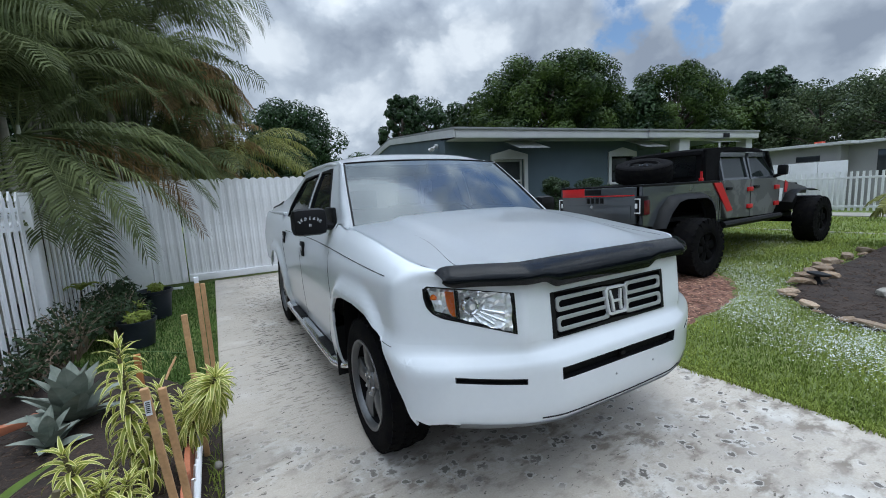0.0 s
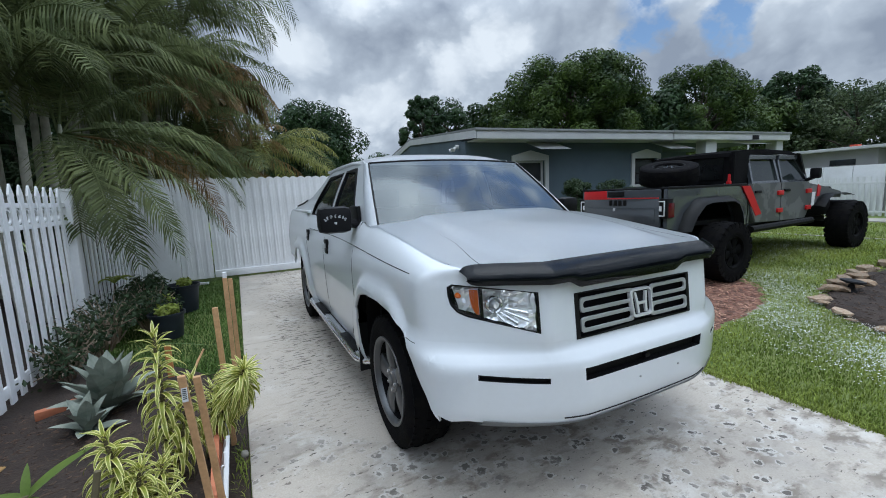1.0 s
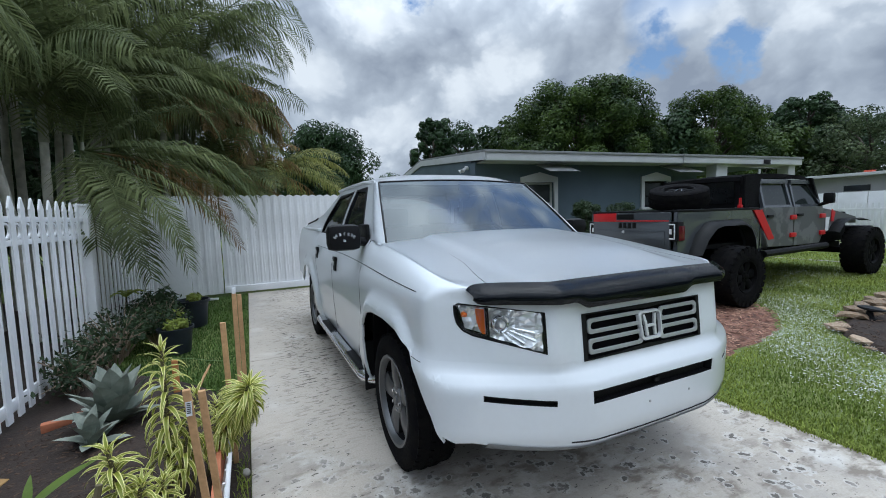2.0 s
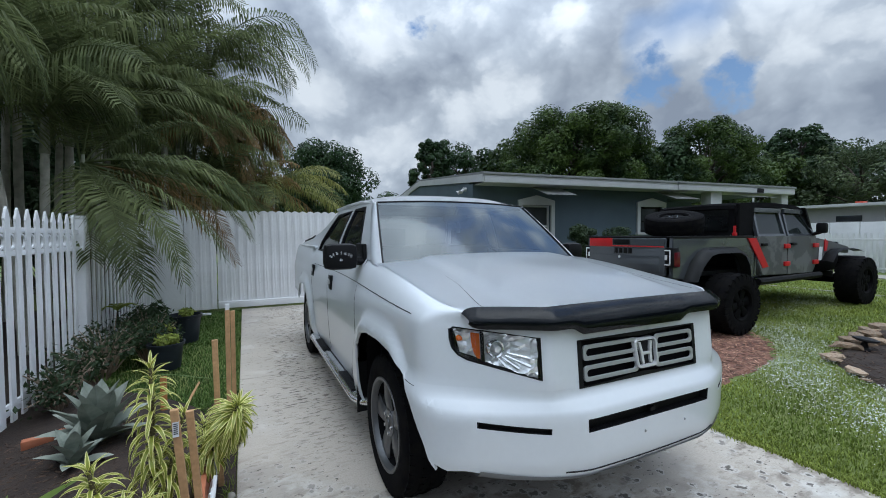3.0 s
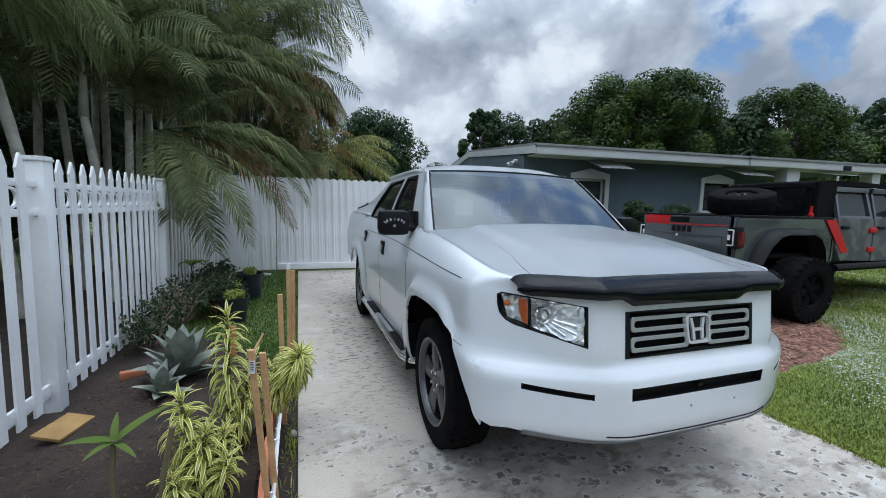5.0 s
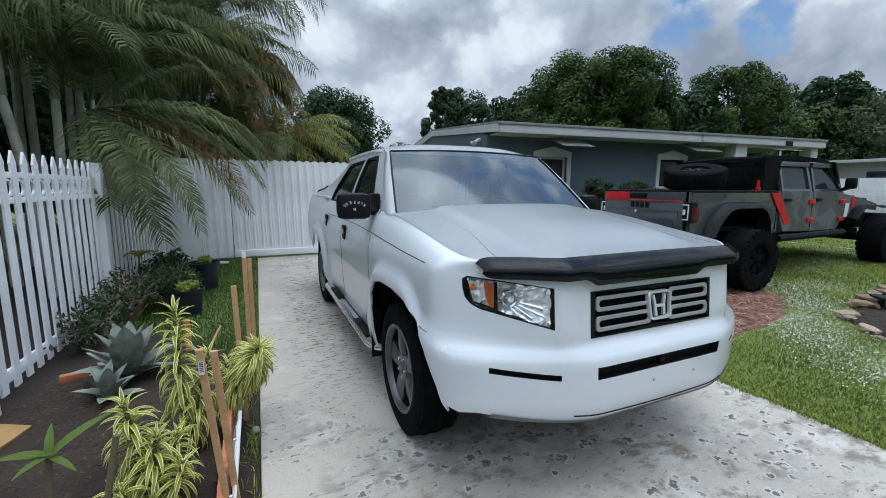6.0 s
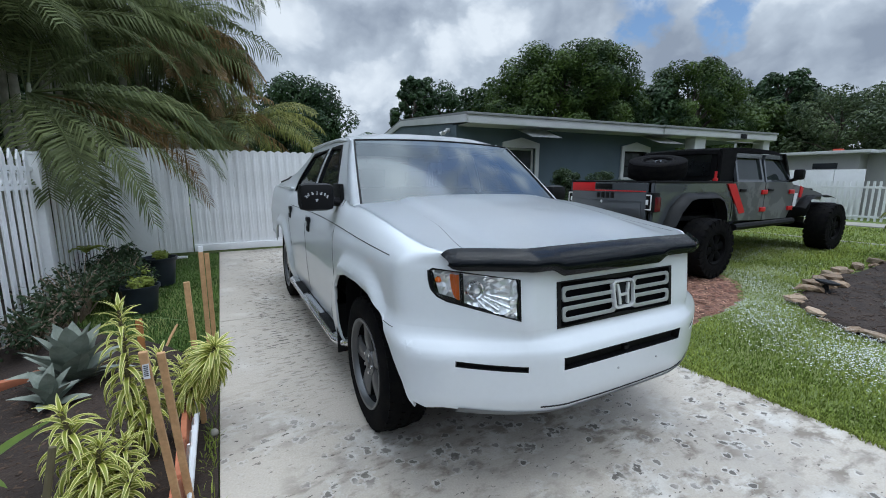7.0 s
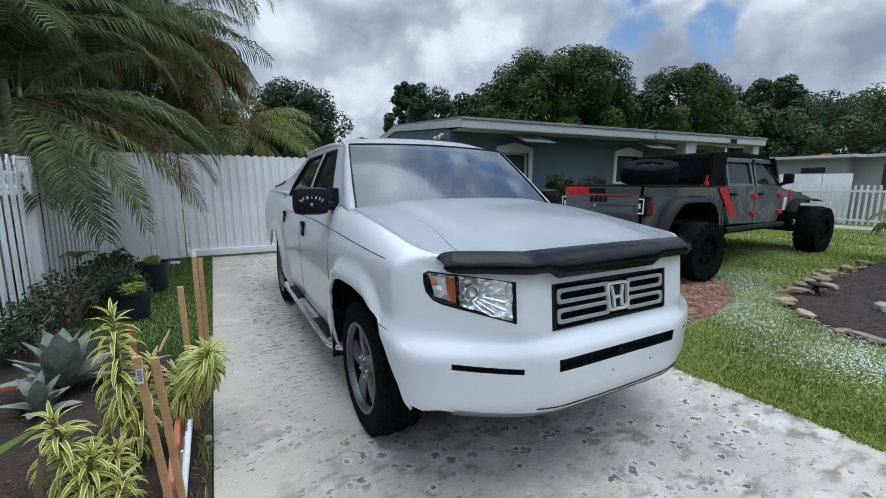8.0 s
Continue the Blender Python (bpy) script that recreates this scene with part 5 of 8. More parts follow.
M_REFL = material("lamp_reflector", (0.93, 0.94, 0.95), 0.10, 0.58, vary=0.05, fine=0.0)
for sd in (1, -1):
    lamp = new("headlight")
    lamp.parent = truck
    lamp.location = (0, 0, -0.013)
    lamp["label"] = "clear headlight with an amber turn signal in a black surround"
    poly = [(sd * u, z) for u, z in LAMP]
    part("surround", bezel(poly, 0.0055, 0.002, 0.05), M_BLACK, lamp)
    c = [(0.565, 1.042), (0.859, 1.076), (0.838, 0.966), (0.565, 0.880)]
    tl, tr, br, bl = [(sd * u, z) for u, z in c]
    bm = bmesh.new()
    sheet(bm, surf_quad(tl, tr, br, bl, -0.080), 0.0)
    part("housing", bm, M_BLACK, lamp)
    # main reflector: a bowl of flat facets round the bulb
    bm = bmesh.new()
    rng = np.random.default_rng(3)
    NU, NV = 15, 11
    rows = surf_quad((sd * 0.567, 1.041), (sd * 0.750, 1.062), (sd * 0.750, 0.938), (sd * 0.567, 0.880), 0.0, NU, NV)
    out = []
    for j, row in enumerate(rows):
        o = []
        for i, p in enumerate(row):
            f, g = i / NU - 0.66, j / NV - 0.45
            r = math.hypot(f * 1.4, g)
            d = -0.068 + 0.056 * min(1.0, r / 0.75) ** 1.6 + rng.uniform(-0.006, 0.006)
            o.append(p + Vector((0, -1, 0)) * d + Vector((rng.uniform(-0.003, 0.003), 0, rng.uniform(-0.003, 0.003))))
        out.append(o)
    sheet(bm, out)
    part("reflector", bm, M_REFL, lamp, "faceted chrome headlight bowl", smooth=False)
    bm = bmesh.new()
    bc = fascia(sd * 0.702, 0.992) + Vector((0, 0.045, 0))
    lathe(bm, [(0.001, 0.045), (0.014, 0.042), (0.020, 0.02), (0.022, 0.0)], 16, Matrix.Translation(bc) @ pose(0, 0, 0, 90, 0, 0))
    part("bulb_shield", bm, M_REFL, lamp)
    bm = bmesh.new()
    lathe(bm, [(0.030, 0.030), (0.036, 0.034), (0.040, 0.026), (0.038, 0.0)], 20, Matrix.Translation(bc) @ pose(0, 0, 0, 90, 0, 0))
    part("bulb_ring", bm, M_CHROME, lamp)
    for q in range(4):
        bm = bmesh.new()                        # bright rays fanning from the bulb
        a_ = radians(200 + 24 * q)
        p0 = (sd * (0.693 + 0.035 * math.cos(a_)), 0.985 + 0.030 * math.sin(a_))
        p1 = (sd * max(0.576, 0.670 + 0.11 * math.cos(a_)), max(0.896 + 0.2 * max(0.0, 0.670 + 0.11 * math.cos(a_) - 0.536), 0.985 + 0.085 * math.sin(a_)))
        rod(bm, [fascia(*p0) + Vector((0, 0.030, 0)), fascia(*p1) + Vector((0, 0.014, 0))], [0.003, 0.007], 5)
        part("flute", bm, M_REFL, lamp, smooth=False)
    bm = bmesh.new()
    sheet(bm, surf_quad((sd * 0.749, 1.061), (sd * 0.762, 1.063), (sd * 0.762, 0.942), (sd * 0.749, 0.938), -0.006, 4, 6), 0.006)
    part("divider", bm, M_BLACK, lamp)
    bm = bmesh.new()
    rows = surf_quad((sd * 0.762, 1.064), (sd * 0.857, 1.074), (sd * 0.838, 0.970), (sd * 0.762, 0.944), -0.034, 7, 6)
    sheet(bm, [[p + Vector((0, rng.uniform(-0.006, 0.006), 0)) for p in row] for row in rows])
    part("signal_reflector", bm, M_REFL, lamp, smooth=False)
    bm = bmesh.new()                            # amber wedge, wide above and narrow below, with a curved outer edge
    rows = []
    for j in range(9):
        g = j / 8
        z = lerp(1.056, 0.950, g)
        w_ = 0.024 * math.sqrt(max(0.02, 1 - g * g)) + 0.006
        rows.append([fascia(sd * (0.764 + w_ * i / 4), z + 0.02 * w_ * i) + fascia_normal(sd * 0.776, z) * -0.008 for i in range(5)])
    sheet(bm, rows, 0.008)
    part("turn_signal", bm, M_AMBER, lamp, "amber turn signal")
    bm = bmesh.new()
    bp = fascia(sd * 0.825, 1.030) + Vector((0, 0.024, 0))
    lathe(bm, [(0.001, 0.02), (0.010, 0.016), (0.013, 0.0)], 12, Matrix.Translation(bp) @ pose(0, 0, 0, 90, 0, 0))
    part("signal_bulb", bm, M_AMBER, lamp, "amber bulb")
    bm = bmesh.new()
    sheet(bm, surf_quad(tl, tr, br, bl, 0.002, 20, 8), 0.003)
    ln = part("lens", bm, M_LENS, lamp, "clear plastic lens")
    ln.visible_shadow = False
    # lower intake slot at the corner
    bm = bezel([(sd * u, z) for u, z in FOG], 0.003, -0.002, 0.03)
    part("fog_slot_rim", bm, M_BLACK, truck)
    bm = bmesh.new()
    sheet(bm, surf_quad((sd * 0.54, 0.684), (sd * 0.82, 0.712), (sd * 0.82, 0.672), (sd * 0.54, 0.644), -0.020, 10, 2))
    part("fog_slot", bm, M_BLACK, truck, "black corner intake")

# grille
grille = new("grille")
grille.parent = truck
grille["label"] = "satin-silver and black grille with a chrome badge"
part("frame", bezel(GRILLE, 0.020, 0.004, 0.06), M_BLACK, grille)
bm = bmesh.new()
sheet(bm, surf_quad((-0.39, 1.012), (0.39, 1.012), (0.39, 0.804), (-0.39, 0.804), -0.034, 20, 4))
part("backing", bm, M_LINER, grille)


def rounded_slot(bm, u0, u1, z0, z1, w, off, depth):
    """A silver rounded frame with an open middle."""
    def loop(inset, o):
        pts = []
        r = (z1 - z0) / 2 - inset
        r = min(r, 0.016)
        for cu, cz, a0 in ((u1 - inset - r, z1 - inset - r, 0), (u0 + inset + r, z1 - inset - r, 90), (u0 + inset + r, z0 + inset + r, 180), (u1 - inset - r, z0 + inset + r, 270)):
            for k in range(5):
                a = radians(a0 + 22.5 * k)
                u, z = cu + r * math.cos(a), cz + r * math.sin(a)
                pts.append(bm.verts.new(fascia(u, z) + Vector((0, -o, 0))))
        return pts
    loops = [loop(0.0, -depth), loop(0.0, off - 0.002), loop(0.0015, off), loop(w - 0.0015, off), loop(w, off - 0.002), loop(w, -depth)]
    for a, b in zip(loops, loops[1:]):
        for k in range(20):
            bm.faces.new((a[k], a[(k + 1) % 20], b[(k + 1) % 20], b[k]))


for sd in (1, -1):
    for z0, z1 in ((0.925, 0.978), (0.838, 0.891)):
        bm = bmesh.new()
        u0, u1 = sorted((sd * 0.060 + 0.03, sd * 0.360))
        rounded_slot(bm, u0, u1, z0 - 0.006, z1 + 0.006, 0.0165, 0.008, 0.0)
        bmesh.ops.recalc_face_normals(bm, faces=bm.faces)
        part("grille_bar", bm, M_SATIN, grille, "satin-silver double bar", smooth=False)
badge = bmesh.new()
yb = along(Y0, 0.91) - 0.011


def badge_loop(bm, w, h, r, y, top=1.06):
    pts = []
    for cu, cz, a0 in ((w - r, h - r, 0), (-w + r, h - r, 90), (-w + r, -h + r, 180), (w - r, -h + r, 270)):
        for k in range(5):
            a = radians(a0 + 22.5 * k)
            u, z = cu + r * math.cos(a), cz + r * math.sin(a)
            pts.append(bm.verts.new((0.02 + u * lerp(0.94, top, (z + h) / (2 * h)), y + 0.16 * z, 0.912 + z)))
    return pts


loops = [badge_loop(badge, 0.072, 0.066, 0.024, yb + 0.014), badge_loop(badge, 0.072, 0.066, 0.024, yb - 0.002), badge_loop(badge, 0.069, 0.063, 0.022, yb - 0.006),
         badge_loop(badge, 0.062, 0.056, 0.018, yb - 0.006), badge_loop(badge, 0.060, 0.054, 0.018, yb + 0.010)]
for a, b in zip(loops, loops[1:]):
    for k in range(20):
        badge.faces.new((a[k], a[(k + 1) % 20], b[(k + 1) % 20], b[k]))
bmesh.ops.recalc_face_normals(badge, faces=badge.faces)
M_BADGE = material("bright_badge_chrome", (0.66, 0.67, 0.69), 0.22, 0.35, vary=0.04)
bd = part("badge", badge, M_BADGE, grille, "chrome badge in a rounded frame")
bm = bmesh.new()
loops = [badge_loop(bm, 0.061, 0.055, 0.018, yb + 0.009)]
bm.faces.new(loops[0])
part("badge_ground", bm, M_BLACK, bd)
bm = bmesh.new()
for sd in (1, -1):
    pts = [(0.046, 0.048), (0.031, 0.048), (0.022, 0.006), (0.019, -0.048), (0.033, -0.048), (0.035, 0.0)]
    q = [bm.verts.new((0.02 + sd * u, yb - 0.001 + 0.16 * z, 0.912 + z)) for u, z in pts]
    p = [bm.verts.new((0.02 + sd * u, yb + 0.013 + 0.16 * z, 0.912 + z)) for u, z in pts]
    bm.faces.new(q)
    for k in range(6):
        bm.faces.new((q[k], q[(k + 1) % 6], p[(k + 1) % 6], p[k]))
box(bm, (0.02, yb + 0.003, 0.908), (0.050, 0.011, 0.013), 0.003)
bmesh.ops.recalc_face_normals(bm, faces=bm.faces)
part("emblem", bm, M_BADGE, bd)

# centre intake, plate bolts, chin
bm = bezel(SLOT, 0.003, -0.002, 0.04)
part("intake_rim", bm, M_BLACK, truck)
bm = bmesh.new()
sheet(bm, surf_quad((-0.40, 0.710), (0.40, 0.710), (0.395, 0.636), (-0.395, 0.636), -0.036, 20, 2))
part("intake", bm, M_BLACK, truck, "black lower intake slot")
bm = bmesh.new()
box(bm, (0, along(Y0, 0.67) + 0.018, 0.672), (0.03, 0.02, 0.02), 0.004)
part("intake_clip", bm, M_BLACK, truck)
for sd in (1, -1):
    bm = bmesh.new()
    lathe(bm, [(0.001, 0.006), (0.005, 0.005), (0.006, 0.0)], 10, Matrix.Translation(fascia(0.08 + sd * 0.135, 0.585) + Vector((0, 0.001, 0))) @ pose(0, 0, 0, 90, 0, 0))
    part("plate_bolt", bm, M_SATIN, truck)
bm = bmesh.new()
us = [-0.80 + 1.60 * i / 40 for i in range(41)]
low = lambda u: lerp(0.440, 0.495, (abs(u) / 0.85) ** 2)
sheet(bm, [[fascia(u, low(u) + dz) + Vector((0, dy, 0)) for u in us] for dz, dy in ((0.010, -0.004), (-0.004, -0.003), (-0.022, 0.012), (-0.030, 0.05))], 0.006)
part("chin_strip", bm, M_SATIN, truck, "grey chin strip under the bumper")
strip([fascia(u, low(u) + 0.030) + Vector((0, -0.001, 0)) for u in us[8:-8]], 0.0035, M_SEAM, "seam", truck)

# smoked hood deflector
bm = bmesh.new()
rows = []
for j in range(7):
    f = j / 6
    row = []
    for i in range(101):
        s = -1 + 2 * i / 100
        u = 0.757 * s - 0.066
        up = 0.030 * smooth01((abs(s) - 0.40) / 0.10)
        y = -0.918 + bow(min(abs(u), 0.84)) - 0.030 * math.cos(0.5 * math.pi * f) - 0.020 * math.sin(math.pi * f) + 0.030 * f * f
        z = lerp(1.040 + up, 1.160 - 0.006 * abs(s) ** 2, f)
        y -= 0.022 * smooth01((abs(s) - 0.80) / 0.16)
        if abs(s) > 0.92:
            e_ = (abs(s) - 0.92) / 0.08
            z = 1.106 + (z - 1.106) * (0.40 + 0.60 * math.sqrt(max(0.0, 1 - e_ * e_)))
        row.append((u, y, z))
    rows.append(row)
sheet(bm, rows, 0.004)
bmesh.ops.recalc_face_normals(bm, faces=bm.faces)
part("hood_deflector", bm, M_GLOSSBLACK, truck, "glossy smoked bug deflector on the hood's edge")

# ---- cab ----


def ws(s, g):
    """The windscreen: s from -1 to 1 across, g from 0 at the cowl to 1 at the roof."""
    u = s * lerp(0.815, 0.69, g)
    y = lerp(0.385, 0.925, g) - (1 - s * s) * lerp(0.085, 0.055, g) + 0.015 * math.sin(math.pi * g)
    z = lerp(1.262, 1.718, g) + 0.022 * math.sin(math.pi * g) + 0.018 * (1 - s * s) * g
    return Vector((u, y, z))


bm = bmesh.new()
sheet(bm, [[ws(-1 + 2 * i / 24, j / 12) for i in range(25)] for j in range(13)])
bmesh.ops.recalc_face_normals(bm, faces=bm.faces)
o = part("windscreen", bm, M_GLASS, truck, "wide windscreen reflecting the sky")
o.visible_shadow = False
bm = bmesh.new()                                # black edging
rod(bm, [ws(-1, g / 12) + Vector((-0.004, -0.004, 0)) for g in range(13)] , 0.0065, 6)
rod(bm, [ws(1, g / 12) + Vector((0.004, -0.004, 0)) for g in range(13)], 0.0065, 6)
rod(bm, [ws(-1 + 2 * i / 24, 1) + Vector((0, 0.0, 0.002)) for i in range(25)], 0.006, 6)
part("windscreen_seal", bm, M_BLACK, truck)
bm = bmesh.new()                                # cowl with wiper arms
sheet(bm, [[ws(-1 + 2 * i / 24, 0.0) + Vector((0, -0.005 - 0.07 * j, -0.012 - 0.02 * j)) for i in range(25)] for j in range(3)], 0.01)
part("cowl", bm, M_BLACK, truck)
for s0, s1 in ((-0.75, -0.08), (-0.02, 0.72)):
    bm = bmesh.new()
    rod(bm, [ws(s0, 0.0) + Vector((0, -0.03, 0.01)), ws(lerp(s0, s1, 0.5), 0.03) + Vector((0, -0.014, 0.012)), ws(s1, 0.045) + Vector((0, -0.012, 0.010))], [0.010, 0.007, 0.005], 6)
    part("wiper", bm, M_BLACK, truck)


def cab_u(z):
    g = (z - 1.295) / 0.41
    return lerp(0.872, 0.712, g) + 0.012 * math.sin(math.pi * max(0, min(1, g)))


def a_line(z):
    return 0.425 + max(0.0, z - 1.262) * 1.19


CL = [(1.29, 4.12), (1.34, 4.08), (1.385, 3.86), (1.43, 3.28), (1.50, 2.86), (1.60, 2.56), (1.70, 2.36), (1.75, 2.30)]
WF = [(0.80, 1.315), (1.545, 1.315), (1.50, 1.688), (1.16, 1.680), (1.00, 1.54)]
WR = [(1.68, 1.315), (2.64, 1.30), (2.58, 1.40), (2.20, 1.660), (1.63, 1.686)]


def win_loop(poly, inset, off, sd, n=6):
    m = len(poly)
    cy, cz = sum(p[0] for p in poly) / m, sum(p[1] for p in poly) / m
    out = []
    for (y0, z0), (y1, z1) in zip(poly, poly[1:] + poly[:1]):
        for k in range(n):
            y, z = lerp(y0, y1, k / n), lerp(z0, z1, k / n)
            dy, dz = cy - y, cz - z
            l = math.hypot(dy, dz)
            y, z = y + dy / l * inset, z + dz / l * inset
            out.append(Vector((sd * (cab_u(z) + off), y, z)))
    return out


for sd in (1, -1):
    bm = bmesh.new()
    vs = []
    NZ, NY = 22, 84
    for j in range(NZ + 1):
        z = 1.290 + (1.748 - 1.290) * j / NZ
        y0, y1 = a_line(z) + 0.01 + 1.6 * max(0.0, z - 1.715), along(CL, z)
        vs.append([bm.verts.new((sd * (cab_u(z) + (0.014 * smooth01((y - 2.6) / 0.8) if y > 2.6 else 0)), y, z)) for y in [lerp(y0, y1, i / NY) for i in range(NY + 1)]])
    for j in range(NZ):
        for i in range(NY):
            q = (vs[j][i], vs[j][i + 1], vs[j + 1][i + 1], vs[j + 1][i])
            bm.faces.new(q if sd == 1 else q[::-1])
    for q in (WF, WR):
        cut_out(bm, q, (1, 2), lambda c: True)
    bmesh.ops.delete(bm, geom=[v for v in bm.verts if not v.link_faces], context="VERTS")
    bmesh.ops.recalc_face_normals(bm, faces=bm.faces)
    f0 = bm.faces[:][0]
    if f0.normal.x * sd < 0:
        bmesh.ops.reverse_faces(bm, faces=bm.faces)
    bmesh.ops.solidify(bm, geom=bm.faces[:], thickness=0.035)
    part("cab_side", bm, M_PAINT, truck)
    for poly, nm in ((WF, "front"), (WR, "rear")):
        bm = bmesh.new()
        loops = [win_loop(poly, d, o, sd) for d, o in ((-0.022, 0.0005), (-0.020, 0.004), (0.012, 0.004), (0.014, -0.02))]
        ls = [[bm.verts.new(p) for p in l] for l in loops]
        m = len(ls[0])
        for a, b in zip(ls, ls[1:]):
            for k in range(m):
                bm.faces.new((a[k], a[(k + 1) % m], b[(k + 1) % m], b[k]))
        bmesh.ops.recalc_face_normals(bm, faces=bm.faces)
        part("window_trim", bm, M_BLACK, truck)
        bm = bmesh.new()
        lp = [bm.verts.new(p) for p in win_loop(poly, 0.004, -0.010, sd)]
        bm.faces.new(lp)
        part("side_window", bm, M_TINT, truck, "dark tinted side window", smooth=False)
    # A-pillar
    bm = bmesh.new()
    rows = []
    for g in [i / 14 for i in range(15)]:
        z = lerp(1.262, 1.705, g)
        a = ws(sd, g) + Vector((sd * 0.004, 0, 0))
        b = Vector((sd * cab_u(max(z, 1.29)), a_line(z) + 0.03, z))
        mid = a.lerp(b, 0.5) + Vector((sd * 0.018, -0.012, 0.004))
        rows.append([a, a.lerp(mid, 0.5) + Vector((sd * 0.006, -0.006, 0.002)), mid, mid.lerp(b, 0.5) + Vector((sd * 0.006, 0, 0)), b])
    sheet(bm, rows, 0.02)
    bmesh.ops.recalc_face_normals(bm, faces=bm.faces)
    part("windscreen_pillar", bm, M_PAINT, truck)
    # fender top to pillar base
    bm = bmesh.new()
    sheet(bm, [[(sd * lerp(0.80, 0.872, f), lerp(0.34, 0.62, g), 1.262 + 0.034 * g + 0.006 * math.sin(math.pi * f)) for f in (0, 0.33, 0.66, 1)] for g in (0, 0.33, 0.66, 1)], 0.01)
    part("cowl_corner", bm, M_PAINT, truck)
    # mirror
    mir = new("door_mirror")
    mir.parent = truck
    mir["label"] = "large black door mirror with small white lettering"
    bm = bmesh.new()
    box(bm, (sd * 1.055 if sd < 0 else 1.01, 0.60, 1.315), (0.225 if sd < 0 else 0.17, 0.13, 0.178 if sd < 0 else 0.14), 0.048)
    part("housing", bm, M_BLACK, mir)
    bm = bmesh.new()
    rod(bm, [(sd * 0.86, 0.66, 1.275), (sd * 0.96, 0.62, 1.285)], [0.05, 0.045], 10, flat=0.7)
    box(bm, (sd * 0.884, 0.70, 1.325), (0.03, 0.21, 0.15), 0.012)
    part("arm", bm, M_BLACK, mir)
    bm = bmesh.new()
    box(bm, (sd * 1.055 if sd < 0 else 1.01, 0.663, 1.315), (0.19 if sd < 0 else 0.13, 0.006, 0.12), 0.002)
    part("mirror_glass", bm, M_CHROME, mir)
    if sd == -1:
        bm = bmesh.new()
        rng = np.random.default_rng(5)
        for k in range(7):
            a = radians(160 - 140 * k / 6)
            bx, bz = -1.062 + 0.070 * math.cos(a), 1.308 + 0.034 * math.sin(a)
            mm = Matrix.Translation((bx, 0.534, bz)) @ pose(0, 0, 0, 0, 90 - math.degrees(a) * 0.5 - 45, 0)
            for q in range(3):
                box(bm, (rng.uniform(-0.003, 0.003), 0, 0.007 * (q - 1)), (rng.uniform(0.007, 0.014), 0.002, 0.0030), 0, mm)
        for q in (-1, 1):
            box(bm, (-1.062 + 0.004 * q, 0.534, 1.296), (0.0022, 0.002, 0.018))
            box(bm, (-1.062, 0.5338, 1.296 + 0.004 * q), (0.018, 0.002, 0.0022))
        part("lettering", bm, M_PRINT, mir, "small white bars of lettering", smooth=False)
    # handles
    for yh, zh in ((1.40, 1.055), (2.43, 1.085)):
        h = new("door_handle")
        h.parent = BODY["front_door" if yh < 2 else "rear_door", sd]
        bm = bmesh.new()
        uu = side_u(yh, zh)
        box(bm, (sd * (uu + 0.004), yh, zh), (0.026, 0.095, 0.125), 0.011)
        part("cup", bm, M_BLACK, h)
        bm = bmesh.new()
        box(bm, (sd * (uu + 0.018), yh, zh + 0.005), (0.012, 0.06, 0.035), 0.005)
        part("pull", bm, M_SATIN, h)
    # running board: chrome oval tube with dark steps
    rb = new("running_board")
    rb.parent = truck
    rb["label"] = "chrome side step tube with black treads"
    bm = bmesh.new()
    rod(bm, [(sd * 0.86, 0.46, 0.34), (sd * 0.925, 0.50, 0.335), (sd * 0.955, 0.58, 0.335), (sd * 0.955, 1.5, 0.335), (sd * 0.955, 2.50, 0.335), (sd * 0.925, 2.57, 0.335), (sd * 0.86, 2.61, 0.34)],
        0.048, 16, flat=0.75)
    part("tube", bm, M_CHROME, rb)
    for y0, y1 in ((0.62, 1.05), (1.75, 2.2)):
        bm = bmesh.new()
        box(bm, (sd * 0.945, (y0 + y1) / 2, 0.373), (0.085, y1 - y0, 0.016), 0.004)
        part("tread", bm, M_BLACK, rb)
    bm = bmesh.new()
    for y in (0.7, 1.5, 2.35):
        rod(bm, [(sd * 0.95, y, 0.335), (sd * 0.78, y, 0.37)], 0.018, 8)
    box(bm, (sd * 0.865, 1.55, 0.365), (0.10, 1.9, 0.03), 0.008)
    part("bracket", bm, M_BLACK, rb)
    # mud flap behind the front wheel
    bm = bmesh.new()
    box(bm, (sd * 0.90, 0.485, 0.44), (0.16, 0.016, 0.34), 0.006)
    part("mud_flap", bm, M_BLACK, truck)

# roof
bm = bmesh.new()
rows = []
for j in range(29):
    f = j / 28
    row = []
    for i in range(33):
        s = -1 + 2 * i / 32
        y0 = ws(s, 1.0).y + 0.004
        y = lerp(y0, 2.36, f)
        u = 0.704 * s
        z = 1.712 + 0.038 * smooth01((y - y0) / 0.5) + 0.066 * (1 - abs(s) ** 3.2) * (0.45 + 0.55 * smooth01(f / 0.12)) + 0.010 * smooth01(f / 0.06) - 0.012 * smooth01((f - 0.6) / 0.4)
        row.append((u, y, z))
    rows.append(row)
sheet(bm, rows, 0.02)
bmesh.ops.recalc_face_normals(bm, faces=bm.faces)
part("roof", bm, M_PAINT, truck)
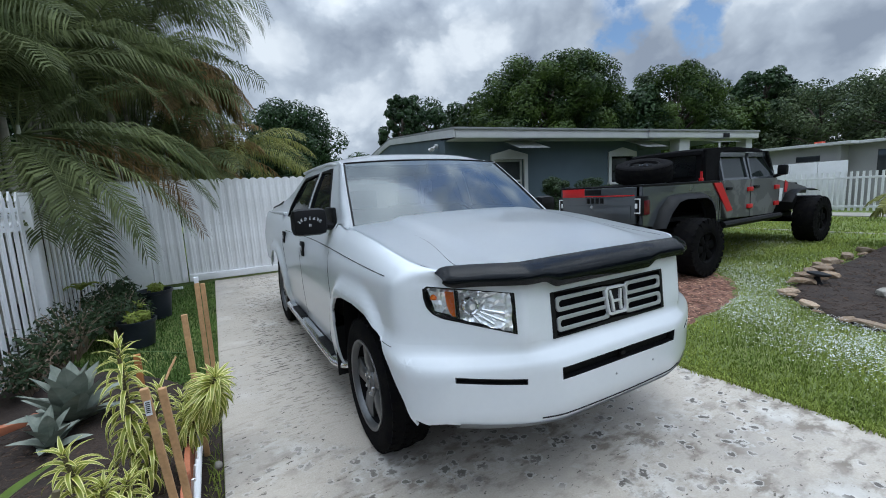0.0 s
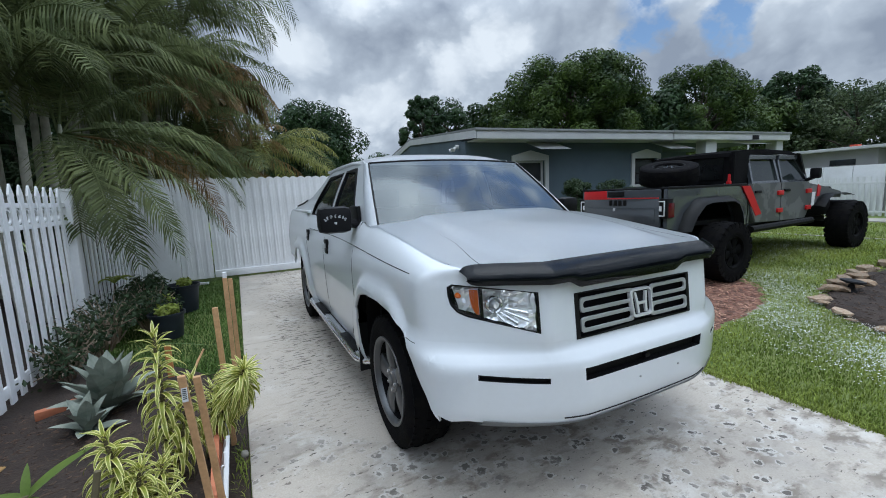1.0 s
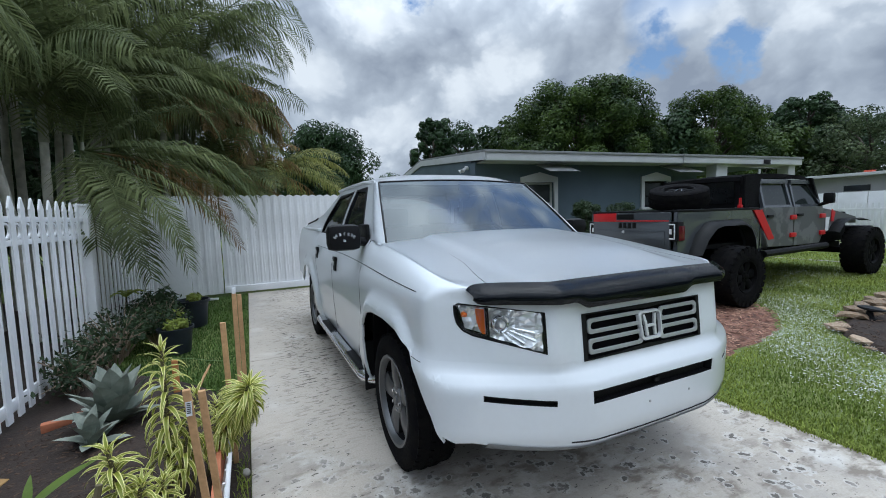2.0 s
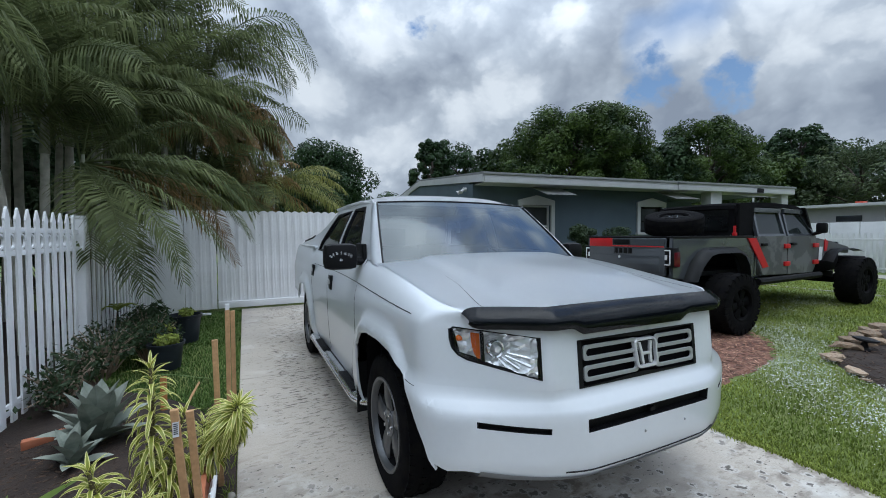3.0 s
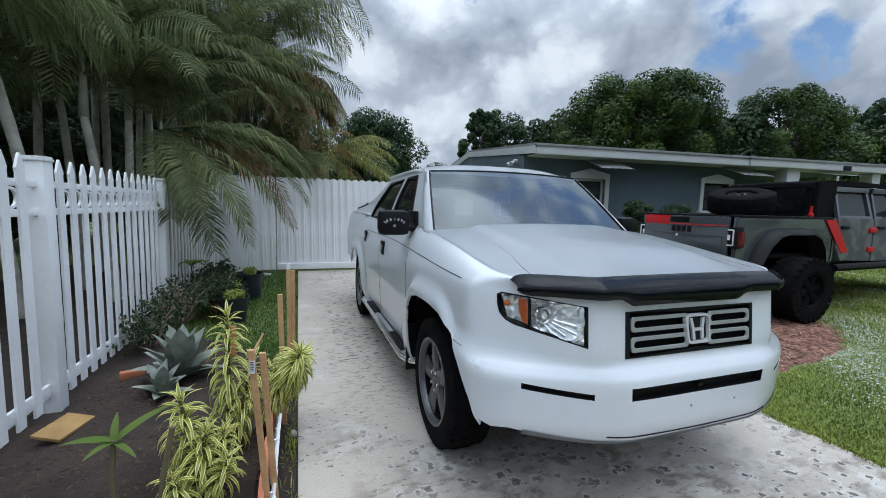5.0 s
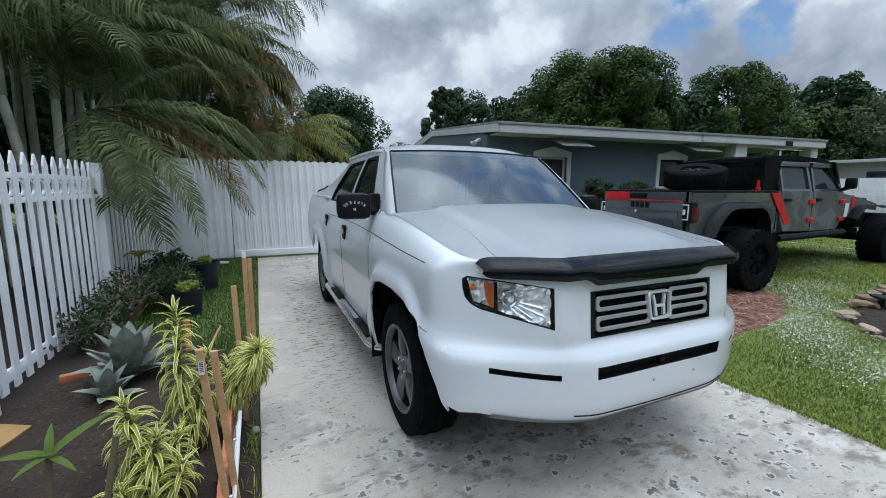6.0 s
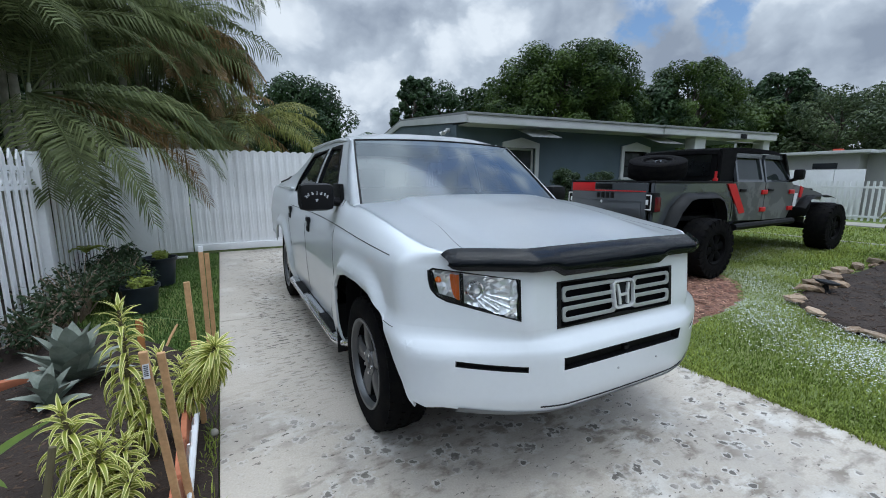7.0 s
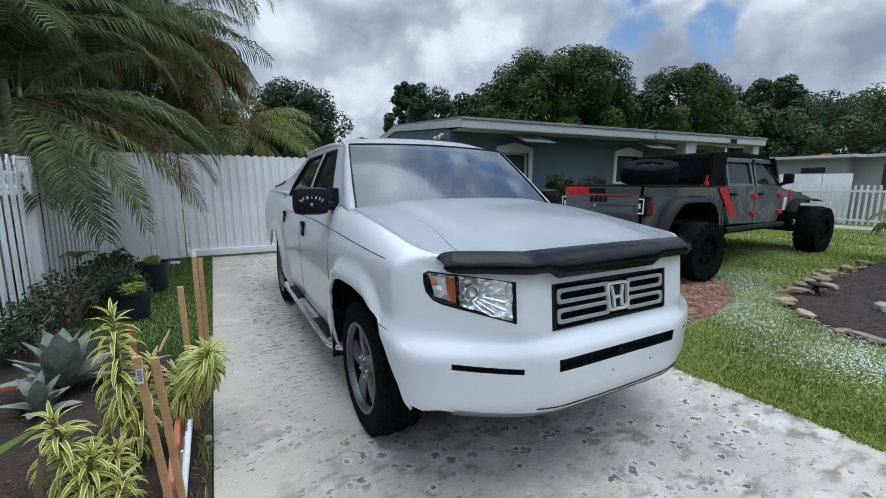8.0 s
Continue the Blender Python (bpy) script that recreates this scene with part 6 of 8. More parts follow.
for sd in (1, -1):
    bm = bmesh.new()
    rail = [ws(sd, 0.97)] + [Vector((sd * lerp(0.694, 0.704, f), lerp(0.95, 2.36, f), 1.712 + 0.040 * smooth01((lerp(0.95, 2.36, f) - 0.93) / 0.5) - 0.010 * smooth01((f - 0.6) / 0.4))) for f in [i / 16 for i in range(17)]]
    rod(bm, rail, [0.008] + [min(0.015, 0.010 + 0.002 * i) for i in range(17)], 8)
    part("roof_rail", bm, M_PAINT, truck, "white drip rail along the roof")
    bm = bmesh.new()
    rod(bm, [(sd * (cab_u(z) + 0.012), along(CL, z), z) for z in (1.385, 1.40, 1.43, 1.455)], 0.012, 6)
    part("buttress_trim", bm, M_BLACK, truck, "black trim on the sloping rear pillar")
# rear window, bed and tailgate
bm = bmesh.new()
sheet(bm, [[(s * lerp(0.80, 0.66, g), lerp(2.68, 2.36, g), lerp(1.30, 1.70, g)) for s in (-1, 0, 1)] for g in (0, 1)], 0.006)
part("rear_window", bm, M_TINT, truck)
bm = bmesh.new()
box(bm, (0, 3.45, 0.80), (1.62, 1.5, 0.06))
box(bm, (0, 2.72, 1.02), (1.70, 0.05, 0.58))
part("bed", bm, M_LINER, truck)
bm = bmesh.new()
box(bm, (0, YREAR, 0.97), (1.70, 0.06, 0.70), 0.015)
part("tailgate", bm, M_PAINT, truck)
bm = bmesh.new()
box(bm, (0, YREAR + 0.04, 0.55), (1.66, 0.16, 0.20), 0.04)
part("rear_bumper", bm, M_PAINT, truck)
for sd in (1, -1):
    bm = bmesh.new()
    box(bm, (sd * 0.88, YREAR + 0.01, 1.02), (0.09, 0.08, 0.40), 0.02)
    part("tail_light", bm, material("red_lens", (0.35, 0.02, 0.02), 0.15), truck)
    bm = bmesh.new()
    box(bm, (sd * 0.85, 3.45, 1.325), (0.10, 1.40, 0.03), 0.01)
    part("bed_rail_cap", bm, M_PAINT, truck)

# cabin
bm = bmesh.new()
sheet(bm, [[(s * 0.80, lerp(0.34, 0.92, g), 1.235 - 0.03 * g * g - 0.05 * (g > 0.85)) for s in (-1, -0.5, 0, 0.5, 1)] for g in (0, 0.3, 0.6, 0.85, 1)], 0.03)
box(bm, (0, 0.90, 1.05), (1.58, 0.10, 0.32), 0.03)
part("dashboard", bm, material("dash_plastic", (0.035, 0.034, 0.034), 0.75, vary=0.15), truck)
for u in (-0.38, 0.38):
    for ysx in (1.45, 2.15):
        st = new("seat")
        st.parent = truck
        bm = bmesh.new()
        box(bm, (u, ysx, 1.05), (0.50, 0.16, 0.62), 0.05, )
        box(bm, (u, ysx - 0.24, 0.78), (0.50, 0.50, 0.14), 0.05)
        part("cushion", bm, M_CABIN, st)
        bm = bmesh.new()
        box(bm, (u, ysx + 0.03, 1.44), (0.25, 0.09, 0.17), 0.035)
        part("headrest", bm, M_CABIN, st)
bm = bmesh.new()
lathe(bm, [(0.17, -0.012), (0.195, -0.012), (0.195, 0.012), (0.17, 0.012)], 28, Matrix.Translation((0.38, 1.02, 1.20)) @ pose(0, 0, 0, 65, 0, 0), close=True)
box(bm, (0.38, 1.02, 1.20), (0.32, 0.03, 0.05), 0.01)
part("steering_wheel", bm, M_BLACK, truck)
bm = bmesh.new()
box(bm, (0, 0.93, 1.60), (0.22, 0.03, 0.065), 0.012)
rod(bm, [(0, 0.93, 1.62), (0, 0.88, 1.70)], 0.012)
part("inner_mirror", bm, M_BLACK, truck)
bm = bmesh.new()
box(bm, (0.02, 0.905, 1.52), (0.035, 0.01, 0.09), 0.004)
rod(bm, [(0.02, 0.92, 1.60), (0.02, 0.905, 1.56)], 0.003, 5)
part("hanging_tag", bm, M_SATIN, truck, "grey tag hanging from the inner mirror")
bm = bmesh.new()
box(bm, (0, 1.6, 1.690), (1.34, 1.4, 0.02))
part("headliner", bm, M_CABIN, truck)
bm = bmesh.new()
box(bm, (0, 1.6, 0.62), (1.7, 2.2, 0.04))
for sd in (1, -1):
    box(bm, (sd * 0.86, 1.6, 0.95), (0.05, 2.1, 0.62))
part("cabin_floor", bm, M_CABIN, truck)

# ---- wheels ----


def wheel(parent, at, out, r, rim_r, width, spokes, name="wheel", style="five", mat_rim=None, lug=0, knob=0.006, turn=0.0):
    """A wheel lying on its side's outward direction (out = -1 or 1 along local x)."""
    w_ = new(name)
    w_.parent = parent
    w_.matrix_basis = Matrix.Translation(at) @ pose(0, 0, turn) @ pose(0, 0, 0, 0, 90 * out, 0) if not turn else Matrix.Translation(at) @ pose(0, 0, 0, 0, 0, turn) @ pose(0, 0, 0, 0, 90 * out, 0)
    bm = bmesh.new()
    hw = width / 2
    prof = [(rim_r - 0.005, hw - 0.014), (rim_r + 0.012, hw - 0.004), (rim_r + 0.05, hw + 0.003), (r - 0.045, hw), (r - 0.018, hw - 0.012), (r - 0.004, hw - 0.035),
            (r, hw * 0.4), (r, -hw * 0.4), (r - 0.004, -hw + 0.035), (r - 0.018, -hw + 0.012), (r - 0.045, -hw), (rim_r + 0.05, -hw), (rim_r - 0.005, -hw + 0.014)]
    lathe(bm, prof, 56)
    bmesh.ops.recalc_face_normals(bm, faces=bm.faces)
    tyre = part("tyre", bm, M_RUBBER, w_)
    # tread blocks
    v, f = [], []
    n = 44 if lug == 0 else 26
    lanes = ((-0.72, 0.30), (-0.24, 0.20), (0.24, 0.20), (0.72, 0.30)) if lug == 0 else ((-0.78, 0.42), (-0.22, 0.34), (0.26, 0.34), (0.80, 0.42))
    for k in range(n):
        for li, (c, ww) in enumerate(lanes):
            a0 = 2 * math.pi * (k + 0.5 * (li % 2)) / n
            da = 2 * math.pi / n * 0.36
            z0, z1 = (c - ww / 2) * hw, (c + ww / 2) * hw
            drop = 0.012 if abs(c) > 0.5 else 0.0
            b = len(v)
            for rr in (r - 0.014 - drop, r + knob - drop * 0.7):
                for zz, sk in ((z0, -0.25), (z1, 0.25)):
                    for da_ in (-da, da):
                        v.append((rr * math.cos(a0 + da_ + sk * da), rr * math.sin(a0 + da_ + sk * da), zz))
            f += [(b + 4, b + 5, b + 7, b + 6), (b, b + 1, b + 5, b + 4), (b + 1, b + 3, b + 7, b + 5), (b + 3, b + 2, b + 6, b + 7), (b + 2, b, b + 4, b + 6)]
            if lug and abs(c) > 0.5:            # side biters
                sgn = 1 if c > 0 else -1
                b = len(v)
                for rr in (r - 0.075, r - 0.01):
                    for zz in (sgn * (hw - 0.012), sgn * (hw + 0.005)):
                        for da_ in (-da * 0.8, da * 0.8):
                            v.append((rr * math.cos(a0 + da_), rr * math.sin(a0 + da_), zz))
                f += [(b, b + 1, b + 3, b + 2), (b + 4, b + 5, b + 7, b + 6), (b, b + 1, b + 5, b + 4), (b + 2, b + 3, b + 7, b + 6), (b, b + 2, b + 6, b + 4), (b + 1, b + 3, b + 7, b + 5)]
    soup("tread", v, f, M_RUBBER, tyre, kind="stuff")
    rim = mat_rim or M_ALLOY
    bm = bmesh.new()
    lathe(bm, [(rim_r + 0.004, hw - 0.010), (rim_r + 0.002, hw - 0.002), (rim_r - 0.014, hw - 0.004), (rim_r - 0.026, hw - 0.02), (rim_r - 0.030, hw - 0.035)], 48)
    bmesh.ops.recalc_face_normals(bm, faces=bm.faces)
    part("rim", bm, rim, w_)
    bm = bmesh.new()
    lathe(bm, [(rim_r - 0.028, hw - 0.03), (rim_r - 0.04, hw - 0.11), (rim_r - 0.04, -hw + 0.02)], 40)
    part("barrel", bm, M_LINER, w_)
    zf = hw - 0.028
    for k in range(spokes):
        bm = bmesh.new()
        a = 2 * math.pi * k / spokes + 0.2
        q = []
        for rr, wd, zz in ((0.045, 0.046, zf - 0.012), (rim_r * 0.5, 0.054, zf), (rim_r - 0.018, 0.076, zf - 0.006)):
            q.append([(rr, -wd, zz - 0.012), (rr, -wd * 0.6, zz), (rr, wd * 0.6, zz), (rr, wd, zz - 0.012), (rr, wd * 0.8, zz - 0.045), (rr, -wd * 0.8, zz - 0.045)])
        vs = [[bm.verts.new(p) for p in row] for row in q]
        for r0, r1 in zip(vs, vs[1:]):
            for i in range(6):
                bm.faces.new((r0[i], r0[(i + 1) % 6], r1[(i + 1) % 6], r1[i]))
        bmesh.ops.recalc_face_normals(bm, faces=bm.faces)
        bmesh.ops.rotate(bm, cent=(0, 0, 0), matrix=Matrix.Rotation(a, 3, "Z"), verts=bm.verts)
        part("spoke", bm, rim, w_)
    bm = bmesh.new()
    lathe(bm, [(0.001, zf + 0.010), (0.030, zf + 0.009), (0.036, zf + 0.002), (0.075, zf - 0.004), (0.085, zf - 0.04)], 24)
    part("hub_cap", bm, rim, w_)
    for k in range(5):
        bm = bmesh.new()
        a = 2 * math.pi * (k + 0.5) / 5 + 0.2
        rod(bm, [(0.058 * math.cos(a), 0.058 * math.sin(a), zf - 0.02), (0.058 * math.cos(a), 0.058 * math.sin(a), zf + 0.006)], 0.010, 6)
        part("lug_nut", bm, rim if lug else M_CHROME, w_)
    bm = bmesh.new()
    lathe(bm, [(0.02, zf - 0.075), (0.155, zf - 0.075), (0.155, zf - 0.09)], 28)
    part("brake_disc", bm, M_BLACK, w_)
    return w_


for sd in (1, -1):
    for yw in ARCHES:
        wheel(truck, (sd * (0.948 - 0.1225), yw, 0.386), sd, 0.384, 0.256, 0.250, 5)

# ---------------- lifted grey off-road pickup on the lawn ----------------
# local x runs forward from the rear axle, local y to its left; the side towards the drive is y < 0
M_OFF = material("satin_grey_wrap", (0.056, 0.062, 0.071), 0.26, vary=0.15, scale=2.0, coat=0.9, fine=0.02)
M_CAMO = material("grey_camouflage_wrap", (0.075, 0.078, 0.080), 0.40, second=(0.135, 0.140, 0.142), scale=2.2, mix=(0.50, 0.53), coat=0.2, fine=0.02)
M_TAIL = material("dark_red_lens", (0.10, 0.008, 0.012), 0.15, vary=0.2, spec=0.5)
# darker copy of the grey wrap: the flares' shade put into colour
M_OFFSHADE = material("shaded_grey_wrap", (0.030, 0.031, 0.033), 0.5, vary=0.15, spec=0.3)
M_RED = material("red_vinyl", (0.52, 0.012, 0.016), 0.35, vary=0.1)
M_TOP = material("black_soft_top", (0.008, 0.008, 0.009), 0.9, vary=0.3, bump=0.3, bump_scale=200, spec=0.1)
M_VINYLWIN = material("soft_top_window", (0.010, 0.011, 0.012), 0.15, vary=0.3, scale=3, spec=0.4)
M_OFFGLASS = material("vehicle_glass", (0.022, 0.028, 0.028), 0.04, vary=0.3, scale=4, spec=0.45)
M_MATTE = material("matte_black_wheel", (0.003, 0.003, 0.0035), 0.7, spec=0.08)
JX, JY = 5.83, 2.18
jeep = thing("offroad_pickup", (JX, JY, 0), "lifted grey off-road pickup with red accents parked on the grass", "truck")
HB = 0.76


def slab(bm, poly, y0, y1, bevel=0.0):
    """An (x, z) outline drawn out across the vehicle from y0 to y1."""
    a = [bm.verts.new((x, y0, z)) for x, z in poly]
    b = [bm.verts.new((x, y1, z)) for x, z in poly]
    n = len(poly)
    f = [bm.faces.new(a), bm.faces.new(b[::-1])]
    for k in range(n):
        f.append(bm.faces.new((a[k], b[k], b[(k + 1) % n], a[(k + 1) % n])))
    bmesh.ops.recalc_face_normals(bm, faces=f)
    if bevel:
        bmesh.ops.bevel(bm, geom=[e for e in {e for q in f for e in q.edges}], offset=bevel, segments=2, affect="EDGES")
    return bm


BEDSIDE = [(-1.30, 0.86), (-0.98, 0.80), (-0.86, 0.98), (-0.68, 1.13), (-0.51, 1.17), (0.04, 1.17), (0.20, 1.10), (0.30, 0.94), (0.34, 0.78), (0.62, 0.78), (0.62, 1.40), (-1.30, 1.40)]
for sd in (-1, 1):
    bm = bmesh.new()
    slab(bm, BEDSIDE, sd * (HB - 0.06), sd * HB, 0.010)
    part("bed_side", bm, M_OFF, jeep)
    bm = bmesh.new()                            # raised flare over the rear wheel
    outer = [(x - 0.27, z) for x, z in ((-0.80, 0.80), (-0.66, 1.06), (-0.44, 1.23), (-0.26, 1.26), (0.32, 1.26), (0.50, 1.19), (0.62, 1.02), (0.66, 0.82))]
    innr = [(x - 0.27, z) for x, z in ((-0.71, 0.80), (-0.58, 1.00), (-0.40, 1.15), (-0.24, 1.18), (0.28, 1.18), (0.42, 1.12), (0.52, 0.98), (0.56, 0.82))]
    rows = [[(x, sd * (HB - 0.01), z) for x, z in outer], [(x, sd * (HB + 0.05), z) for x, z in outer], [(lerp(a[0], b[0], 0.6), sd * (HB + 0.13), lerp(a[1], b[1], 0.6)) for a, b in zip(outer, innr)],
            [(x, sd * (HB + 0.15), z) for x, z in innr], [(x, sd * (HB + 0.02), z - 0.01) for x, z in innr]]
    sheet(bm, rows, 0.008)
    bmesh.ops.recalc_face_normals(bm, faces=bm.faces)
    part("rear_flare", bm, M_OFFSHADE, jeep)
    bm = bmesh.new()
    box(bm, (-0.34, sd * (HB - 0.05), 1.412), (1.90, 0.10, 0.035), 0.008)
    part("bed_rail", bm, M_BLACK, jeep)
    # tail lamp
    tl = new("tail_light")
    tl.parent = jeep
    tl["label"] = "tail lamp with a white ring and red side"
    bm = bmesh.new()
    box(bm, (-1.270, sd * (HB - 0.075), 1.135), (0.14, 0.20, 0.27), 0.012)
    part("housing", bm, M_BLACK, tl)
    bm = bmesh.new()
    for q in (-1, 1):
        box(bm, (-1.343, sd * (HB - 0.075) + q * 0.065, 1.135), (0.012, 0.016, 0.21), 0.004)
        box(bm, (-1.343, sd * (HB - 0.075), 1.135 + q * 0.098), (0.012, 0.13, 0.016), 0.004)
    box(bm, (-1.343, sd * (HB - 0.075), 1.135), (0.010, 0.05, 0.07), 0.004)
    part("light_ring", bm, M_PRINT, tl, "white light ring")
    bm = bmesh.new()
    box(bm, (-1.240, sd * (HB + 0.012), 1.11), (0.13, 0.030, 0.20), 0.010)
    part("side_lens", bm, M_TAIL, tl, "red side lens")
bm = bmesh.new()
box(bm, (-0.34, 0, 0.88), (1.86, 1.40, 0.06))
box(bm, (0.58, 0, 1.10), (0.05, 1.46, 0.56))
part("bed_floor", bm, M_BLACK, jeep)
bm = bmesh.new()
box(bm, (-0.34, 0, 1.405), (1.84, 1.34, 0.03), 0.01)
part("bed_cover", bm, M_TOP, jeep, "black roll-up bed cover")
tg = new("tailgate")
tg.parent = jeep
tg["label"] = "grey tailgate with a red top band"
bm = bmesh.new()
box(bm, (-1.325, 0, 1.14), (0.05, 1.36, 0.52), 0.012)
box(bm, (-1.345, 0, 1.035), (0.03, 1.22, 0.22), 0.010)
part("panel", bm, M_OFF, tg)
bm = bmesh.new()
box(bm, (-1.351, 0.44, 1.335), (0.006, 0.46, 0.13), 0.002)
box(bm, (-1.351, 0.0, 1.282), (0.005, 1.34, 0.016), 0.002)
part("red_band", bm, M_RED, tg, "red vinyl band")
bm = bmesh.new()
box(bm, (-1.351, 0.04, 1.345), (0.012, 0.30, 0.075), 0.004)
part("handle", bm, M_BLACK, tg)
bm = bmesh.new()
for k in range(4):
    box(bm, (-1.352, 0.135 - 0.085 * k, 1.215), (0.008, 0.062, 0.085), 0.004)
part("lettering_bars", bm, M_BLACK, tg, "four dark plain bars where lettering stands")
bm = bmesh.new()
rod(bm, [(-1.350, 0.06, 1.12), (-1.370, 0.06, 1.12)], 0.022, 12)
part("camera_knob", bm, M_CHROME, tg)
bm = bmesh.new()
box(bm, (-1.340, 0, 0.76), (0.20, 1.62, 0.17), 0.02)
part("rear_bumper", bm, M_BLACK, jeep)

# cab tub, doors, hood
bm = bmesh.new()
box(bm, (1.62, 0, 1.06), (2.0, 2 * HB - 0.16, 0.66), 0.02)
box(bm, (0.64, 0, 1.10), (0.06, 2 * HB, 0.58), 0.01)
part("cab_tub", bm, M_OFF, jeep)
for sd in (-1, 1):
    bm = bmesh.new()
    slab(bm, [(0.63, 0.80), (0.70, 0.80), (0.70, 1.42), (0.63, 1.42)], sd * (HB - 0.05), sd * HB, 0.006)
    part("rear_quarter", bm, M_OFF, jeep)
    bm = bmesh.new()                            # slanted red stripe beside the rear door
    slab(bm, [(0.44, 1.390), (0.66, 1.390), (1.02, 0.93), (0.86, 0.91)], sd * (HB + 0.004), sd * (HB + 0.018))
    part("red_stripe", bm, M_RED, jeep, "slanted red vinyl stripe", smooth=False)
    for nm, x0, x1, poly in (("rear_door", 0.72, 1.585, [(0.86, 0.80), (1.585, 0.78), (1.585, 1.42), (0.72, 1.42), (0.72, 1.02)]),
                             ("front_door", 1.60, 2.53, [(1.60, 0.78), (2.44, 0.78), (2.53, 0.90), (2.53, 1.42), (1.60, 1.42)])):
        d = new(nm)
        d.parent = jeep
        bm = bmesh.new()
        slab(bm, poly, sd * (HB - 0.07), sd * (HB + 0.012), 0.010)
        part("panel", bm, M_CAMO, d)
        bm = bmesh.new()                        # window frame
        xt = x1 - 0.06 if nm == "rear_door" else x1 - 0.30
        quad = [(x0 + 0.02, 1.42), (x1 - 0.01, 1.42), (xt + 0.04, 1.87), (x0 + 0.05, 1.87)]
        inn = [(x0 + 0.07, 1.455), (x1 - 0.07, 1.455), (xt - 0.02, 1.825), (x0 + 0.10, 1.825)]
        ins = lambda z: sd * (HB - 0.02 - 0.11 * (z - 1.42) / 0.45)
        rows = []
        for dy in (0.018, -0.03):
            rows.append(([(x, ins(z) + sd * dy, z) for x, z in quad], [(x, ins(z) + sd * dy, z) for x, z in inn]))
        vs = [[[bm.verts.new(p) for p in lp] for lp in pr] for pr in rows]
        for k in range(4):
            k2 = (k + 1) % 4
            bm.faces.new((vs[0][0][k], vs[0][0][k2], vs[0][1][k2], vs[0][1][k]))
            bm.faces.new((vs[1][0][k], vs[1][1][k], vs[1][1][k2], vs[1][0][k2]))
            bm.faces.new((vs[0][0][k], vs[1][0][k], vs[1][0][k2], vs[0][0][k2]))
            bm.faces.new((vs[0][1][k], vs[0][1][k2], vs[1][1][k2], vs[1][1][k]))
        bmesh.ops.recalc_face_normals(bm, faces=bm.faces)
        part("window_frame", bm, M_OFF, d, smooth=False)
        bm = bmesh.new()
        bm.faces.new([bm.verts.new((x, ins(z) - sd * 0.008, z)) for x, z in inn])
        part("pane", bm, M_OFFGLASS, d, smooth=False)
        bm = bmesh.new()                        # rain visor over the window
        slab(bm, [(x0 + 0.04, 1.80), (xt + 0.03, 1.80), (xt + 0.02, 1.87), (x0 + 0.06, 1.87)], ins(1.84) + sd * 0.016, ins(1.84) + sd * 0.05)
        part("rain_visor", bm, M_OFF, d)
        bm = bmesh.new()
        box(bm, (x0 + 0.16, sd * (HB + 0.024), 1.285), (0.17, 0.03, 0.045), 0.010)
        part("handle", bm, M_BLACK, d)
        for z in (1.25, 0.96):
            bm = bmesh.new()
            box(bm, (x1 - 0.03, sd * (HB + 0.022), z), (0.17, 0.035, 0.075), 0.012)
            part("hinge", bm, M_RED, d, "red door hinge")
    bm = bmesh.new()                            # rocker guard
    rod(bm, [(0.70, sd * (HB + 0.03), 0.70), (2.62, sd * (HB + 0.03), 0.73)], 0.055, 8)
    part("rock_rail", bm, M_BLACK, jeep)
    bm = bmesh.new()                            # cowl side and front wing
    slab(bm, [(2.55, 0.88), (2.95, 1.02), (3.10, 1.12), (3.85, 1.08), (3.85, 1.20), (3.2, 1.31), (2.55, 1.39)], sd * (HB - 0.10), sd * (HB - 0.02), 0.01)
    part("front_wing", bm, M_CAMO, jeep)
    bm = bmesh.new()                            # slim front fender standing off over the tyre
    rows = []
    for x, z in ((2.80, 0.96), (2.96, 1.11), (3.16, 1.175), (3.75, 1.175), (4.02, 1.12)):
        rows.append([(x, sd * (HB - 0.03), z), (x, sd * (HB + 0.08), z + 0.005), (x, sd * (HB + 0.15), z - 0.015)])
    sheet(bm, rows, 0.025)
    bmesh.ops.recalc_face_normals(bm, faces=bm.faces)
    part("front_fender", bm, M_BLACK, jeep)
    bm = bmesh.new()
    slab(bm, [(2.70, 1.22), (2.82, 1.22), (2.78, 0.98), (2.68, 0.98)], sd * (HB - 0.015), sd * (HB - 0.006))
    part("wing_accent", bm, M_PRINT, jeep, "white wing accent", smooth=False)
    bm = bmesh.new()
    slab(bm, [(2.90, 1.36), (3.02, 1.30), (2.96, 1.14), (2.88, 1.14)], sd * (HB - 0.015), sd * (HB - 0.005))
    part("wing_vent", bm, M_RED, jeep, "red wing vent", smooth=False)
    mr = new("door_mirror")
    mr.parent = jeep
    bm = bmesh.new()
    box(bm, (2.40, sd * (HB + 0.14), 1.55), (0.10, 0.15, 0.185), 0.04)
    part("housing", bm, M_BLACK, mr)
    bm = bmesh.new()
    rod(bm, [(2.42, sd * HB, 1.44), (2.41, sd * (HB + 0.12), 1.48)], 0.03, 8)
    part("arm", bm, M_BLACK, mr)
bm = bmesh.new()
rows = []
for x, hw, z in ((2.50, 0.70, 1.405), (2.75, 0.68, 1.42), (3.3, 0.62, 1.365), (3.72, 0.57, 1.295), (3.86, 0.55, 1.235), (3.90, 0.55, 1.0)):
    rows.append([(x, hw * s, z + 0.045 * (1 - abs(s) ** 2.5) - (0.05 if abs(s) > 0.9 else 0)) for s in (-1, -0.92, -0.6, -0.3, 0, 0.3, 0.6, 0.92, 1)])
sheet(bm, rows, 0.02)
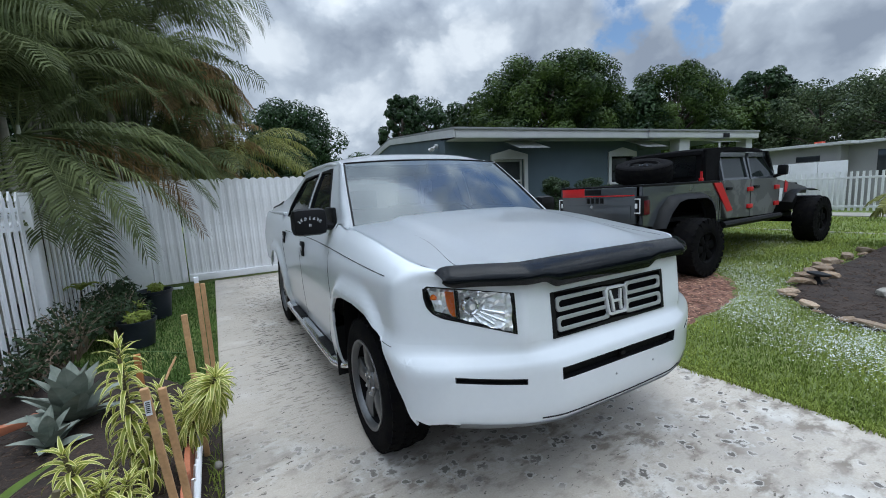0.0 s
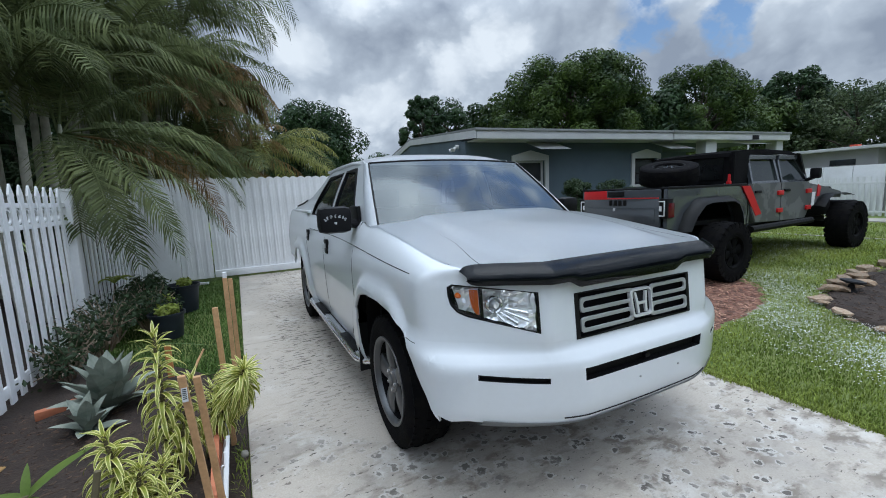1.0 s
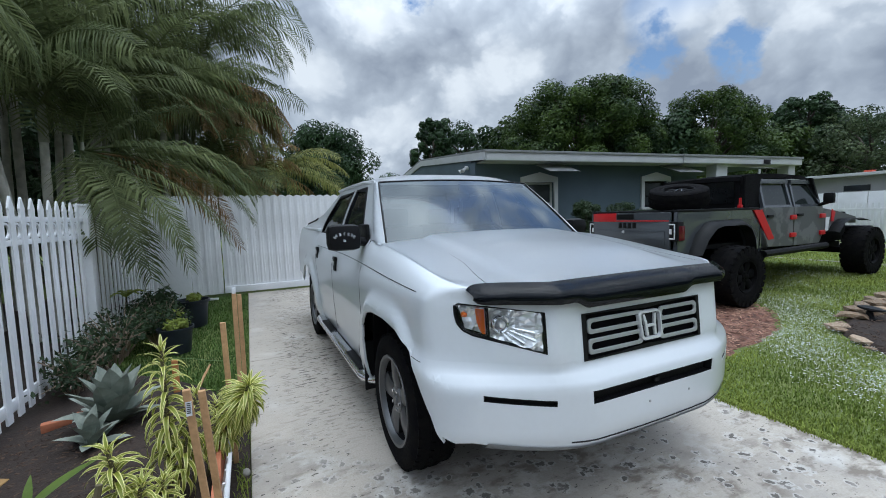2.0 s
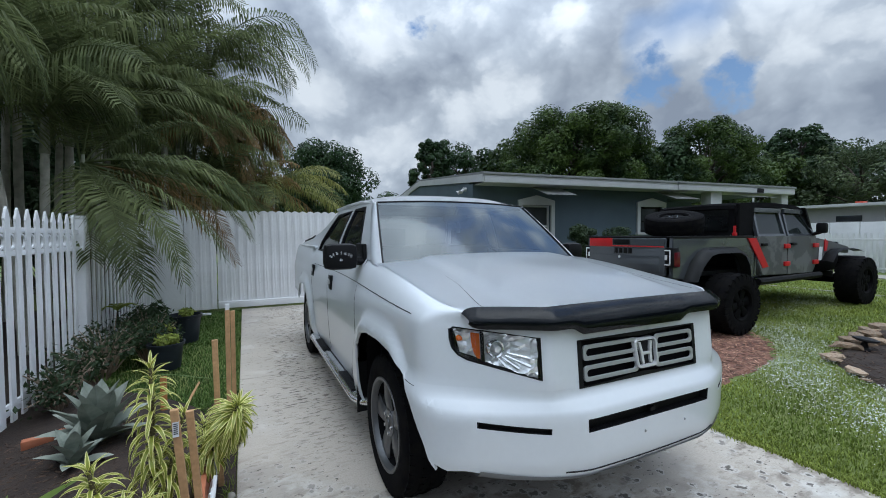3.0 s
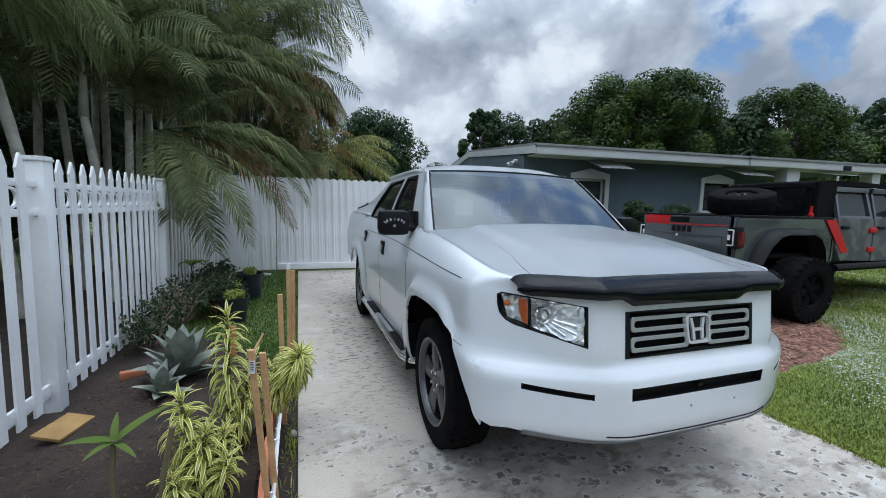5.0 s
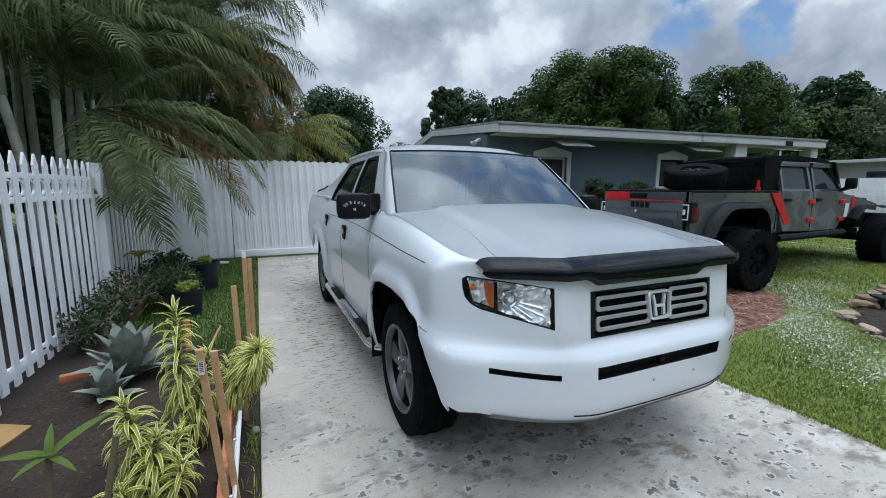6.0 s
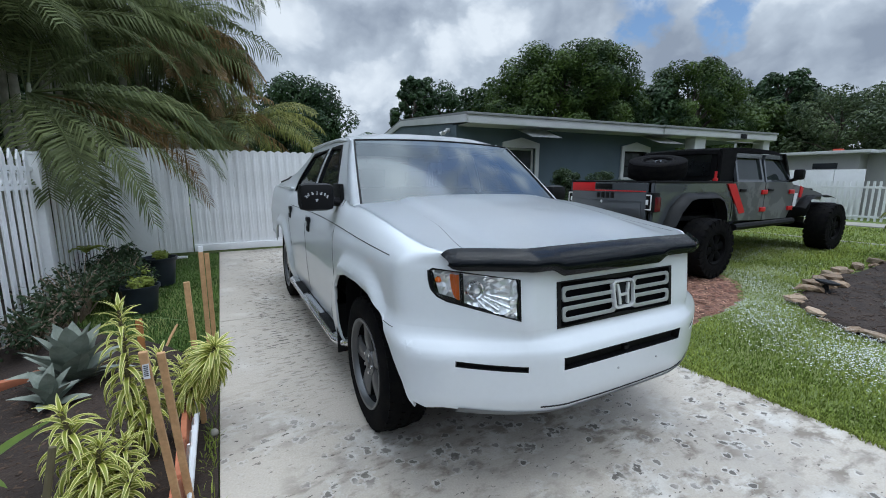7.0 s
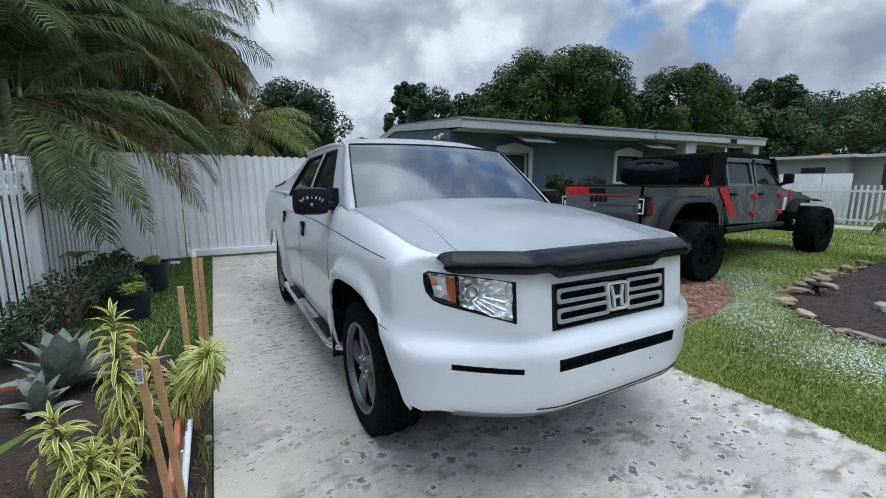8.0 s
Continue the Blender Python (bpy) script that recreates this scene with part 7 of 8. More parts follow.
bmesh.ops.recalc_face_normals(bm, faces=bm.faces)
part("hood", bm, M_OFF, jeep)
bm = bmesh.new()
box(bm, (3.3, 0, 1.02), (1.35, 1.10, 0.55), 0.03)
part("engine_bay", bm, M_LINER, jeep)
bm = bmesh.new()
box(bm, (4.16, 0, 0.92), (0.22, 1.70, 0.20), 0.03)
part("front_bumper", bm, M_BLACK, jeep)
for sd in (-1, 1):
    bm = bmesh.new()                            # screen pillar
    slab(bm, [(2.50, 1.40), (2.58, 1.40), (2.27, 1.90), (2.20, 1.90)], sd * (HB - 0.10), sd * (HB - 0.03), 0.01)
    part("screen_pillar", bm, M_BLACK, jeep)
bm = bmesh.new()
slab(bm, [(2.54, 1.41), (2.56, 1.41), (2.25, 1.88), (2.23, 1.88)], -HB + 0.10, HB - 0.10)
o = part("windscreen", bm, M_LENS, jeep, smooth=False)
# soft top
bm = bmesh.new()
rows = []
for x, z, hw in ((2.30, 1.90, 0.655), (2.05, 1.945, 0.665), (1.3, 1.965, 0.67), (0.8, 1.955, 0.67), (0.45, 1.93, 0.66), (0.36, 1.90, 0.65), (0.33, 1.84, 0.645)):
    rows.append([(x, hw * s, z + 0.02 * (1 - s * s) - (0.075 if abs(s) > 0.99 else 0.0)) for s in (-1.02, -0.97, -0.85, -0.4, 0, 0.4, 0.85, 0.97, 1.02)])
sheet(bm, rows, 0.03)
bmesh.ops.recalc_face_normals(bm, faces=bm.faces)
part("soft_top", bm, M_TOP, jeep, "black fabric soft top")
for sd in (-1, 1):
    bm = bmesh.new()                            # fabric round the rear quarter
    slab(bm, [(0.37, 1.42), (0.78, 1.42), (0.80, 1.93), (0.37, 1.92)], sd * 0.62, sd * 0.68, 0.01)
    part("quarter_fabric", bm, M_TOP, jeep)
bm = bmesh.new()
slab(bm, [(0.36, 1.44), (0.40, 1.44), (0.40, 1.90), (0.36, 1.90)], -0.62, 0.62)
part("rear_fabric", bm, M_TOP, jeep)
bm = bmesh.new()
box(bm, (0.352, 0, 1.67), (0.008, 1.08, 0.34), 0.003)
part("rear_window", bm, M_VINYLWIN, jeep, "dark plastic rear window")
bm = bmesh.new()
rod(bm, [(0.42, -0.60, 1.42), (0.42, -0.58, 1.86), (0.42, 0.58, 1.86), (0.42, 0.60, 1.42)], 0.03, 8)
part("roll_bar", bm, M_BLACK, jeep)
for q in (-0.3, 0.3):
    bm = bmesh.new()
    box(bm, (1.3, q, 1.50), (0.14, 0.46, 0.60), 0.05)
    box(bm, (1.32, q, 1.84), (0.10, 0.24, 0.14), 0.03)
    part("seat", bm, M_LINER, jeep)
bm = bmesh.new()                                # red jack mount on the bed rail
rod(bm, [(0.26, -HB + 0.08, 1.42), (0.26, -HB + 0.08, 1.58)], [0.022, 0.018], 8)
box(bm, (0.26, -HB + 0.08, 1.45), (0.06, 0.05, 0.05), 0.01)
part("bed_anchor", bm, M_RED, jeep, "red bed-rail anchor")
for sd in (-1, 1):
    for x, gz in ((-0.27, 0.035), (3.60, 0.160)):
        w_ = wheel(jeep, (x, sd * (1.10 - 0.165), gz + 0.432), 1, 0.430, 0.235, 0.33, 6, mat_rim=M_MATTE, lug=1, knob=0.006)
        w_.matrix_basis = Matrix.Translation((x, sd * (1.10 - 0.165), gz + 0.432)) @ pose(0, 0, 0, 90 if sd < 0 else -90, 0, 0)
bm = bmesh.new()
for x, z in ((-0.27, 0.46), (3.60, 0.58)):
    rod(bm, [(x, -0.85, z), (x, 0.85, z)], 0.06, 10)
box(bm, (1.75, 0, 0.66), (4.6, 0.9, 0.12), 0.02)
part("chassis", bm, M_LINER, jeep)
spare = thing("spare_tyre", (5.33, 1.97, 1.62), "large off-road spare tyre lying tilted on the bed", "tyre")
wheel(spare, (0, 0, 0), 1, 0.410, 0.225, 0.27, 6, mat_rim=M_MATTE, knob=0.004)
for ch in spare.children:
    ch.matrix_basis = pose(0, 0, 0, 8, -12, 0)

# ---------------- planting bed along the picket fence ----------------
BED = [(-2.25, -4.0), (-0.90, -4.0), (-0.90, 1.35), (-1.30, 2.0), (-1.60, 2.6), (-2.25, 3.0)]


def bed_z(x, y):
    return 0.035 + 0.025 * noise.noise((x * 3, y * 3, 2)) + 0.05 * smooth01((x + 0.95) / -0.5) * smooth01((2.4 - y) / 1.5) * smooth01((x + 2.25) / 0.4) - 0.03 * smooth01((-1.85 - x) / 0.4)


bm = bmesh.new()
rows = []
for j in range(91):
    y = -4.0 + 7.0 * j / 90
    xr = -0.90 if y < 1.35 else lerp(-0.90, -2.0, smooth01((y - 1.35) / 1.7))
    rows.append([(lerp(-2.50, xr, i / 26), y, (bed_z(lerp(-2.50, xr, i / 26), y) if 0 < i < 26 and j < 90 else -0.05)) for i in range(27)])
sheet(bm, rows)
bmesh.ops.recalc_face_normals(bm, faces=bm.faces)
tagged(part("planting_bed", bm, M_SOIL), "dark loose soil of the planting bed", "soil", kind="structure")


def chips(name, n, region, mat, label, seed, size=0.018, zf=lambda x, y: 0.0):
    """Loose bark chips strewn over a patch."""
    rng = np.random.default_rng(seed)
    v, f = [], []
    while len(f) < n * 5:
        x, y = region(rng)
        z = zf(x, y)
        a, t = rng.uniform(0, math.pi), rng.uniform(-0.5, 0.5)
        l, w_, h = size * rng.uniform(0.6, 1.8), size * rng.uniform(0.2, 0.5), size * 0.25
        c, s = math.cos(a), math.sin(a)
        b = len(v)
        for dx, dy, dz in ((-l, -w_, 0), (l, -w_, 0), (l, w_, 0), (-l, w_, 0), (-l * 0.9, -w_ * 0.7, h), (l * 0.9, -w_ * 0.7, h), (l * 0.9, w_ * 0.7, h), (-l * 0.9, w_ * 0.7, h)):
            v.append((x + dx * c - dy * s, y + dx * s + dy * c, z + dz + dx * t * 0.5))
        f += [(b + 4, b + 5, b + 6, b + 7), (b, b + 1, b + 5, b + 4), (b + 1, b + 2, b + 6, b + 5), (b + 2, b + 3, b + 7, b + 6), (b + 3, b, b + 4, b + 7)]
    return tagged(soup(name, v, f, mat), label, "mulch", kind="stuff")


chips("bark_chips", 2600, lambda r: (r.uniform(-2.25, -0.93), r.uniform(-1.6, 1.7)), M_CHIP, "scattered dark bark chips on the soil", 61, 0.014, lambda x, y: bed_z(x, y) - 0.002)

# stakes
STAKES = ((-0.927, -0.53, 0.85, 0.025, (0.06, -0.10)), (-0.895, -0.40, 0.79, 0.026, (0.05, -0.06)), (-0.858, 0.46, 0.862, 0.030, (0.02, 0.0)),
          (-0.835, 1.72, 0.83, 0.036, (0.0, 0.0)), (-0.80, 1.90, 0.79, 0.036, (0.0, 0.0)))
for k, (x, y, h, wd, ln) in enumerate(STAKES):
    st = thing("wooden_stake", (x + ln[0], y + ln[1] * -1, 0), "fresh pine garden stake" + (" with a small white price label" if k == 0 else " driven into the bed"), "stake", "garden stakes")
    bm = bmesh.new()
    box(bm, (0, 0, h / 2 - 0.05), (wd, wd * 0.85, h + 0.1), 0.003)
    for v in bm.verts:
        f = max(0, v.co.z) / h
        v.co.x -= ln[0] * f
        v.co.y += ln[1] * f
    part("shaft", bm, M_WOOD, st, smooth=False)
    if k == 0:
        bm = bmesh.new()
        box(bm, (-ln[0] * 0.93, ln[1] * 0.93 - wd * 0.44 - 0.001, h - 0.062), (wd * 0.75, 0.002, 0.07))
        lab = part("price_label", bm, M_PRINT, st, "white paper label", smooth=False)
        bm = bmesh.new()
        for q in range(6):
            box(bm, (-ln[0] * 0.93, ln[1] * 0.93 - wd * 0.44 - 0.0028, h - 0.085 + 0.007 * q), (wd * 0.5, 0.001, 0.003))
        part("print_bars", bm, M_BLACK, lab, smooth=False)
    if k == 3:
        bm = bmesh.new()
        box(bm, (0, 0, h + 0.025), (wd * 0.9, wd * 0.8, 0.05), 0.003)
        part("painted_tip", bm, M_PRINT, st, "white painted tip", smooth=False)

# little white lattice edging and terracotta tiles
edge = thing("lattice_edging", (-0.87, 0, 0), "low white plastic lattice edging leaning along the bed", "edging")
for k in range(10):
    for dr in (-1, 1):
        bm = bmesh.new()
        y = -0.75 + 0.17 * k
        rod(bm, [(0.012 * dr - 0.02, y - 0.10 * dr, -0.01), (0.006 * dr + 0.012, y + 0.08 * dr, 0.22 + 0.03 * math.sin(5.0 * k))], 0.0085, 4, flat=0.5)
        part("slat", bm, M_VINYL, edge)
bm = bmesh.new()
rod(bm, [(0.0, -0.9, 0.05), (0.0, 0.95, 0.05)], 0.010, 6)
part("rail", bm, M_VINYL, edge)
for k in range(6):
    t = thing("terracotta_tile", (-0.905, -0.70 + 0.30 * k, 0.02), "upright terracotta edging tile at the bed's border", "edging", "terracotta tiles")
    bm = bmesh.new()
    pts = [(0.14 * math.cos(a), 0.20 * (0.55 + 0.45 * math.sin(a))) for a in [math.pi * i / 8 for i in range(9)]]
    fr = [bm.verts.new((0.012, y, z)) for y, z in [(0.14, -0.04)] + pts + [(-0.14, -0.04)]]
    bk = [bm.verts.new((-0.012, v.co.y, v.co.z)) for v in fr]
    bm.faces.new(fr)
    bm.faces.new(bk[::-1])
    for i in range(len(fr)):
        bm.faces.new((fr[i], bk[i], bk[(i + 1) % len(fr)], fr[(i + 1) % len(fr)]))
    bmesh.ops.recalc_face_normals(bm, faces=bm.faces)
    part("tile", bm, M_TERRA, t, smooth=False)
for at, sz, tn in (((-1.98, 1.45, 0.07), (0.16, 0.06, 0.06), 15), ((-1.85, 1.52, 0.07), (0.12, 0.05, 0.05), -20)):
    bm = bmesh.new()
    box(bm, (0, 0, 0), sz, 0.006)
    o = tagged(part("brick_fragment", bm, M_TERRA), "broken terracotta brick lying on the soil", "brick")
    o.matrix_basis = pose(*at, 0, 0, tn)
bm = bmesh.new()
box(bm, (0, 0, 0), (0.17, 0.24, 0.02), 0.004)
o = tagged(part("board_offcut", bm, material("yellow_board", (0.36, 0.22, 0.08), 0.7, vary=0.25)), "flat yellowish board offcut lying on the soil", "board")
o.matrix_basis = pose(-2.07, 0.66, 0.075, 4, 6, -20)

# odds and ends in the bed and on the grass strip
bm = bmesh.new()
box(bm, (0, 0, 0.14), (0.045, 0.035, 0.34), 0.004)
o = tagged(part("short_stake", bm, material("orange_stained_wood", (0.45, 0.19, 0.06), 0.7, vary=0.3, scale=9, bump=0.2), smooth=False), "short orange-stained stake behind the striped plant", "stake")
o.location = (-1.31, 1.77, 0)
bm = bmesh.new()
rod(bm, [(-1.17, 1.86, -0.01), (-1.13, 1.94, 0.07), (-1.08, 2.02, 0.15)], [0.010, 0.011, 0.009], 7)
tagged(part("broken_stick", bm, M_WOOD), "broken piece of stake leaning in the grass", "stick")
bm = bmesh.new()
rod(bm, [(lerp(-1.52, -0.84, f), lerp(2.82, 2.38, f), 0.035 + 0.010 * math.sin(7 * f)) for f in [i / 12 for i in range(13)]], 0.0035, 5)
tagged(part("garden_string", bm, material("green_string", (0.16, 0.24, 0.09), 0.7)), "thin green string stretched over the grass strip", "string")
bm = bmesh.new()
bmesh.ops.create_icosphere(bm, subdivisions=2, radius=0.024)
for v in bm.verts:
    v.co *= 1 + 0.2 * noise.noise(v.co * 30)
o = tagged(part("pebble", bm, M_PAVE), "small pale pebble beside the slab", "stone")
o.location = (-0.787, 0.30, 0.015)
bm = bmesh.new()
box(bm, (0, 0, 0.02), (0.16, 0.05, 0.04), 0.008)
o = tagged(part("vinyl_offcut", bm, M_VINYL), "short white vinyl offcut lying by the gate", "offcut")
o.matrix_basis = pose(-1.35, 6.55, -0.01, 0, 0, -12)

# ---- plants ----


def stripe_leaf_material():
    """Green leaves with cream margins, told by each leaf's own coordinates across its blade."""
    m = bpy.data.materials.new("variegated_leaf")
    m.use_nodes = True
    t = m.node_tree
    b = t.nodes["Principled BSDF"]
    b.inputs["Roughness"].default_value = 0.42
    at = t.nodes.new("ShaderNodeUVMap")
    sp = t.nodes.new("ShaderNodeSeparateXYZ")
    t.links.new(at.outputs[0], sp.inputs[0])
    su = t.nodes.new("ShaderNodeMath")
    su.operation = "SUBTRACT"
    su.inputs[1].default_value = 0.5
    t.links.new(sp.outputs["X"], su.inputs[0])
    ab = t.nodes.new("ShaderNodeMath")
    ab.operation = "ABSOLUTE"
    t.links.new(su.outputs[0], ab.inputs[0])
    nz = t.nodes.new("ShaderNodeTexNoise")
    nz.inputs["Scale"].default_value = 40.0
    ad = t.nodes.new("ShaderNodeMath")
    ad.operation = "MULTIPLY_ADD"
    ad.inputs[1].default_value = 0.12
    t.links.new(nz.outputs["Fac"], ad.inputs[0])
    t.links.new(ab.outputs[0], ad.inputs[2])
    mr = t.nodes.new("ShaderNodeMapRange")
    mr.inputs["From Min"].default_value, mr.inputs["From Max"].default_value = 0.34, 0.40
    t.links.new(ad.outputs[0], mr.inputs["Value"])
    gr = t.nodes.new("ShaderNodeNewGeometry")
    gm = t.nodes.new("ShaderNodeMix")
    gm.data_type = "RGBA"
    gm.inputs["A"].default_value, gm.inputs["B"].default_value = (0.17, 0.215, 0.028, 1), (0.46, 0.47, 0.05, 1)
    t.links.new(gr.outputs["Random Per Island"], gm.inputs["Factor"])
    mx = t.nodes.new("ShaderNodeMix")
    mx.data_type = "RGBA"
    mx.inputs["B"].default_value = (0.82, 0.78, 0.32, 1)
    t.links.new(mr.outputs[0], mx.inputs["Factor"])
    t.links.new(gm.outputs["Result"], mx.inputs["A"])
    t.links.new(mx.outputs["Result"], b.inputs["Base Color"])
    tr = t.nodes.new("ShaderNodeBsdfTranslucent")
    t.links.new(mx.outputs["Result"], tr.inputs["Color"])
    ms = t.nodes.new("ShaderNodeMixShader")
    ms.inputs[0].default_value = 0.3
    t.links.new(b.outputs[0], ms.inputs[1])
    t.links.new(tr.outputs[0], ms.inputs[2])
    t.links.new(ms.outputs[0], t.nodes["Material Output"].inputs["Surface"])
    return m


M_STRIPE = stripe_leaf_material()
M_AGAVE = material("blue_grey_agave", (0.245, 0.270, 0.225), 0.6, vary=0.25, scale=6, second=(0.15, 0.175, 0.145), bump=0.1)
M_STEM = material("green_brown_stem", (0.13, 0.11, 0.06), 0.8, vary=0.3)


def blade_mesh(name, length, width, droop, mat, fold=0.25, n=9, shape=None):
    """One strap leaf along +x that arches over and droops, with a centre fold."""
    bm = bmesh.new()
    uv = bm.loops.layers.uv.new("across")
    rows = []
    x = z = 0.0
    a = 0.0
    for i in range(n + 1):
        f = i / n
        w_ = width * (shape(f) if shape else math.sin(math.pi * min(1, 0.10 + 0.90 * f) ** 0.8) ** 0.8 if f < 1 else 0.02)
        rows.append([(x, -w_, z + fold * w_), (x, 0, z), (x, w_, z + fold * w_)])
        a -= droop / n
        x += math.cos(a) * length / n
        z += math.sin(a) * length / n
    vs = [[bm.verts.new(p) for p in r] for r in rows]
    for i in range(n):
        for k in range(2):
            f = bm.faces.new((vs[i][k], vs[i + 1][k], vs[i + 1][k + 1], vs[i][k + 1]))
            us = (0.5 * k, 0.5 * k, 0.5 * (k + 1), 0.5 * (k + 1))
            for lp, u in zip(f.loops, us):
                lp[uv].uv = (u, i / n)
    return mesh_of(bm, name, mat)


STRAPS = [blade_mesh("leaf", l, 0.0125, d, M_STRIPE) for l, d in ((0.17, 1.3), (0.19, 2.1), (0.19, 2.6), (0.13, 0.7))]


def dracaena(name, at, canes, label):
    """Striped song-of-India type plant: canes crowded with whorls of strap leaves."""
    t = thing(name, at, label, "plant", "striped plants")
    rng = np.random.default_rng(int(abs(at[0] * 1000) + abs(at[1] * 1000)))
    for base, tip, from_f, leaves, size in canes:
        base, tip = Vector(base), Vector(tip)
        mid = base.lerp(tip, 0.55) + Vector((rng.normal() * 0.015, rng.normal() * 0.015, 0))
        bm = bmesh.new()
        rod(bm, [base - Vector((0, 0, 0.03)), mid, tip], [0.013, 0.011, 0.007], 7)
        part("cane", bm, M_STEM, t)
        ax = (tip - mid).normalized()
        for k in range(leaves):
            f = from_f + (1 - from_f) * (k / leaves)
            p = base.lerp(mid, f / 0.55) if f < 0.55 else mid.lerp(tip, (f - 0.55) / 0.45)
            az = 2.399963 * k + rng.normal() * 0.15
            g = k / leaves
            el = lerp(28, 76, g ** 2.0) + rng.normal() * 5
            me = STRAPS[0 if g > 0.85 else (2 if g < 0.4 else 1)] if g < 0.95 else STRAPS[3]
            sc = size * lerp(1.0, 0.62, g ** 3) * (0.9 + 0.2 * rng.random())
            up = Vector((0, 0, 1)).rotation_difference(ax).to_matrix().to_4x4()
            piece("leaf", me, t, Matrix.Translation(p) @ up @ pose(0, 0, 0, 0, 0, math.degrees(az)) @ pose(0, 0, 0, rng.normal() * 8, -el, 0) @ Matrix.Scale(sc, 4))
    return t


L_D = "striped green-and-cream leafy plant growing in the bed"
dracaena("striped_plant", (-1.13, 0.20, 0.03), [((0, 0, 0), (0.01, 0.0, 0.80), 0.28, 96, 0.95), ((0.03, 0.05, 0), (0.14, 0.05, 0.52), 0.35, 46, 0.9), ((0, -0.04, 0), (0.10, -0.02, 0.34), 0.3, 40, 0.85)], "tall " + L_D)
dracaena("striped_plant", (-1.26, -0.16, 0.03), [((0, 0, 0), (-0.01, 0.0, 0.50), 0.25, 76, 0.92), ((0.02, -0.03, 0), (0.10, -0.03, 0.34), 0.2, 64, 0.88), ((0.05, 0.03, 0), (0.16, 0.06, 0.28), 0.2, 58, 0.82), ((-0.02, -0.05, 0), (-0.03, -0.14, 0.20), 0.2, 36, 0.75),
                                                  ((0.08, -0.02, 0), (0.20, -0.08, 0.22), 0.2, 40, 0.75)], "bushy " + L_D)
dracaena("striped_plant", (-0.93, 0.30, 0.03), [((-0.04, 0.16, 0), (0.19, -0.10, 0.53), 0.62, 120, 1.02), ((-0.06, 0.04, 0), (0.02, 0.02, 0.42), 0.4, 44, 0.9), ((0.0, 0.1, 0), (0.08, -0.06, 0.40), 0.5, 40, 0.85)], "leaning " + L_D)

AG = [blade_mesh("agave_leaf", l, 0.082, d, M_AGAVE, 0.45, 8, lambda f: (0.55 + 0.6 * math.sin(math.pi * f ** 0.75)) * (1 - f ** 8) if f < 1 else 0.01) for l, d in ((0.50, 0.15), (0.46, 0.45))]
for at, n_, sc in (((-1.60, 1.24, 0.05), 24, 0.78), ((-1.64, 0.92, 0.05), 12, 0.46)):
    ag = thing("agave", at, "blue-grey agave rosette with broad pointed leaves", "plant", "agaves")
    rng = np.random.default_rng(int(-at[0] * 100))
    for k in range(n_):
        g = k / n_
        piece("agave_leaf", AG[0 if g > 0.4 else 1], ag, pose(0, 0, 0.02 + 0.05 * g, 0, 0, 137.5 * k) @ pose(0, 0, 0, rng.normal() * 6, -lerp(25, 84, g), 0) @ Matrix.Scale(sc * lerp(0.95, 1.0, g), 4))

BROAD = blade_mesh("broad_leaf", 0.26, 0.030, 0.5, leaf_material("young_broad_leaf", (0.17, 0.24, 0.05), (0.10, 0.17, 0.035), 0.4, glow=0.35), 0.2)
cu = thing("leafy_cutting", (-1.50, -0.24, 0.03), "young cutting with long light-green leaves", "plant")
bm = bmesh.new()
rod(bm, [(0, 0, -0.05), (-0.02, 0.02, 0.18), (-0.01, 0.03, 0.36)], [0.016, 0.014, 0.010], 8)
part("stem", bm, M_STEM, cu)
for az, el, sc in ((35, 35, 1.0), (160, 10, 0.95), (95, 70, 0.5), (250, 20, 0.6), (330, -10, 0.5), (200, 40, 0.5)):
    piece("broad_leaf", BROAD, cu, pose(-0.01, 0.03, 0.35, 0, 0, az) @ pose(0, 0, 0, 0, -el, 0) @ Matrix.Scale(sc, 4))
bm = bmesh.new()
rod(bm, [(0, 0, -0.05), (0.02, 0.0, 0.2), (0.06, 0.02, 0.42)], [0.014, 0.013, 0.012], 8)
o = tagged(part("bare_stick", bm, M_STEM), "bare grey stick planted in the soil", "stick")
o.location = (-1.33, -0.30, 0.03)


def rose_bush(at, size, seed, label, leaves=2600):
    """A thin sprawling shrub: arching bare stems with sparse small leaves."""
    rng = np.random.default_rng(seed)
    t = thing("shrub", at, label, "shrub", "shrubs along the fence")
    verts, faces = [], []
    bm = bmesh.new()
    for k in range(64):
        az, r = rng.uniform(0, 2 * math.pi), rng.uniform(0.3, 1.0)
        tip = Vector((math.cos(az) * size[0] * r, math.sin(az) * size[1] * r, size[2] * rng.uniform(0.35, 1.0)))
        b = Vector((tip.x * 0.15, tip.y * 0.35, 0))
        mid = b.lerp(tip, 0.5) + Vector((0, 0, size[2] * 0.22))
        rod(bm, [b, mid, tip], [0.009, 0.007, 0.003], 5)
        for q in range(5):
            c = mid.lerp(tip, rng.random() * 1.1)
            leaf_cloud(rng, [(tuple(c), 0.09)], leaves // 560, 0.026, verts, faces, 0.5)
    part("stem_tangle", bm, material("dry_brown_twig", (0.30, 0.23, 0.17), 0.9, vary=0.3), t)
    soup("leaves", verts, faces, M_HEDGE, t, kind="stuff")
    return t


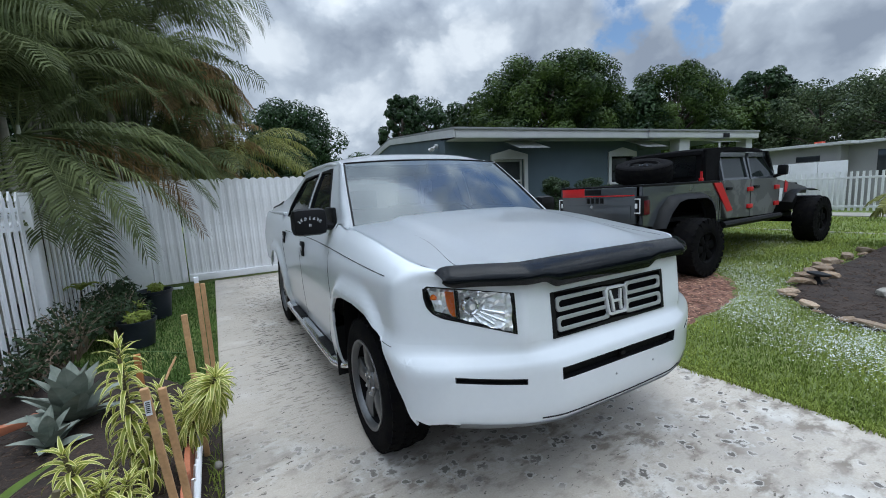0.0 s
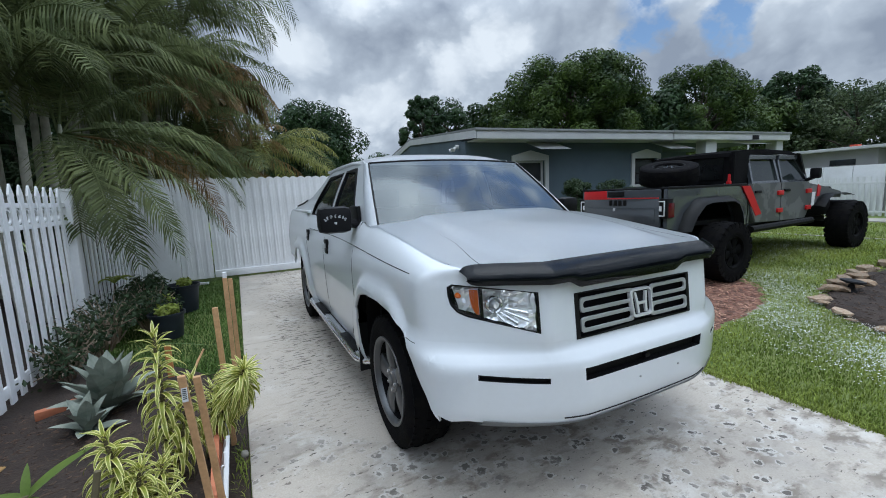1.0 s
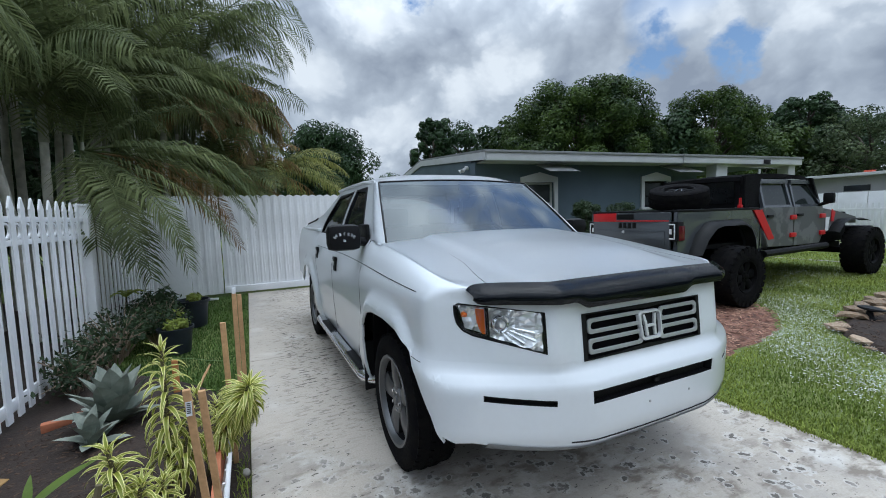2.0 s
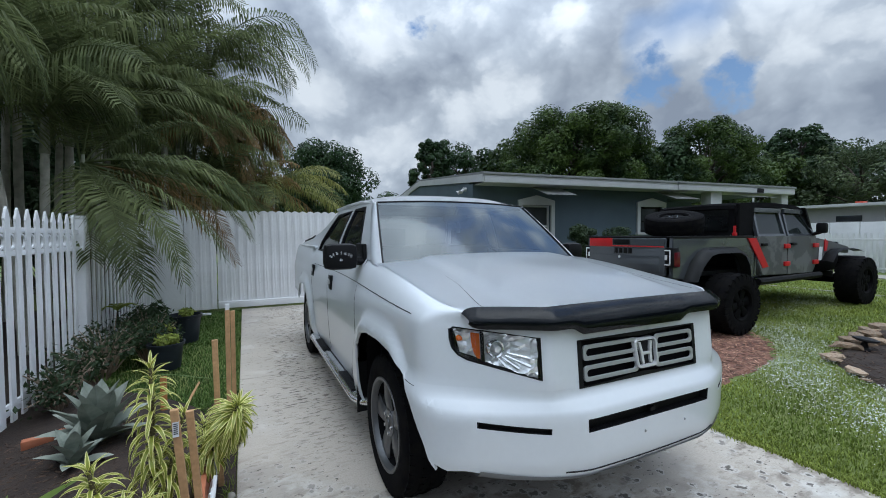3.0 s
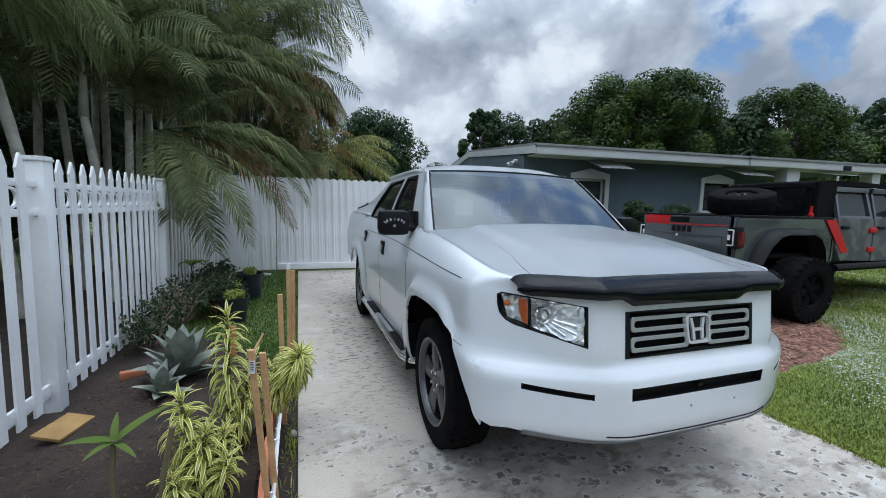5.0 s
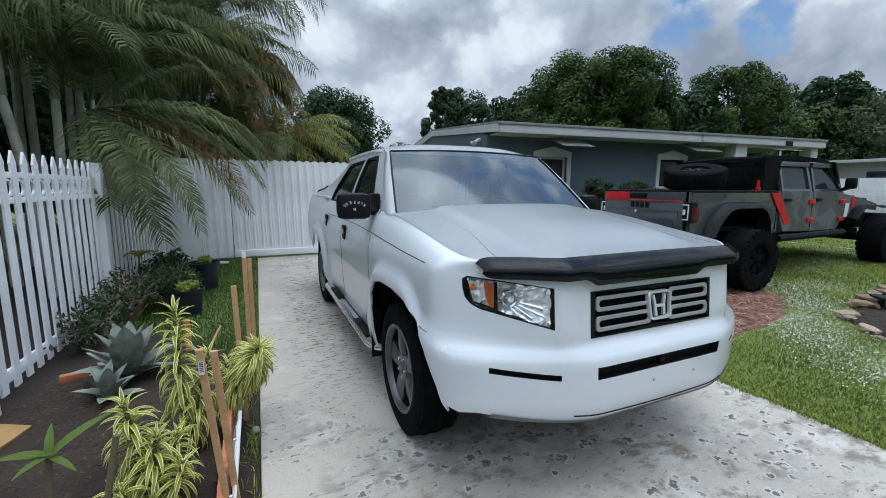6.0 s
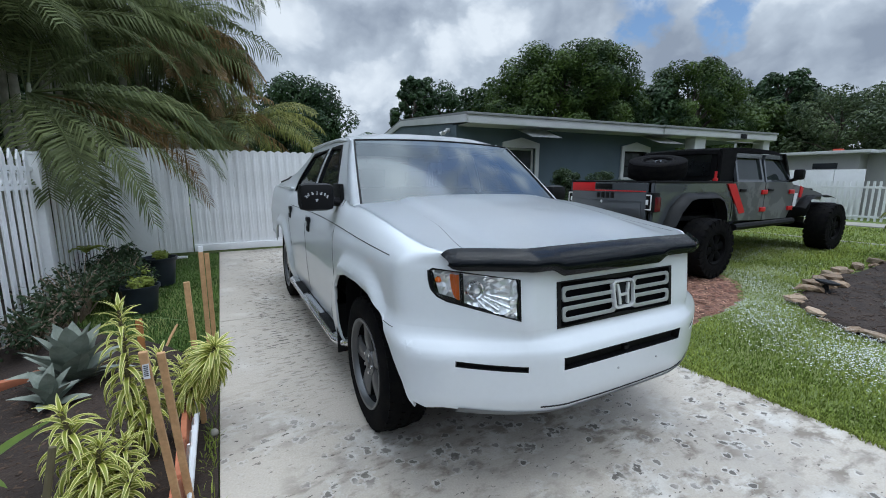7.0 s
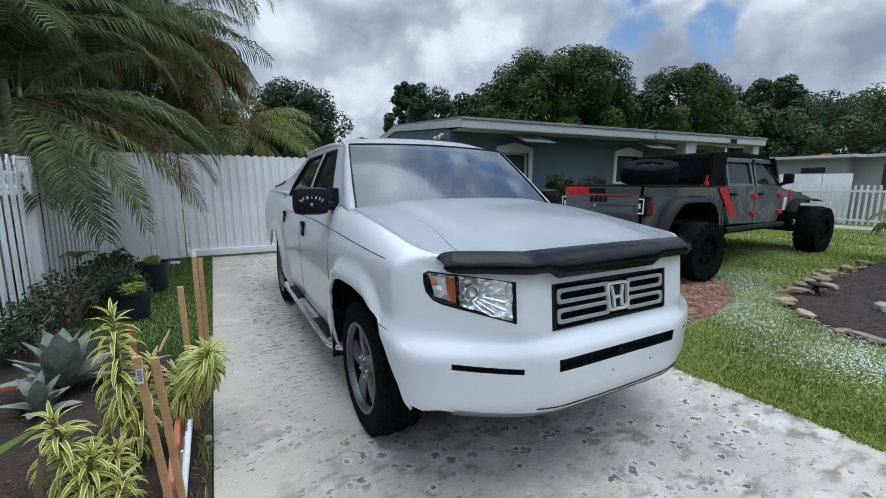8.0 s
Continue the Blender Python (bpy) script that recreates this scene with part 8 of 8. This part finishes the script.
rose_bush((-2.02, 3.1, 0.02), (0.42, 1.1, 0.50), 71, "sprawling dark rose bush with bare brown twigs by the fence", 2300)
rose_bush((-2.10, 2.30, 0.02), (0.20, 0.55, 0.36), 72, "sparse green shrub climbing at the picket fence", 1500)
rose_bush((-1.72, 3.6, 0.02), (0.30, 0.6, 0.50), 73, "dark leafy shrub beside the pots", 2900)
rose_bush((-2.0, 4.8, 0.02), (0.25, 0.9, 0.45), 74, "leafy shrub at the foot of the fence", 2600)

for at, r, h, lab in (((-1.46, 4.50, -0.01), 0.205, 0.38, "black plastic nursery pot with a leafy seedling"), ((-1.50, 3.22, -0.01), 0.175, 0.29, "black plastic nursery pot with soil standing on the grass"),
                      ((-1.62, 3.75, -0.01), 0.17, 0.32, "black plastic nursery pot behind the shrub")):
    pt = thing("plant_pot", at, lab, "pot", "nursery pots")
    bm = bmesh.new()
    lathe(bm, [(0.01, 0.0), (r * 0.78, 0.0), (r * 0.95, h * 0.88), (r * 1.04, h * 0.89), (r * 1.06, h), (r * 0.98, h), (r * 0.93, h * 0.86), (0.01, h * 0.84)], 28)
    bmesh.ops.recalc_face_normals(bm, faces=bm.faces)
    part("pot", bm, M_POT, pt)
    bm = bmesh.new()
    lathe(bm, [(0.005, h * 0.87), (r * 0.93, h * 0.865)], 20)
    part("soil", bm, M_SOIL, pt)
    rng = np.random.default_rng(int(at[1] * 10))
    v, f = [], []
    leaf_cloud(rng, [((rng.uniform(-0.08, 0.08), rng.uniform(-0.08, 0.08), h + 0.03), 0.07) for _ in range(5)], 40, 0.035, v, f, 0.6)
    soup("seedling", v, f, M_GRASS, pt, kind="stuff")
fr = thing("fern", (-2.18, 4.35, 0.30), "small bright green fern against the picket fence", "plant")
bm = bmesh.new()
rod(bm, [(0, 0, -0.32), (0.01, 0.0, -0.05), (0.0, 0.01, 0.24)], [0.010, 0.008, 0.006], 6)
part("stem", bm, M_STEM, fr)
for k in range(7):
    bm = bmesh.new()
    frond(bm, Vector((0.0, 0.01, 0.22)), -2.2 + 0.75 * k, 0.7, 0.24, 1.6, 0.07, 14, 0.5, 0.006, np.random.default_rng(500 + k), 0.1)
    part("frond", bm, M_GRASS, fr, smooth=False)
fl = thing("potted_sapling", (-1.75, 4.2, 0.0), "young sapling with dark round leaves", "plant")
bm = bmesh.new()
rod(bm, [(0, 0, 0), (0.02, 0, 0.3), (0.0, 0.02, 0.58)], [0.010, 0.008, 0.005], 6)
part("stem", bm, M_STEM, fl)
v, f = [], []
leaf_cloud(np.random.default_rng(8), [((0.0, 0.02, 0.52), 0.13), ((0.06, 0, 0.40), 0.08)], 45, 0.05, v, f, 0.6)
soup("foliage", v, f, M_HEDGE, fl, kind="stuff")

# ---------------- lawn: blades, clover, mulch, stone-edged bed ----------------
STONEBED = [(5.08, -0.13), (5.4, 0.07), (6.1, 0.20), (7.0, 0.22), (8.0, 0.20), (9.6, 0.12), (9.8, -0.9), (8.0, -2.0), (5.6, -2.2), (4.64, -1.5), (4.53, -0.95), (4.70, -0.60), (4.88, -0.36)]
MULCH = [(2.55, 0.55), (3.4, 0.14), (4.2, 0.22), (4.85, 0.34), (5.55, 0.72), (6.0, 1.3), (6.2, 2.6), (4.6, 3.1), (3.0, 2.6)]


def patch(poly, z, mat, name, label, category, lumps=0.03, inset=0.04):
    bm = bmesh.new()
    x0, x1 = min(p[0] for p in poly), max(p[0] for p in poly)
    y0, y1 = min(p[1] for p in poly), max(p[1] for p in poly)
    st = 0.07
    vs = {}
    nx, ny = int((x1 - x0) / st) + 1, int((y1 - y0) / st) + 1
    for i in range(nx + 1):
        for j in range(ny + 1):
            x, y = x0 + i * st, y0 + j * st
            vs[i, j] = bm.verts.new((x, y, rise(x, y) + z + lumps * noise.noise((x * 4, y * 4, 5))))
    for i in range(nx):
        for j in range(ny):
            x, y = x0 + (i + 0.5) * st, y0 + (j + 0.5) * st
            if inside(poly, x, y):
                bm.faces.new((vs[i, j], vs[i + 1, j], vs[i + 1, j + 1], vs[i, j + 1]))
    bmesh.ops.delete(bm, geom=[v for v in bm.verts if not v.link_faces], context="VERTS")
    for e in bm.edges:
        if e.is_boundary:
            for v in e.verts:
                v.co.z = rise(v.co.x, v.co.y) - 0.05
    bmesh.ops.recalc_face_normals(bm, faces=bm.faces)
    return tagged(part(name, bm, mat), label, category, kind="structure")


patch(STONEBED, 0.02, M_SOIL, "flower_bed", "dark mulched soil inside a ring of stones", "soil", 0.012)
patch(MULCH, -0.005, M_MULCH, "mulch_patch", "reddish bark mulch under the parked off-road pickup", "mulch", 0.02)
chips("red_bark_chips", 4200, lambda r: next(p for p in iter(lambda: (r.uniform(2.6, 6.1), r.uniform(0.15, 3.0)), None) if inside(MULCH, *p)), M_REDCHIP,
      "loose reddish bark chips", 62, 0.019, lambda x, y: rise(x, y) + 0.004)
chips("soil_chips", 1500, lambda r: next(p for p in iter(lambda: (r.uniform(4.5, 8.5), r.uniform(-2.1, 0.45)), None) if inside(STONEBED, *p)), M_CHIP,
      "loose dark bark pieces in the stone-edged bed", 63, 0.016, lambda x, y: rise(x, y) + 0.03)


def stone_mesh(seed):
    rng = np.random.default_rng(seed)
    bm = bmesh.new()
    bmesh.ops.create_icosphere(bm, subdivisions=1, radius=1.0)
    for v in bm.verts:
        n_ = noise.noise(v.co * 1.3 + Vector((seed * 3.1, 0, 0)))
        v.co *= 1 + 0.45 * n_
        v.co.z = max(-0.6, min(0.62, v.co.z * 0.9))
    return mesh_of(bm, "stone", M_STONE, False)


STONES = [stone_mesh(k) for k in range(5)]
ring = STONEBED
k = 0
rng = np.random.default_rng(17)
for (xa, ya), (xb, yb_) in zip(ring, ring[1:] + ring[:1]):
    n_ = max(1, int(math.hypot(xb - xa, yb_ - ya) / 0.33))
    for q in range(n_):
        x, y = lerp(xa, xb, (q + 0.5) / n_), lerp(ya, yb_, (q + 0.5) / n_)
        s = rng.uniform(0.04, 0.08)
        o = tagged(new("border_stone", STONES[k % 5]), "weathered brown border stone at the bed's edge", "stone", "border stones")
        o.matrix_basis = pose(x + rng.normal() * 0.03, y + rng.normal() * 0.03, rise(x, y) + 0.015, rng.normal() * 8, rng.normal() * 8, rng.uniform(0, 360)) @ Matrix.Diagonal((s * 1.25, s * 0.85, s * 0.38, 1))
        k += 1
for x, y, s in ((6.2, 0.10, 0.16), (6.4, -0.02, 0.12), (6.7, 0.16, 0.13), (5.9, 0.08, 0.12)):
    o = tagged(new("loose_stone", STONES[k % 5]), "dark loose stone lying in the bed", "stone", "border stones")
    o.matrix_basis = pose(x, y, rise(x, y) + 0.05, 0, 0, 40 * k) @ Matrix.Diagonal((s * 1.3, s, s * 0.5, 1))
    k += 1

# broad slabs set in the ring, a garden light and a pale rock
M_SLAB = material("tan_slab_stone", (0.31, 0.25, 0.18), 0.85, vary=0.3, scale=6, bump=0.6, bump_scale=25, second=(0.22, 0.14, 0.09), per_piece=0.45)
SLAB = STONES[1].copy()
SLAB.materials[0] = M_SLAB
for x, y, sx_, sy_, sz_, tn in ((6.45, 0.20, 0.22, 0.13, 0.17, 18), (6.95, 0.27, 0.20, 0.12, 0.13, 40), (7.35, 0.27, 0.20, 0.12, 0.13, -12), (7.9, 0.25, 0.19, 0.12, 0.11, 10),
                                (8.5, 0.22, 0.2, 0.12, 0.10, 65), (5.35, 0.02, 0.17, 0.11, 0.07, -30), (4.98, -0.30, 0.19, 0.12, 0.045, 50),
                                (4.62, -0.90, 0.24, 0.13, 0.045, 84)):
    o = tagged(new("border_stone", SLAB), "broad tan slab stone set in the bed's rim", "stone", "border stones")
    o.matrix_basis = pose(x, y, rise(x, y) + 0.02, 4, -5, tn) @ Matrix.Diagonal((sx_ * 0.78, sy_ * 0.72, sz_ * 0.9, 1))
ROCK = STONES[3].copy()
ROCK.materials[0] = M_PAVE
o = tagged(new("pale_rock", ROCK), "pale grey rock lying on the dark soil", "stone")
o.matrix_basis = pose(5.83, -0.68, rise(5.83, -0.68) + 0.03, 0, 0, 25) @ Matrix.Diagonal((0.15, 0.10, 0.12, 1))
gl_ = thing("garden_light", (5.95, -0.04, rise(5.95, -0.04)), "low black garden spotlight tipped over in the bed", "lamp")
bm = bmesh.new()
lathe(bm, [(0.005, 0.0), (0.07, 0.0), (0.075, 0.02), (0.04, 0.05), (0.03, 0.11), (0.005, 0.112)], 18)
part("base", bm, M_BLACK, gl_)
bm = bmesh.new()
lathe(bm, [(0.005, 0.0), (0.09, 0.004), (0.125, 0.020), (0.12, 0.036), (0.07, 0.050), (0.005, 0.058)], 22, pose(0.03, 0.0, 0.115, 6, 5, 0))
part("hood", bm, M_BLACK, gl_)


def grass(name, n, region, label, seed, hmin, hmax, zf, mat=None, wide=0.0028):
    """Bent blades, each its own three-sided strip."""
    rng = np.random.default_rng(seed)
    v, f = [], []
    for _ in range(n):
        x, y = region(rng)
        if x is None:
            continue
        z = zf(x, y)
        h, a = rng.uniform(hmin, hmax), rng.uniform(0, 2 * math.pi)
        lean = rng.uniform(0.2, 1.1) * h
        c, s = math.cos(a), math.sin(a)
        w_ = wide * rng.uniform(0.7, 1.5)
        b = len(v)
        v += [(x - s * w_, y + c * w_, z), (x + s * w_, y - c * w_, z), (x + c * lean * 0.4 + s * w_ * 0.8, y + s * lean * 0.4 - c * w_ * 0.8, z + h * 0.7),
              (x + c * lean * 0.4 - s * w_ * 0.8, y + s * lean * 0.4 + c * w_ * 0.8, z + h * 0.7), (x + c * lean, y + s * lean, z + h)]
        f += [(b, b + 1, b + 2, b + 3), (b + 3, b + 2, b + 4)]
    return tagged(soup(name, v, f, mat or M_GRASS), label, "grass", kind="stuff")


def right_lawn(r):
    # denser towards the drive
    d = r.random() ** 1.7
    x, y = 2.46 + 7.5 * d, r.uniform(-3.2, 2.8)
    if inside(STONEBED, x, y) or inside(MULCH, x, y):
        return None, None
    return x, y


def strip_lawn(r):
    y = r.uniform(1.3, 6.9)
    x0 = -2.2 if y > 3.0 else lerp(-0.9, -2.1, (y - 1.3) / 1.7)
    return r.uniform(x0, -0.765), y


grass("lawn_grass", 130000, right_lawn, "short green lawn grass", 81, 0.014, 0.042, lambda x, y: rise(x, y) - 0.032, wide=0.0035)


def far_lawn(r):
    x, y = r.uniform(6.0, 15.0), r.uniform(-1.5, 6.5)
    if inside(STONEBED, x, y) or inside(MULCH, x, y):
        return None, None
    return x, y


grass("lawn_grass", 36000, far_lawn, "lawn grass on the rise behind the bed", 84, 0.02, 0.055, lambda x, y: rise(x, y) - 0.032, wide=0.007)
grass("lawn_grass", 22000, strip_lawn, "short green grass strip beside the drive", 82, 0.02, 0.055, lambda x, y: -0.032, M_SHADEGRASS)
grass("lawn_grass", 5200, lambda r: (2.45 + r.normal() * 0.022 + 0.018 * math.sin(9.0 * (yy := r.uniform(-3.2, 1.6))) * math.sin(3.1 * yy), yy), "grass creeping over the slab's edge", 85, 0.012, 0.034, lambda x, y: -0.004)
grass("edge_weeds", 420, lambda r: (-0.775 - abs(r.normal()) * 0.03, r.uniform(-1.2, 1.4) if r.random() < 0.4 else (0.2, 0.9, -0.5)[int(r.random() * 3)] + r.normal() * 0.1), "weeds and grass tufts along the slab's edge", 83, 0.02, 0.09, lambda x, y: -0.02)


CLOVER = [(0.0, (3.9, -1.6)), (0.22, (4.12, -0.8)), (0.42, (4.5, -0.02)), (0.62, (5.2, 0.62)), (0.8, (6.8, 1.0)), (1.0, (9.0, 2.0))]


def clover_region(r):
    """The band of clover that curls round the stone-edged bed."""
    for _ in range(50):
        t = r.random() ** 1.5
        x = along([(q, p[0]) for q, p in CLOVER], t) + r.normal() * 0.38
        y = along([(q, p[1]) for q, p in CLOVER], t) + r.normal() * 0.34
        if x > 2.6 and not inside(STONEBED, x, y) and not inside(MULCH, x, y) and noise.noise((x * 1.3, y * 1.3, 9)) > r.uniform(-0.45, 0.25):
            return x, y
    return None, None


rng = np.random.default_rng(91)
v, f = [], []
for _ in range(9500):
    x, y = clover_region(rng)
    if x is None:
        continue
    z, s = rise(x, y) + rng.uniform(0.014, 0.030), rng.uniform(0.0030, 0.0060)
    b = len(v)
    v += [(x + s * math.cos(a), y + s * math.sin(a), z + (0.3 * s if q % 2 else 0)) for q, a in enumerate([2 * math.pi * q / 6 for q in range(6)])] + [(x, y, z + s * 0.7)]
    f += [(b + q, b + (q + 1) % 6, b + 6) for q in range(6)]
tagged(soup("clover_flowers", v, f, M_PETAL), "scattered small white clover flowers in the lawn", "flowers", kind="stuff")

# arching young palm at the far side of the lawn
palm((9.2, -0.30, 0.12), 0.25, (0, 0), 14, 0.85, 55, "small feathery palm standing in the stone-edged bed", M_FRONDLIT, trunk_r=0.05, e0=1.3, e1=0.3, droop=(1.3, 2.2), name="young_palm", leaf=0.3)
bm = bmesh.new()
box(bm, (-0.86, -0.90, -0.02), (0.19, 4.4, 0.05), 0.01)
tagged(part("bed_edge_soil", bm, M_SOIL), "dark soil between the edging and the slab", "soil", kind="structure")
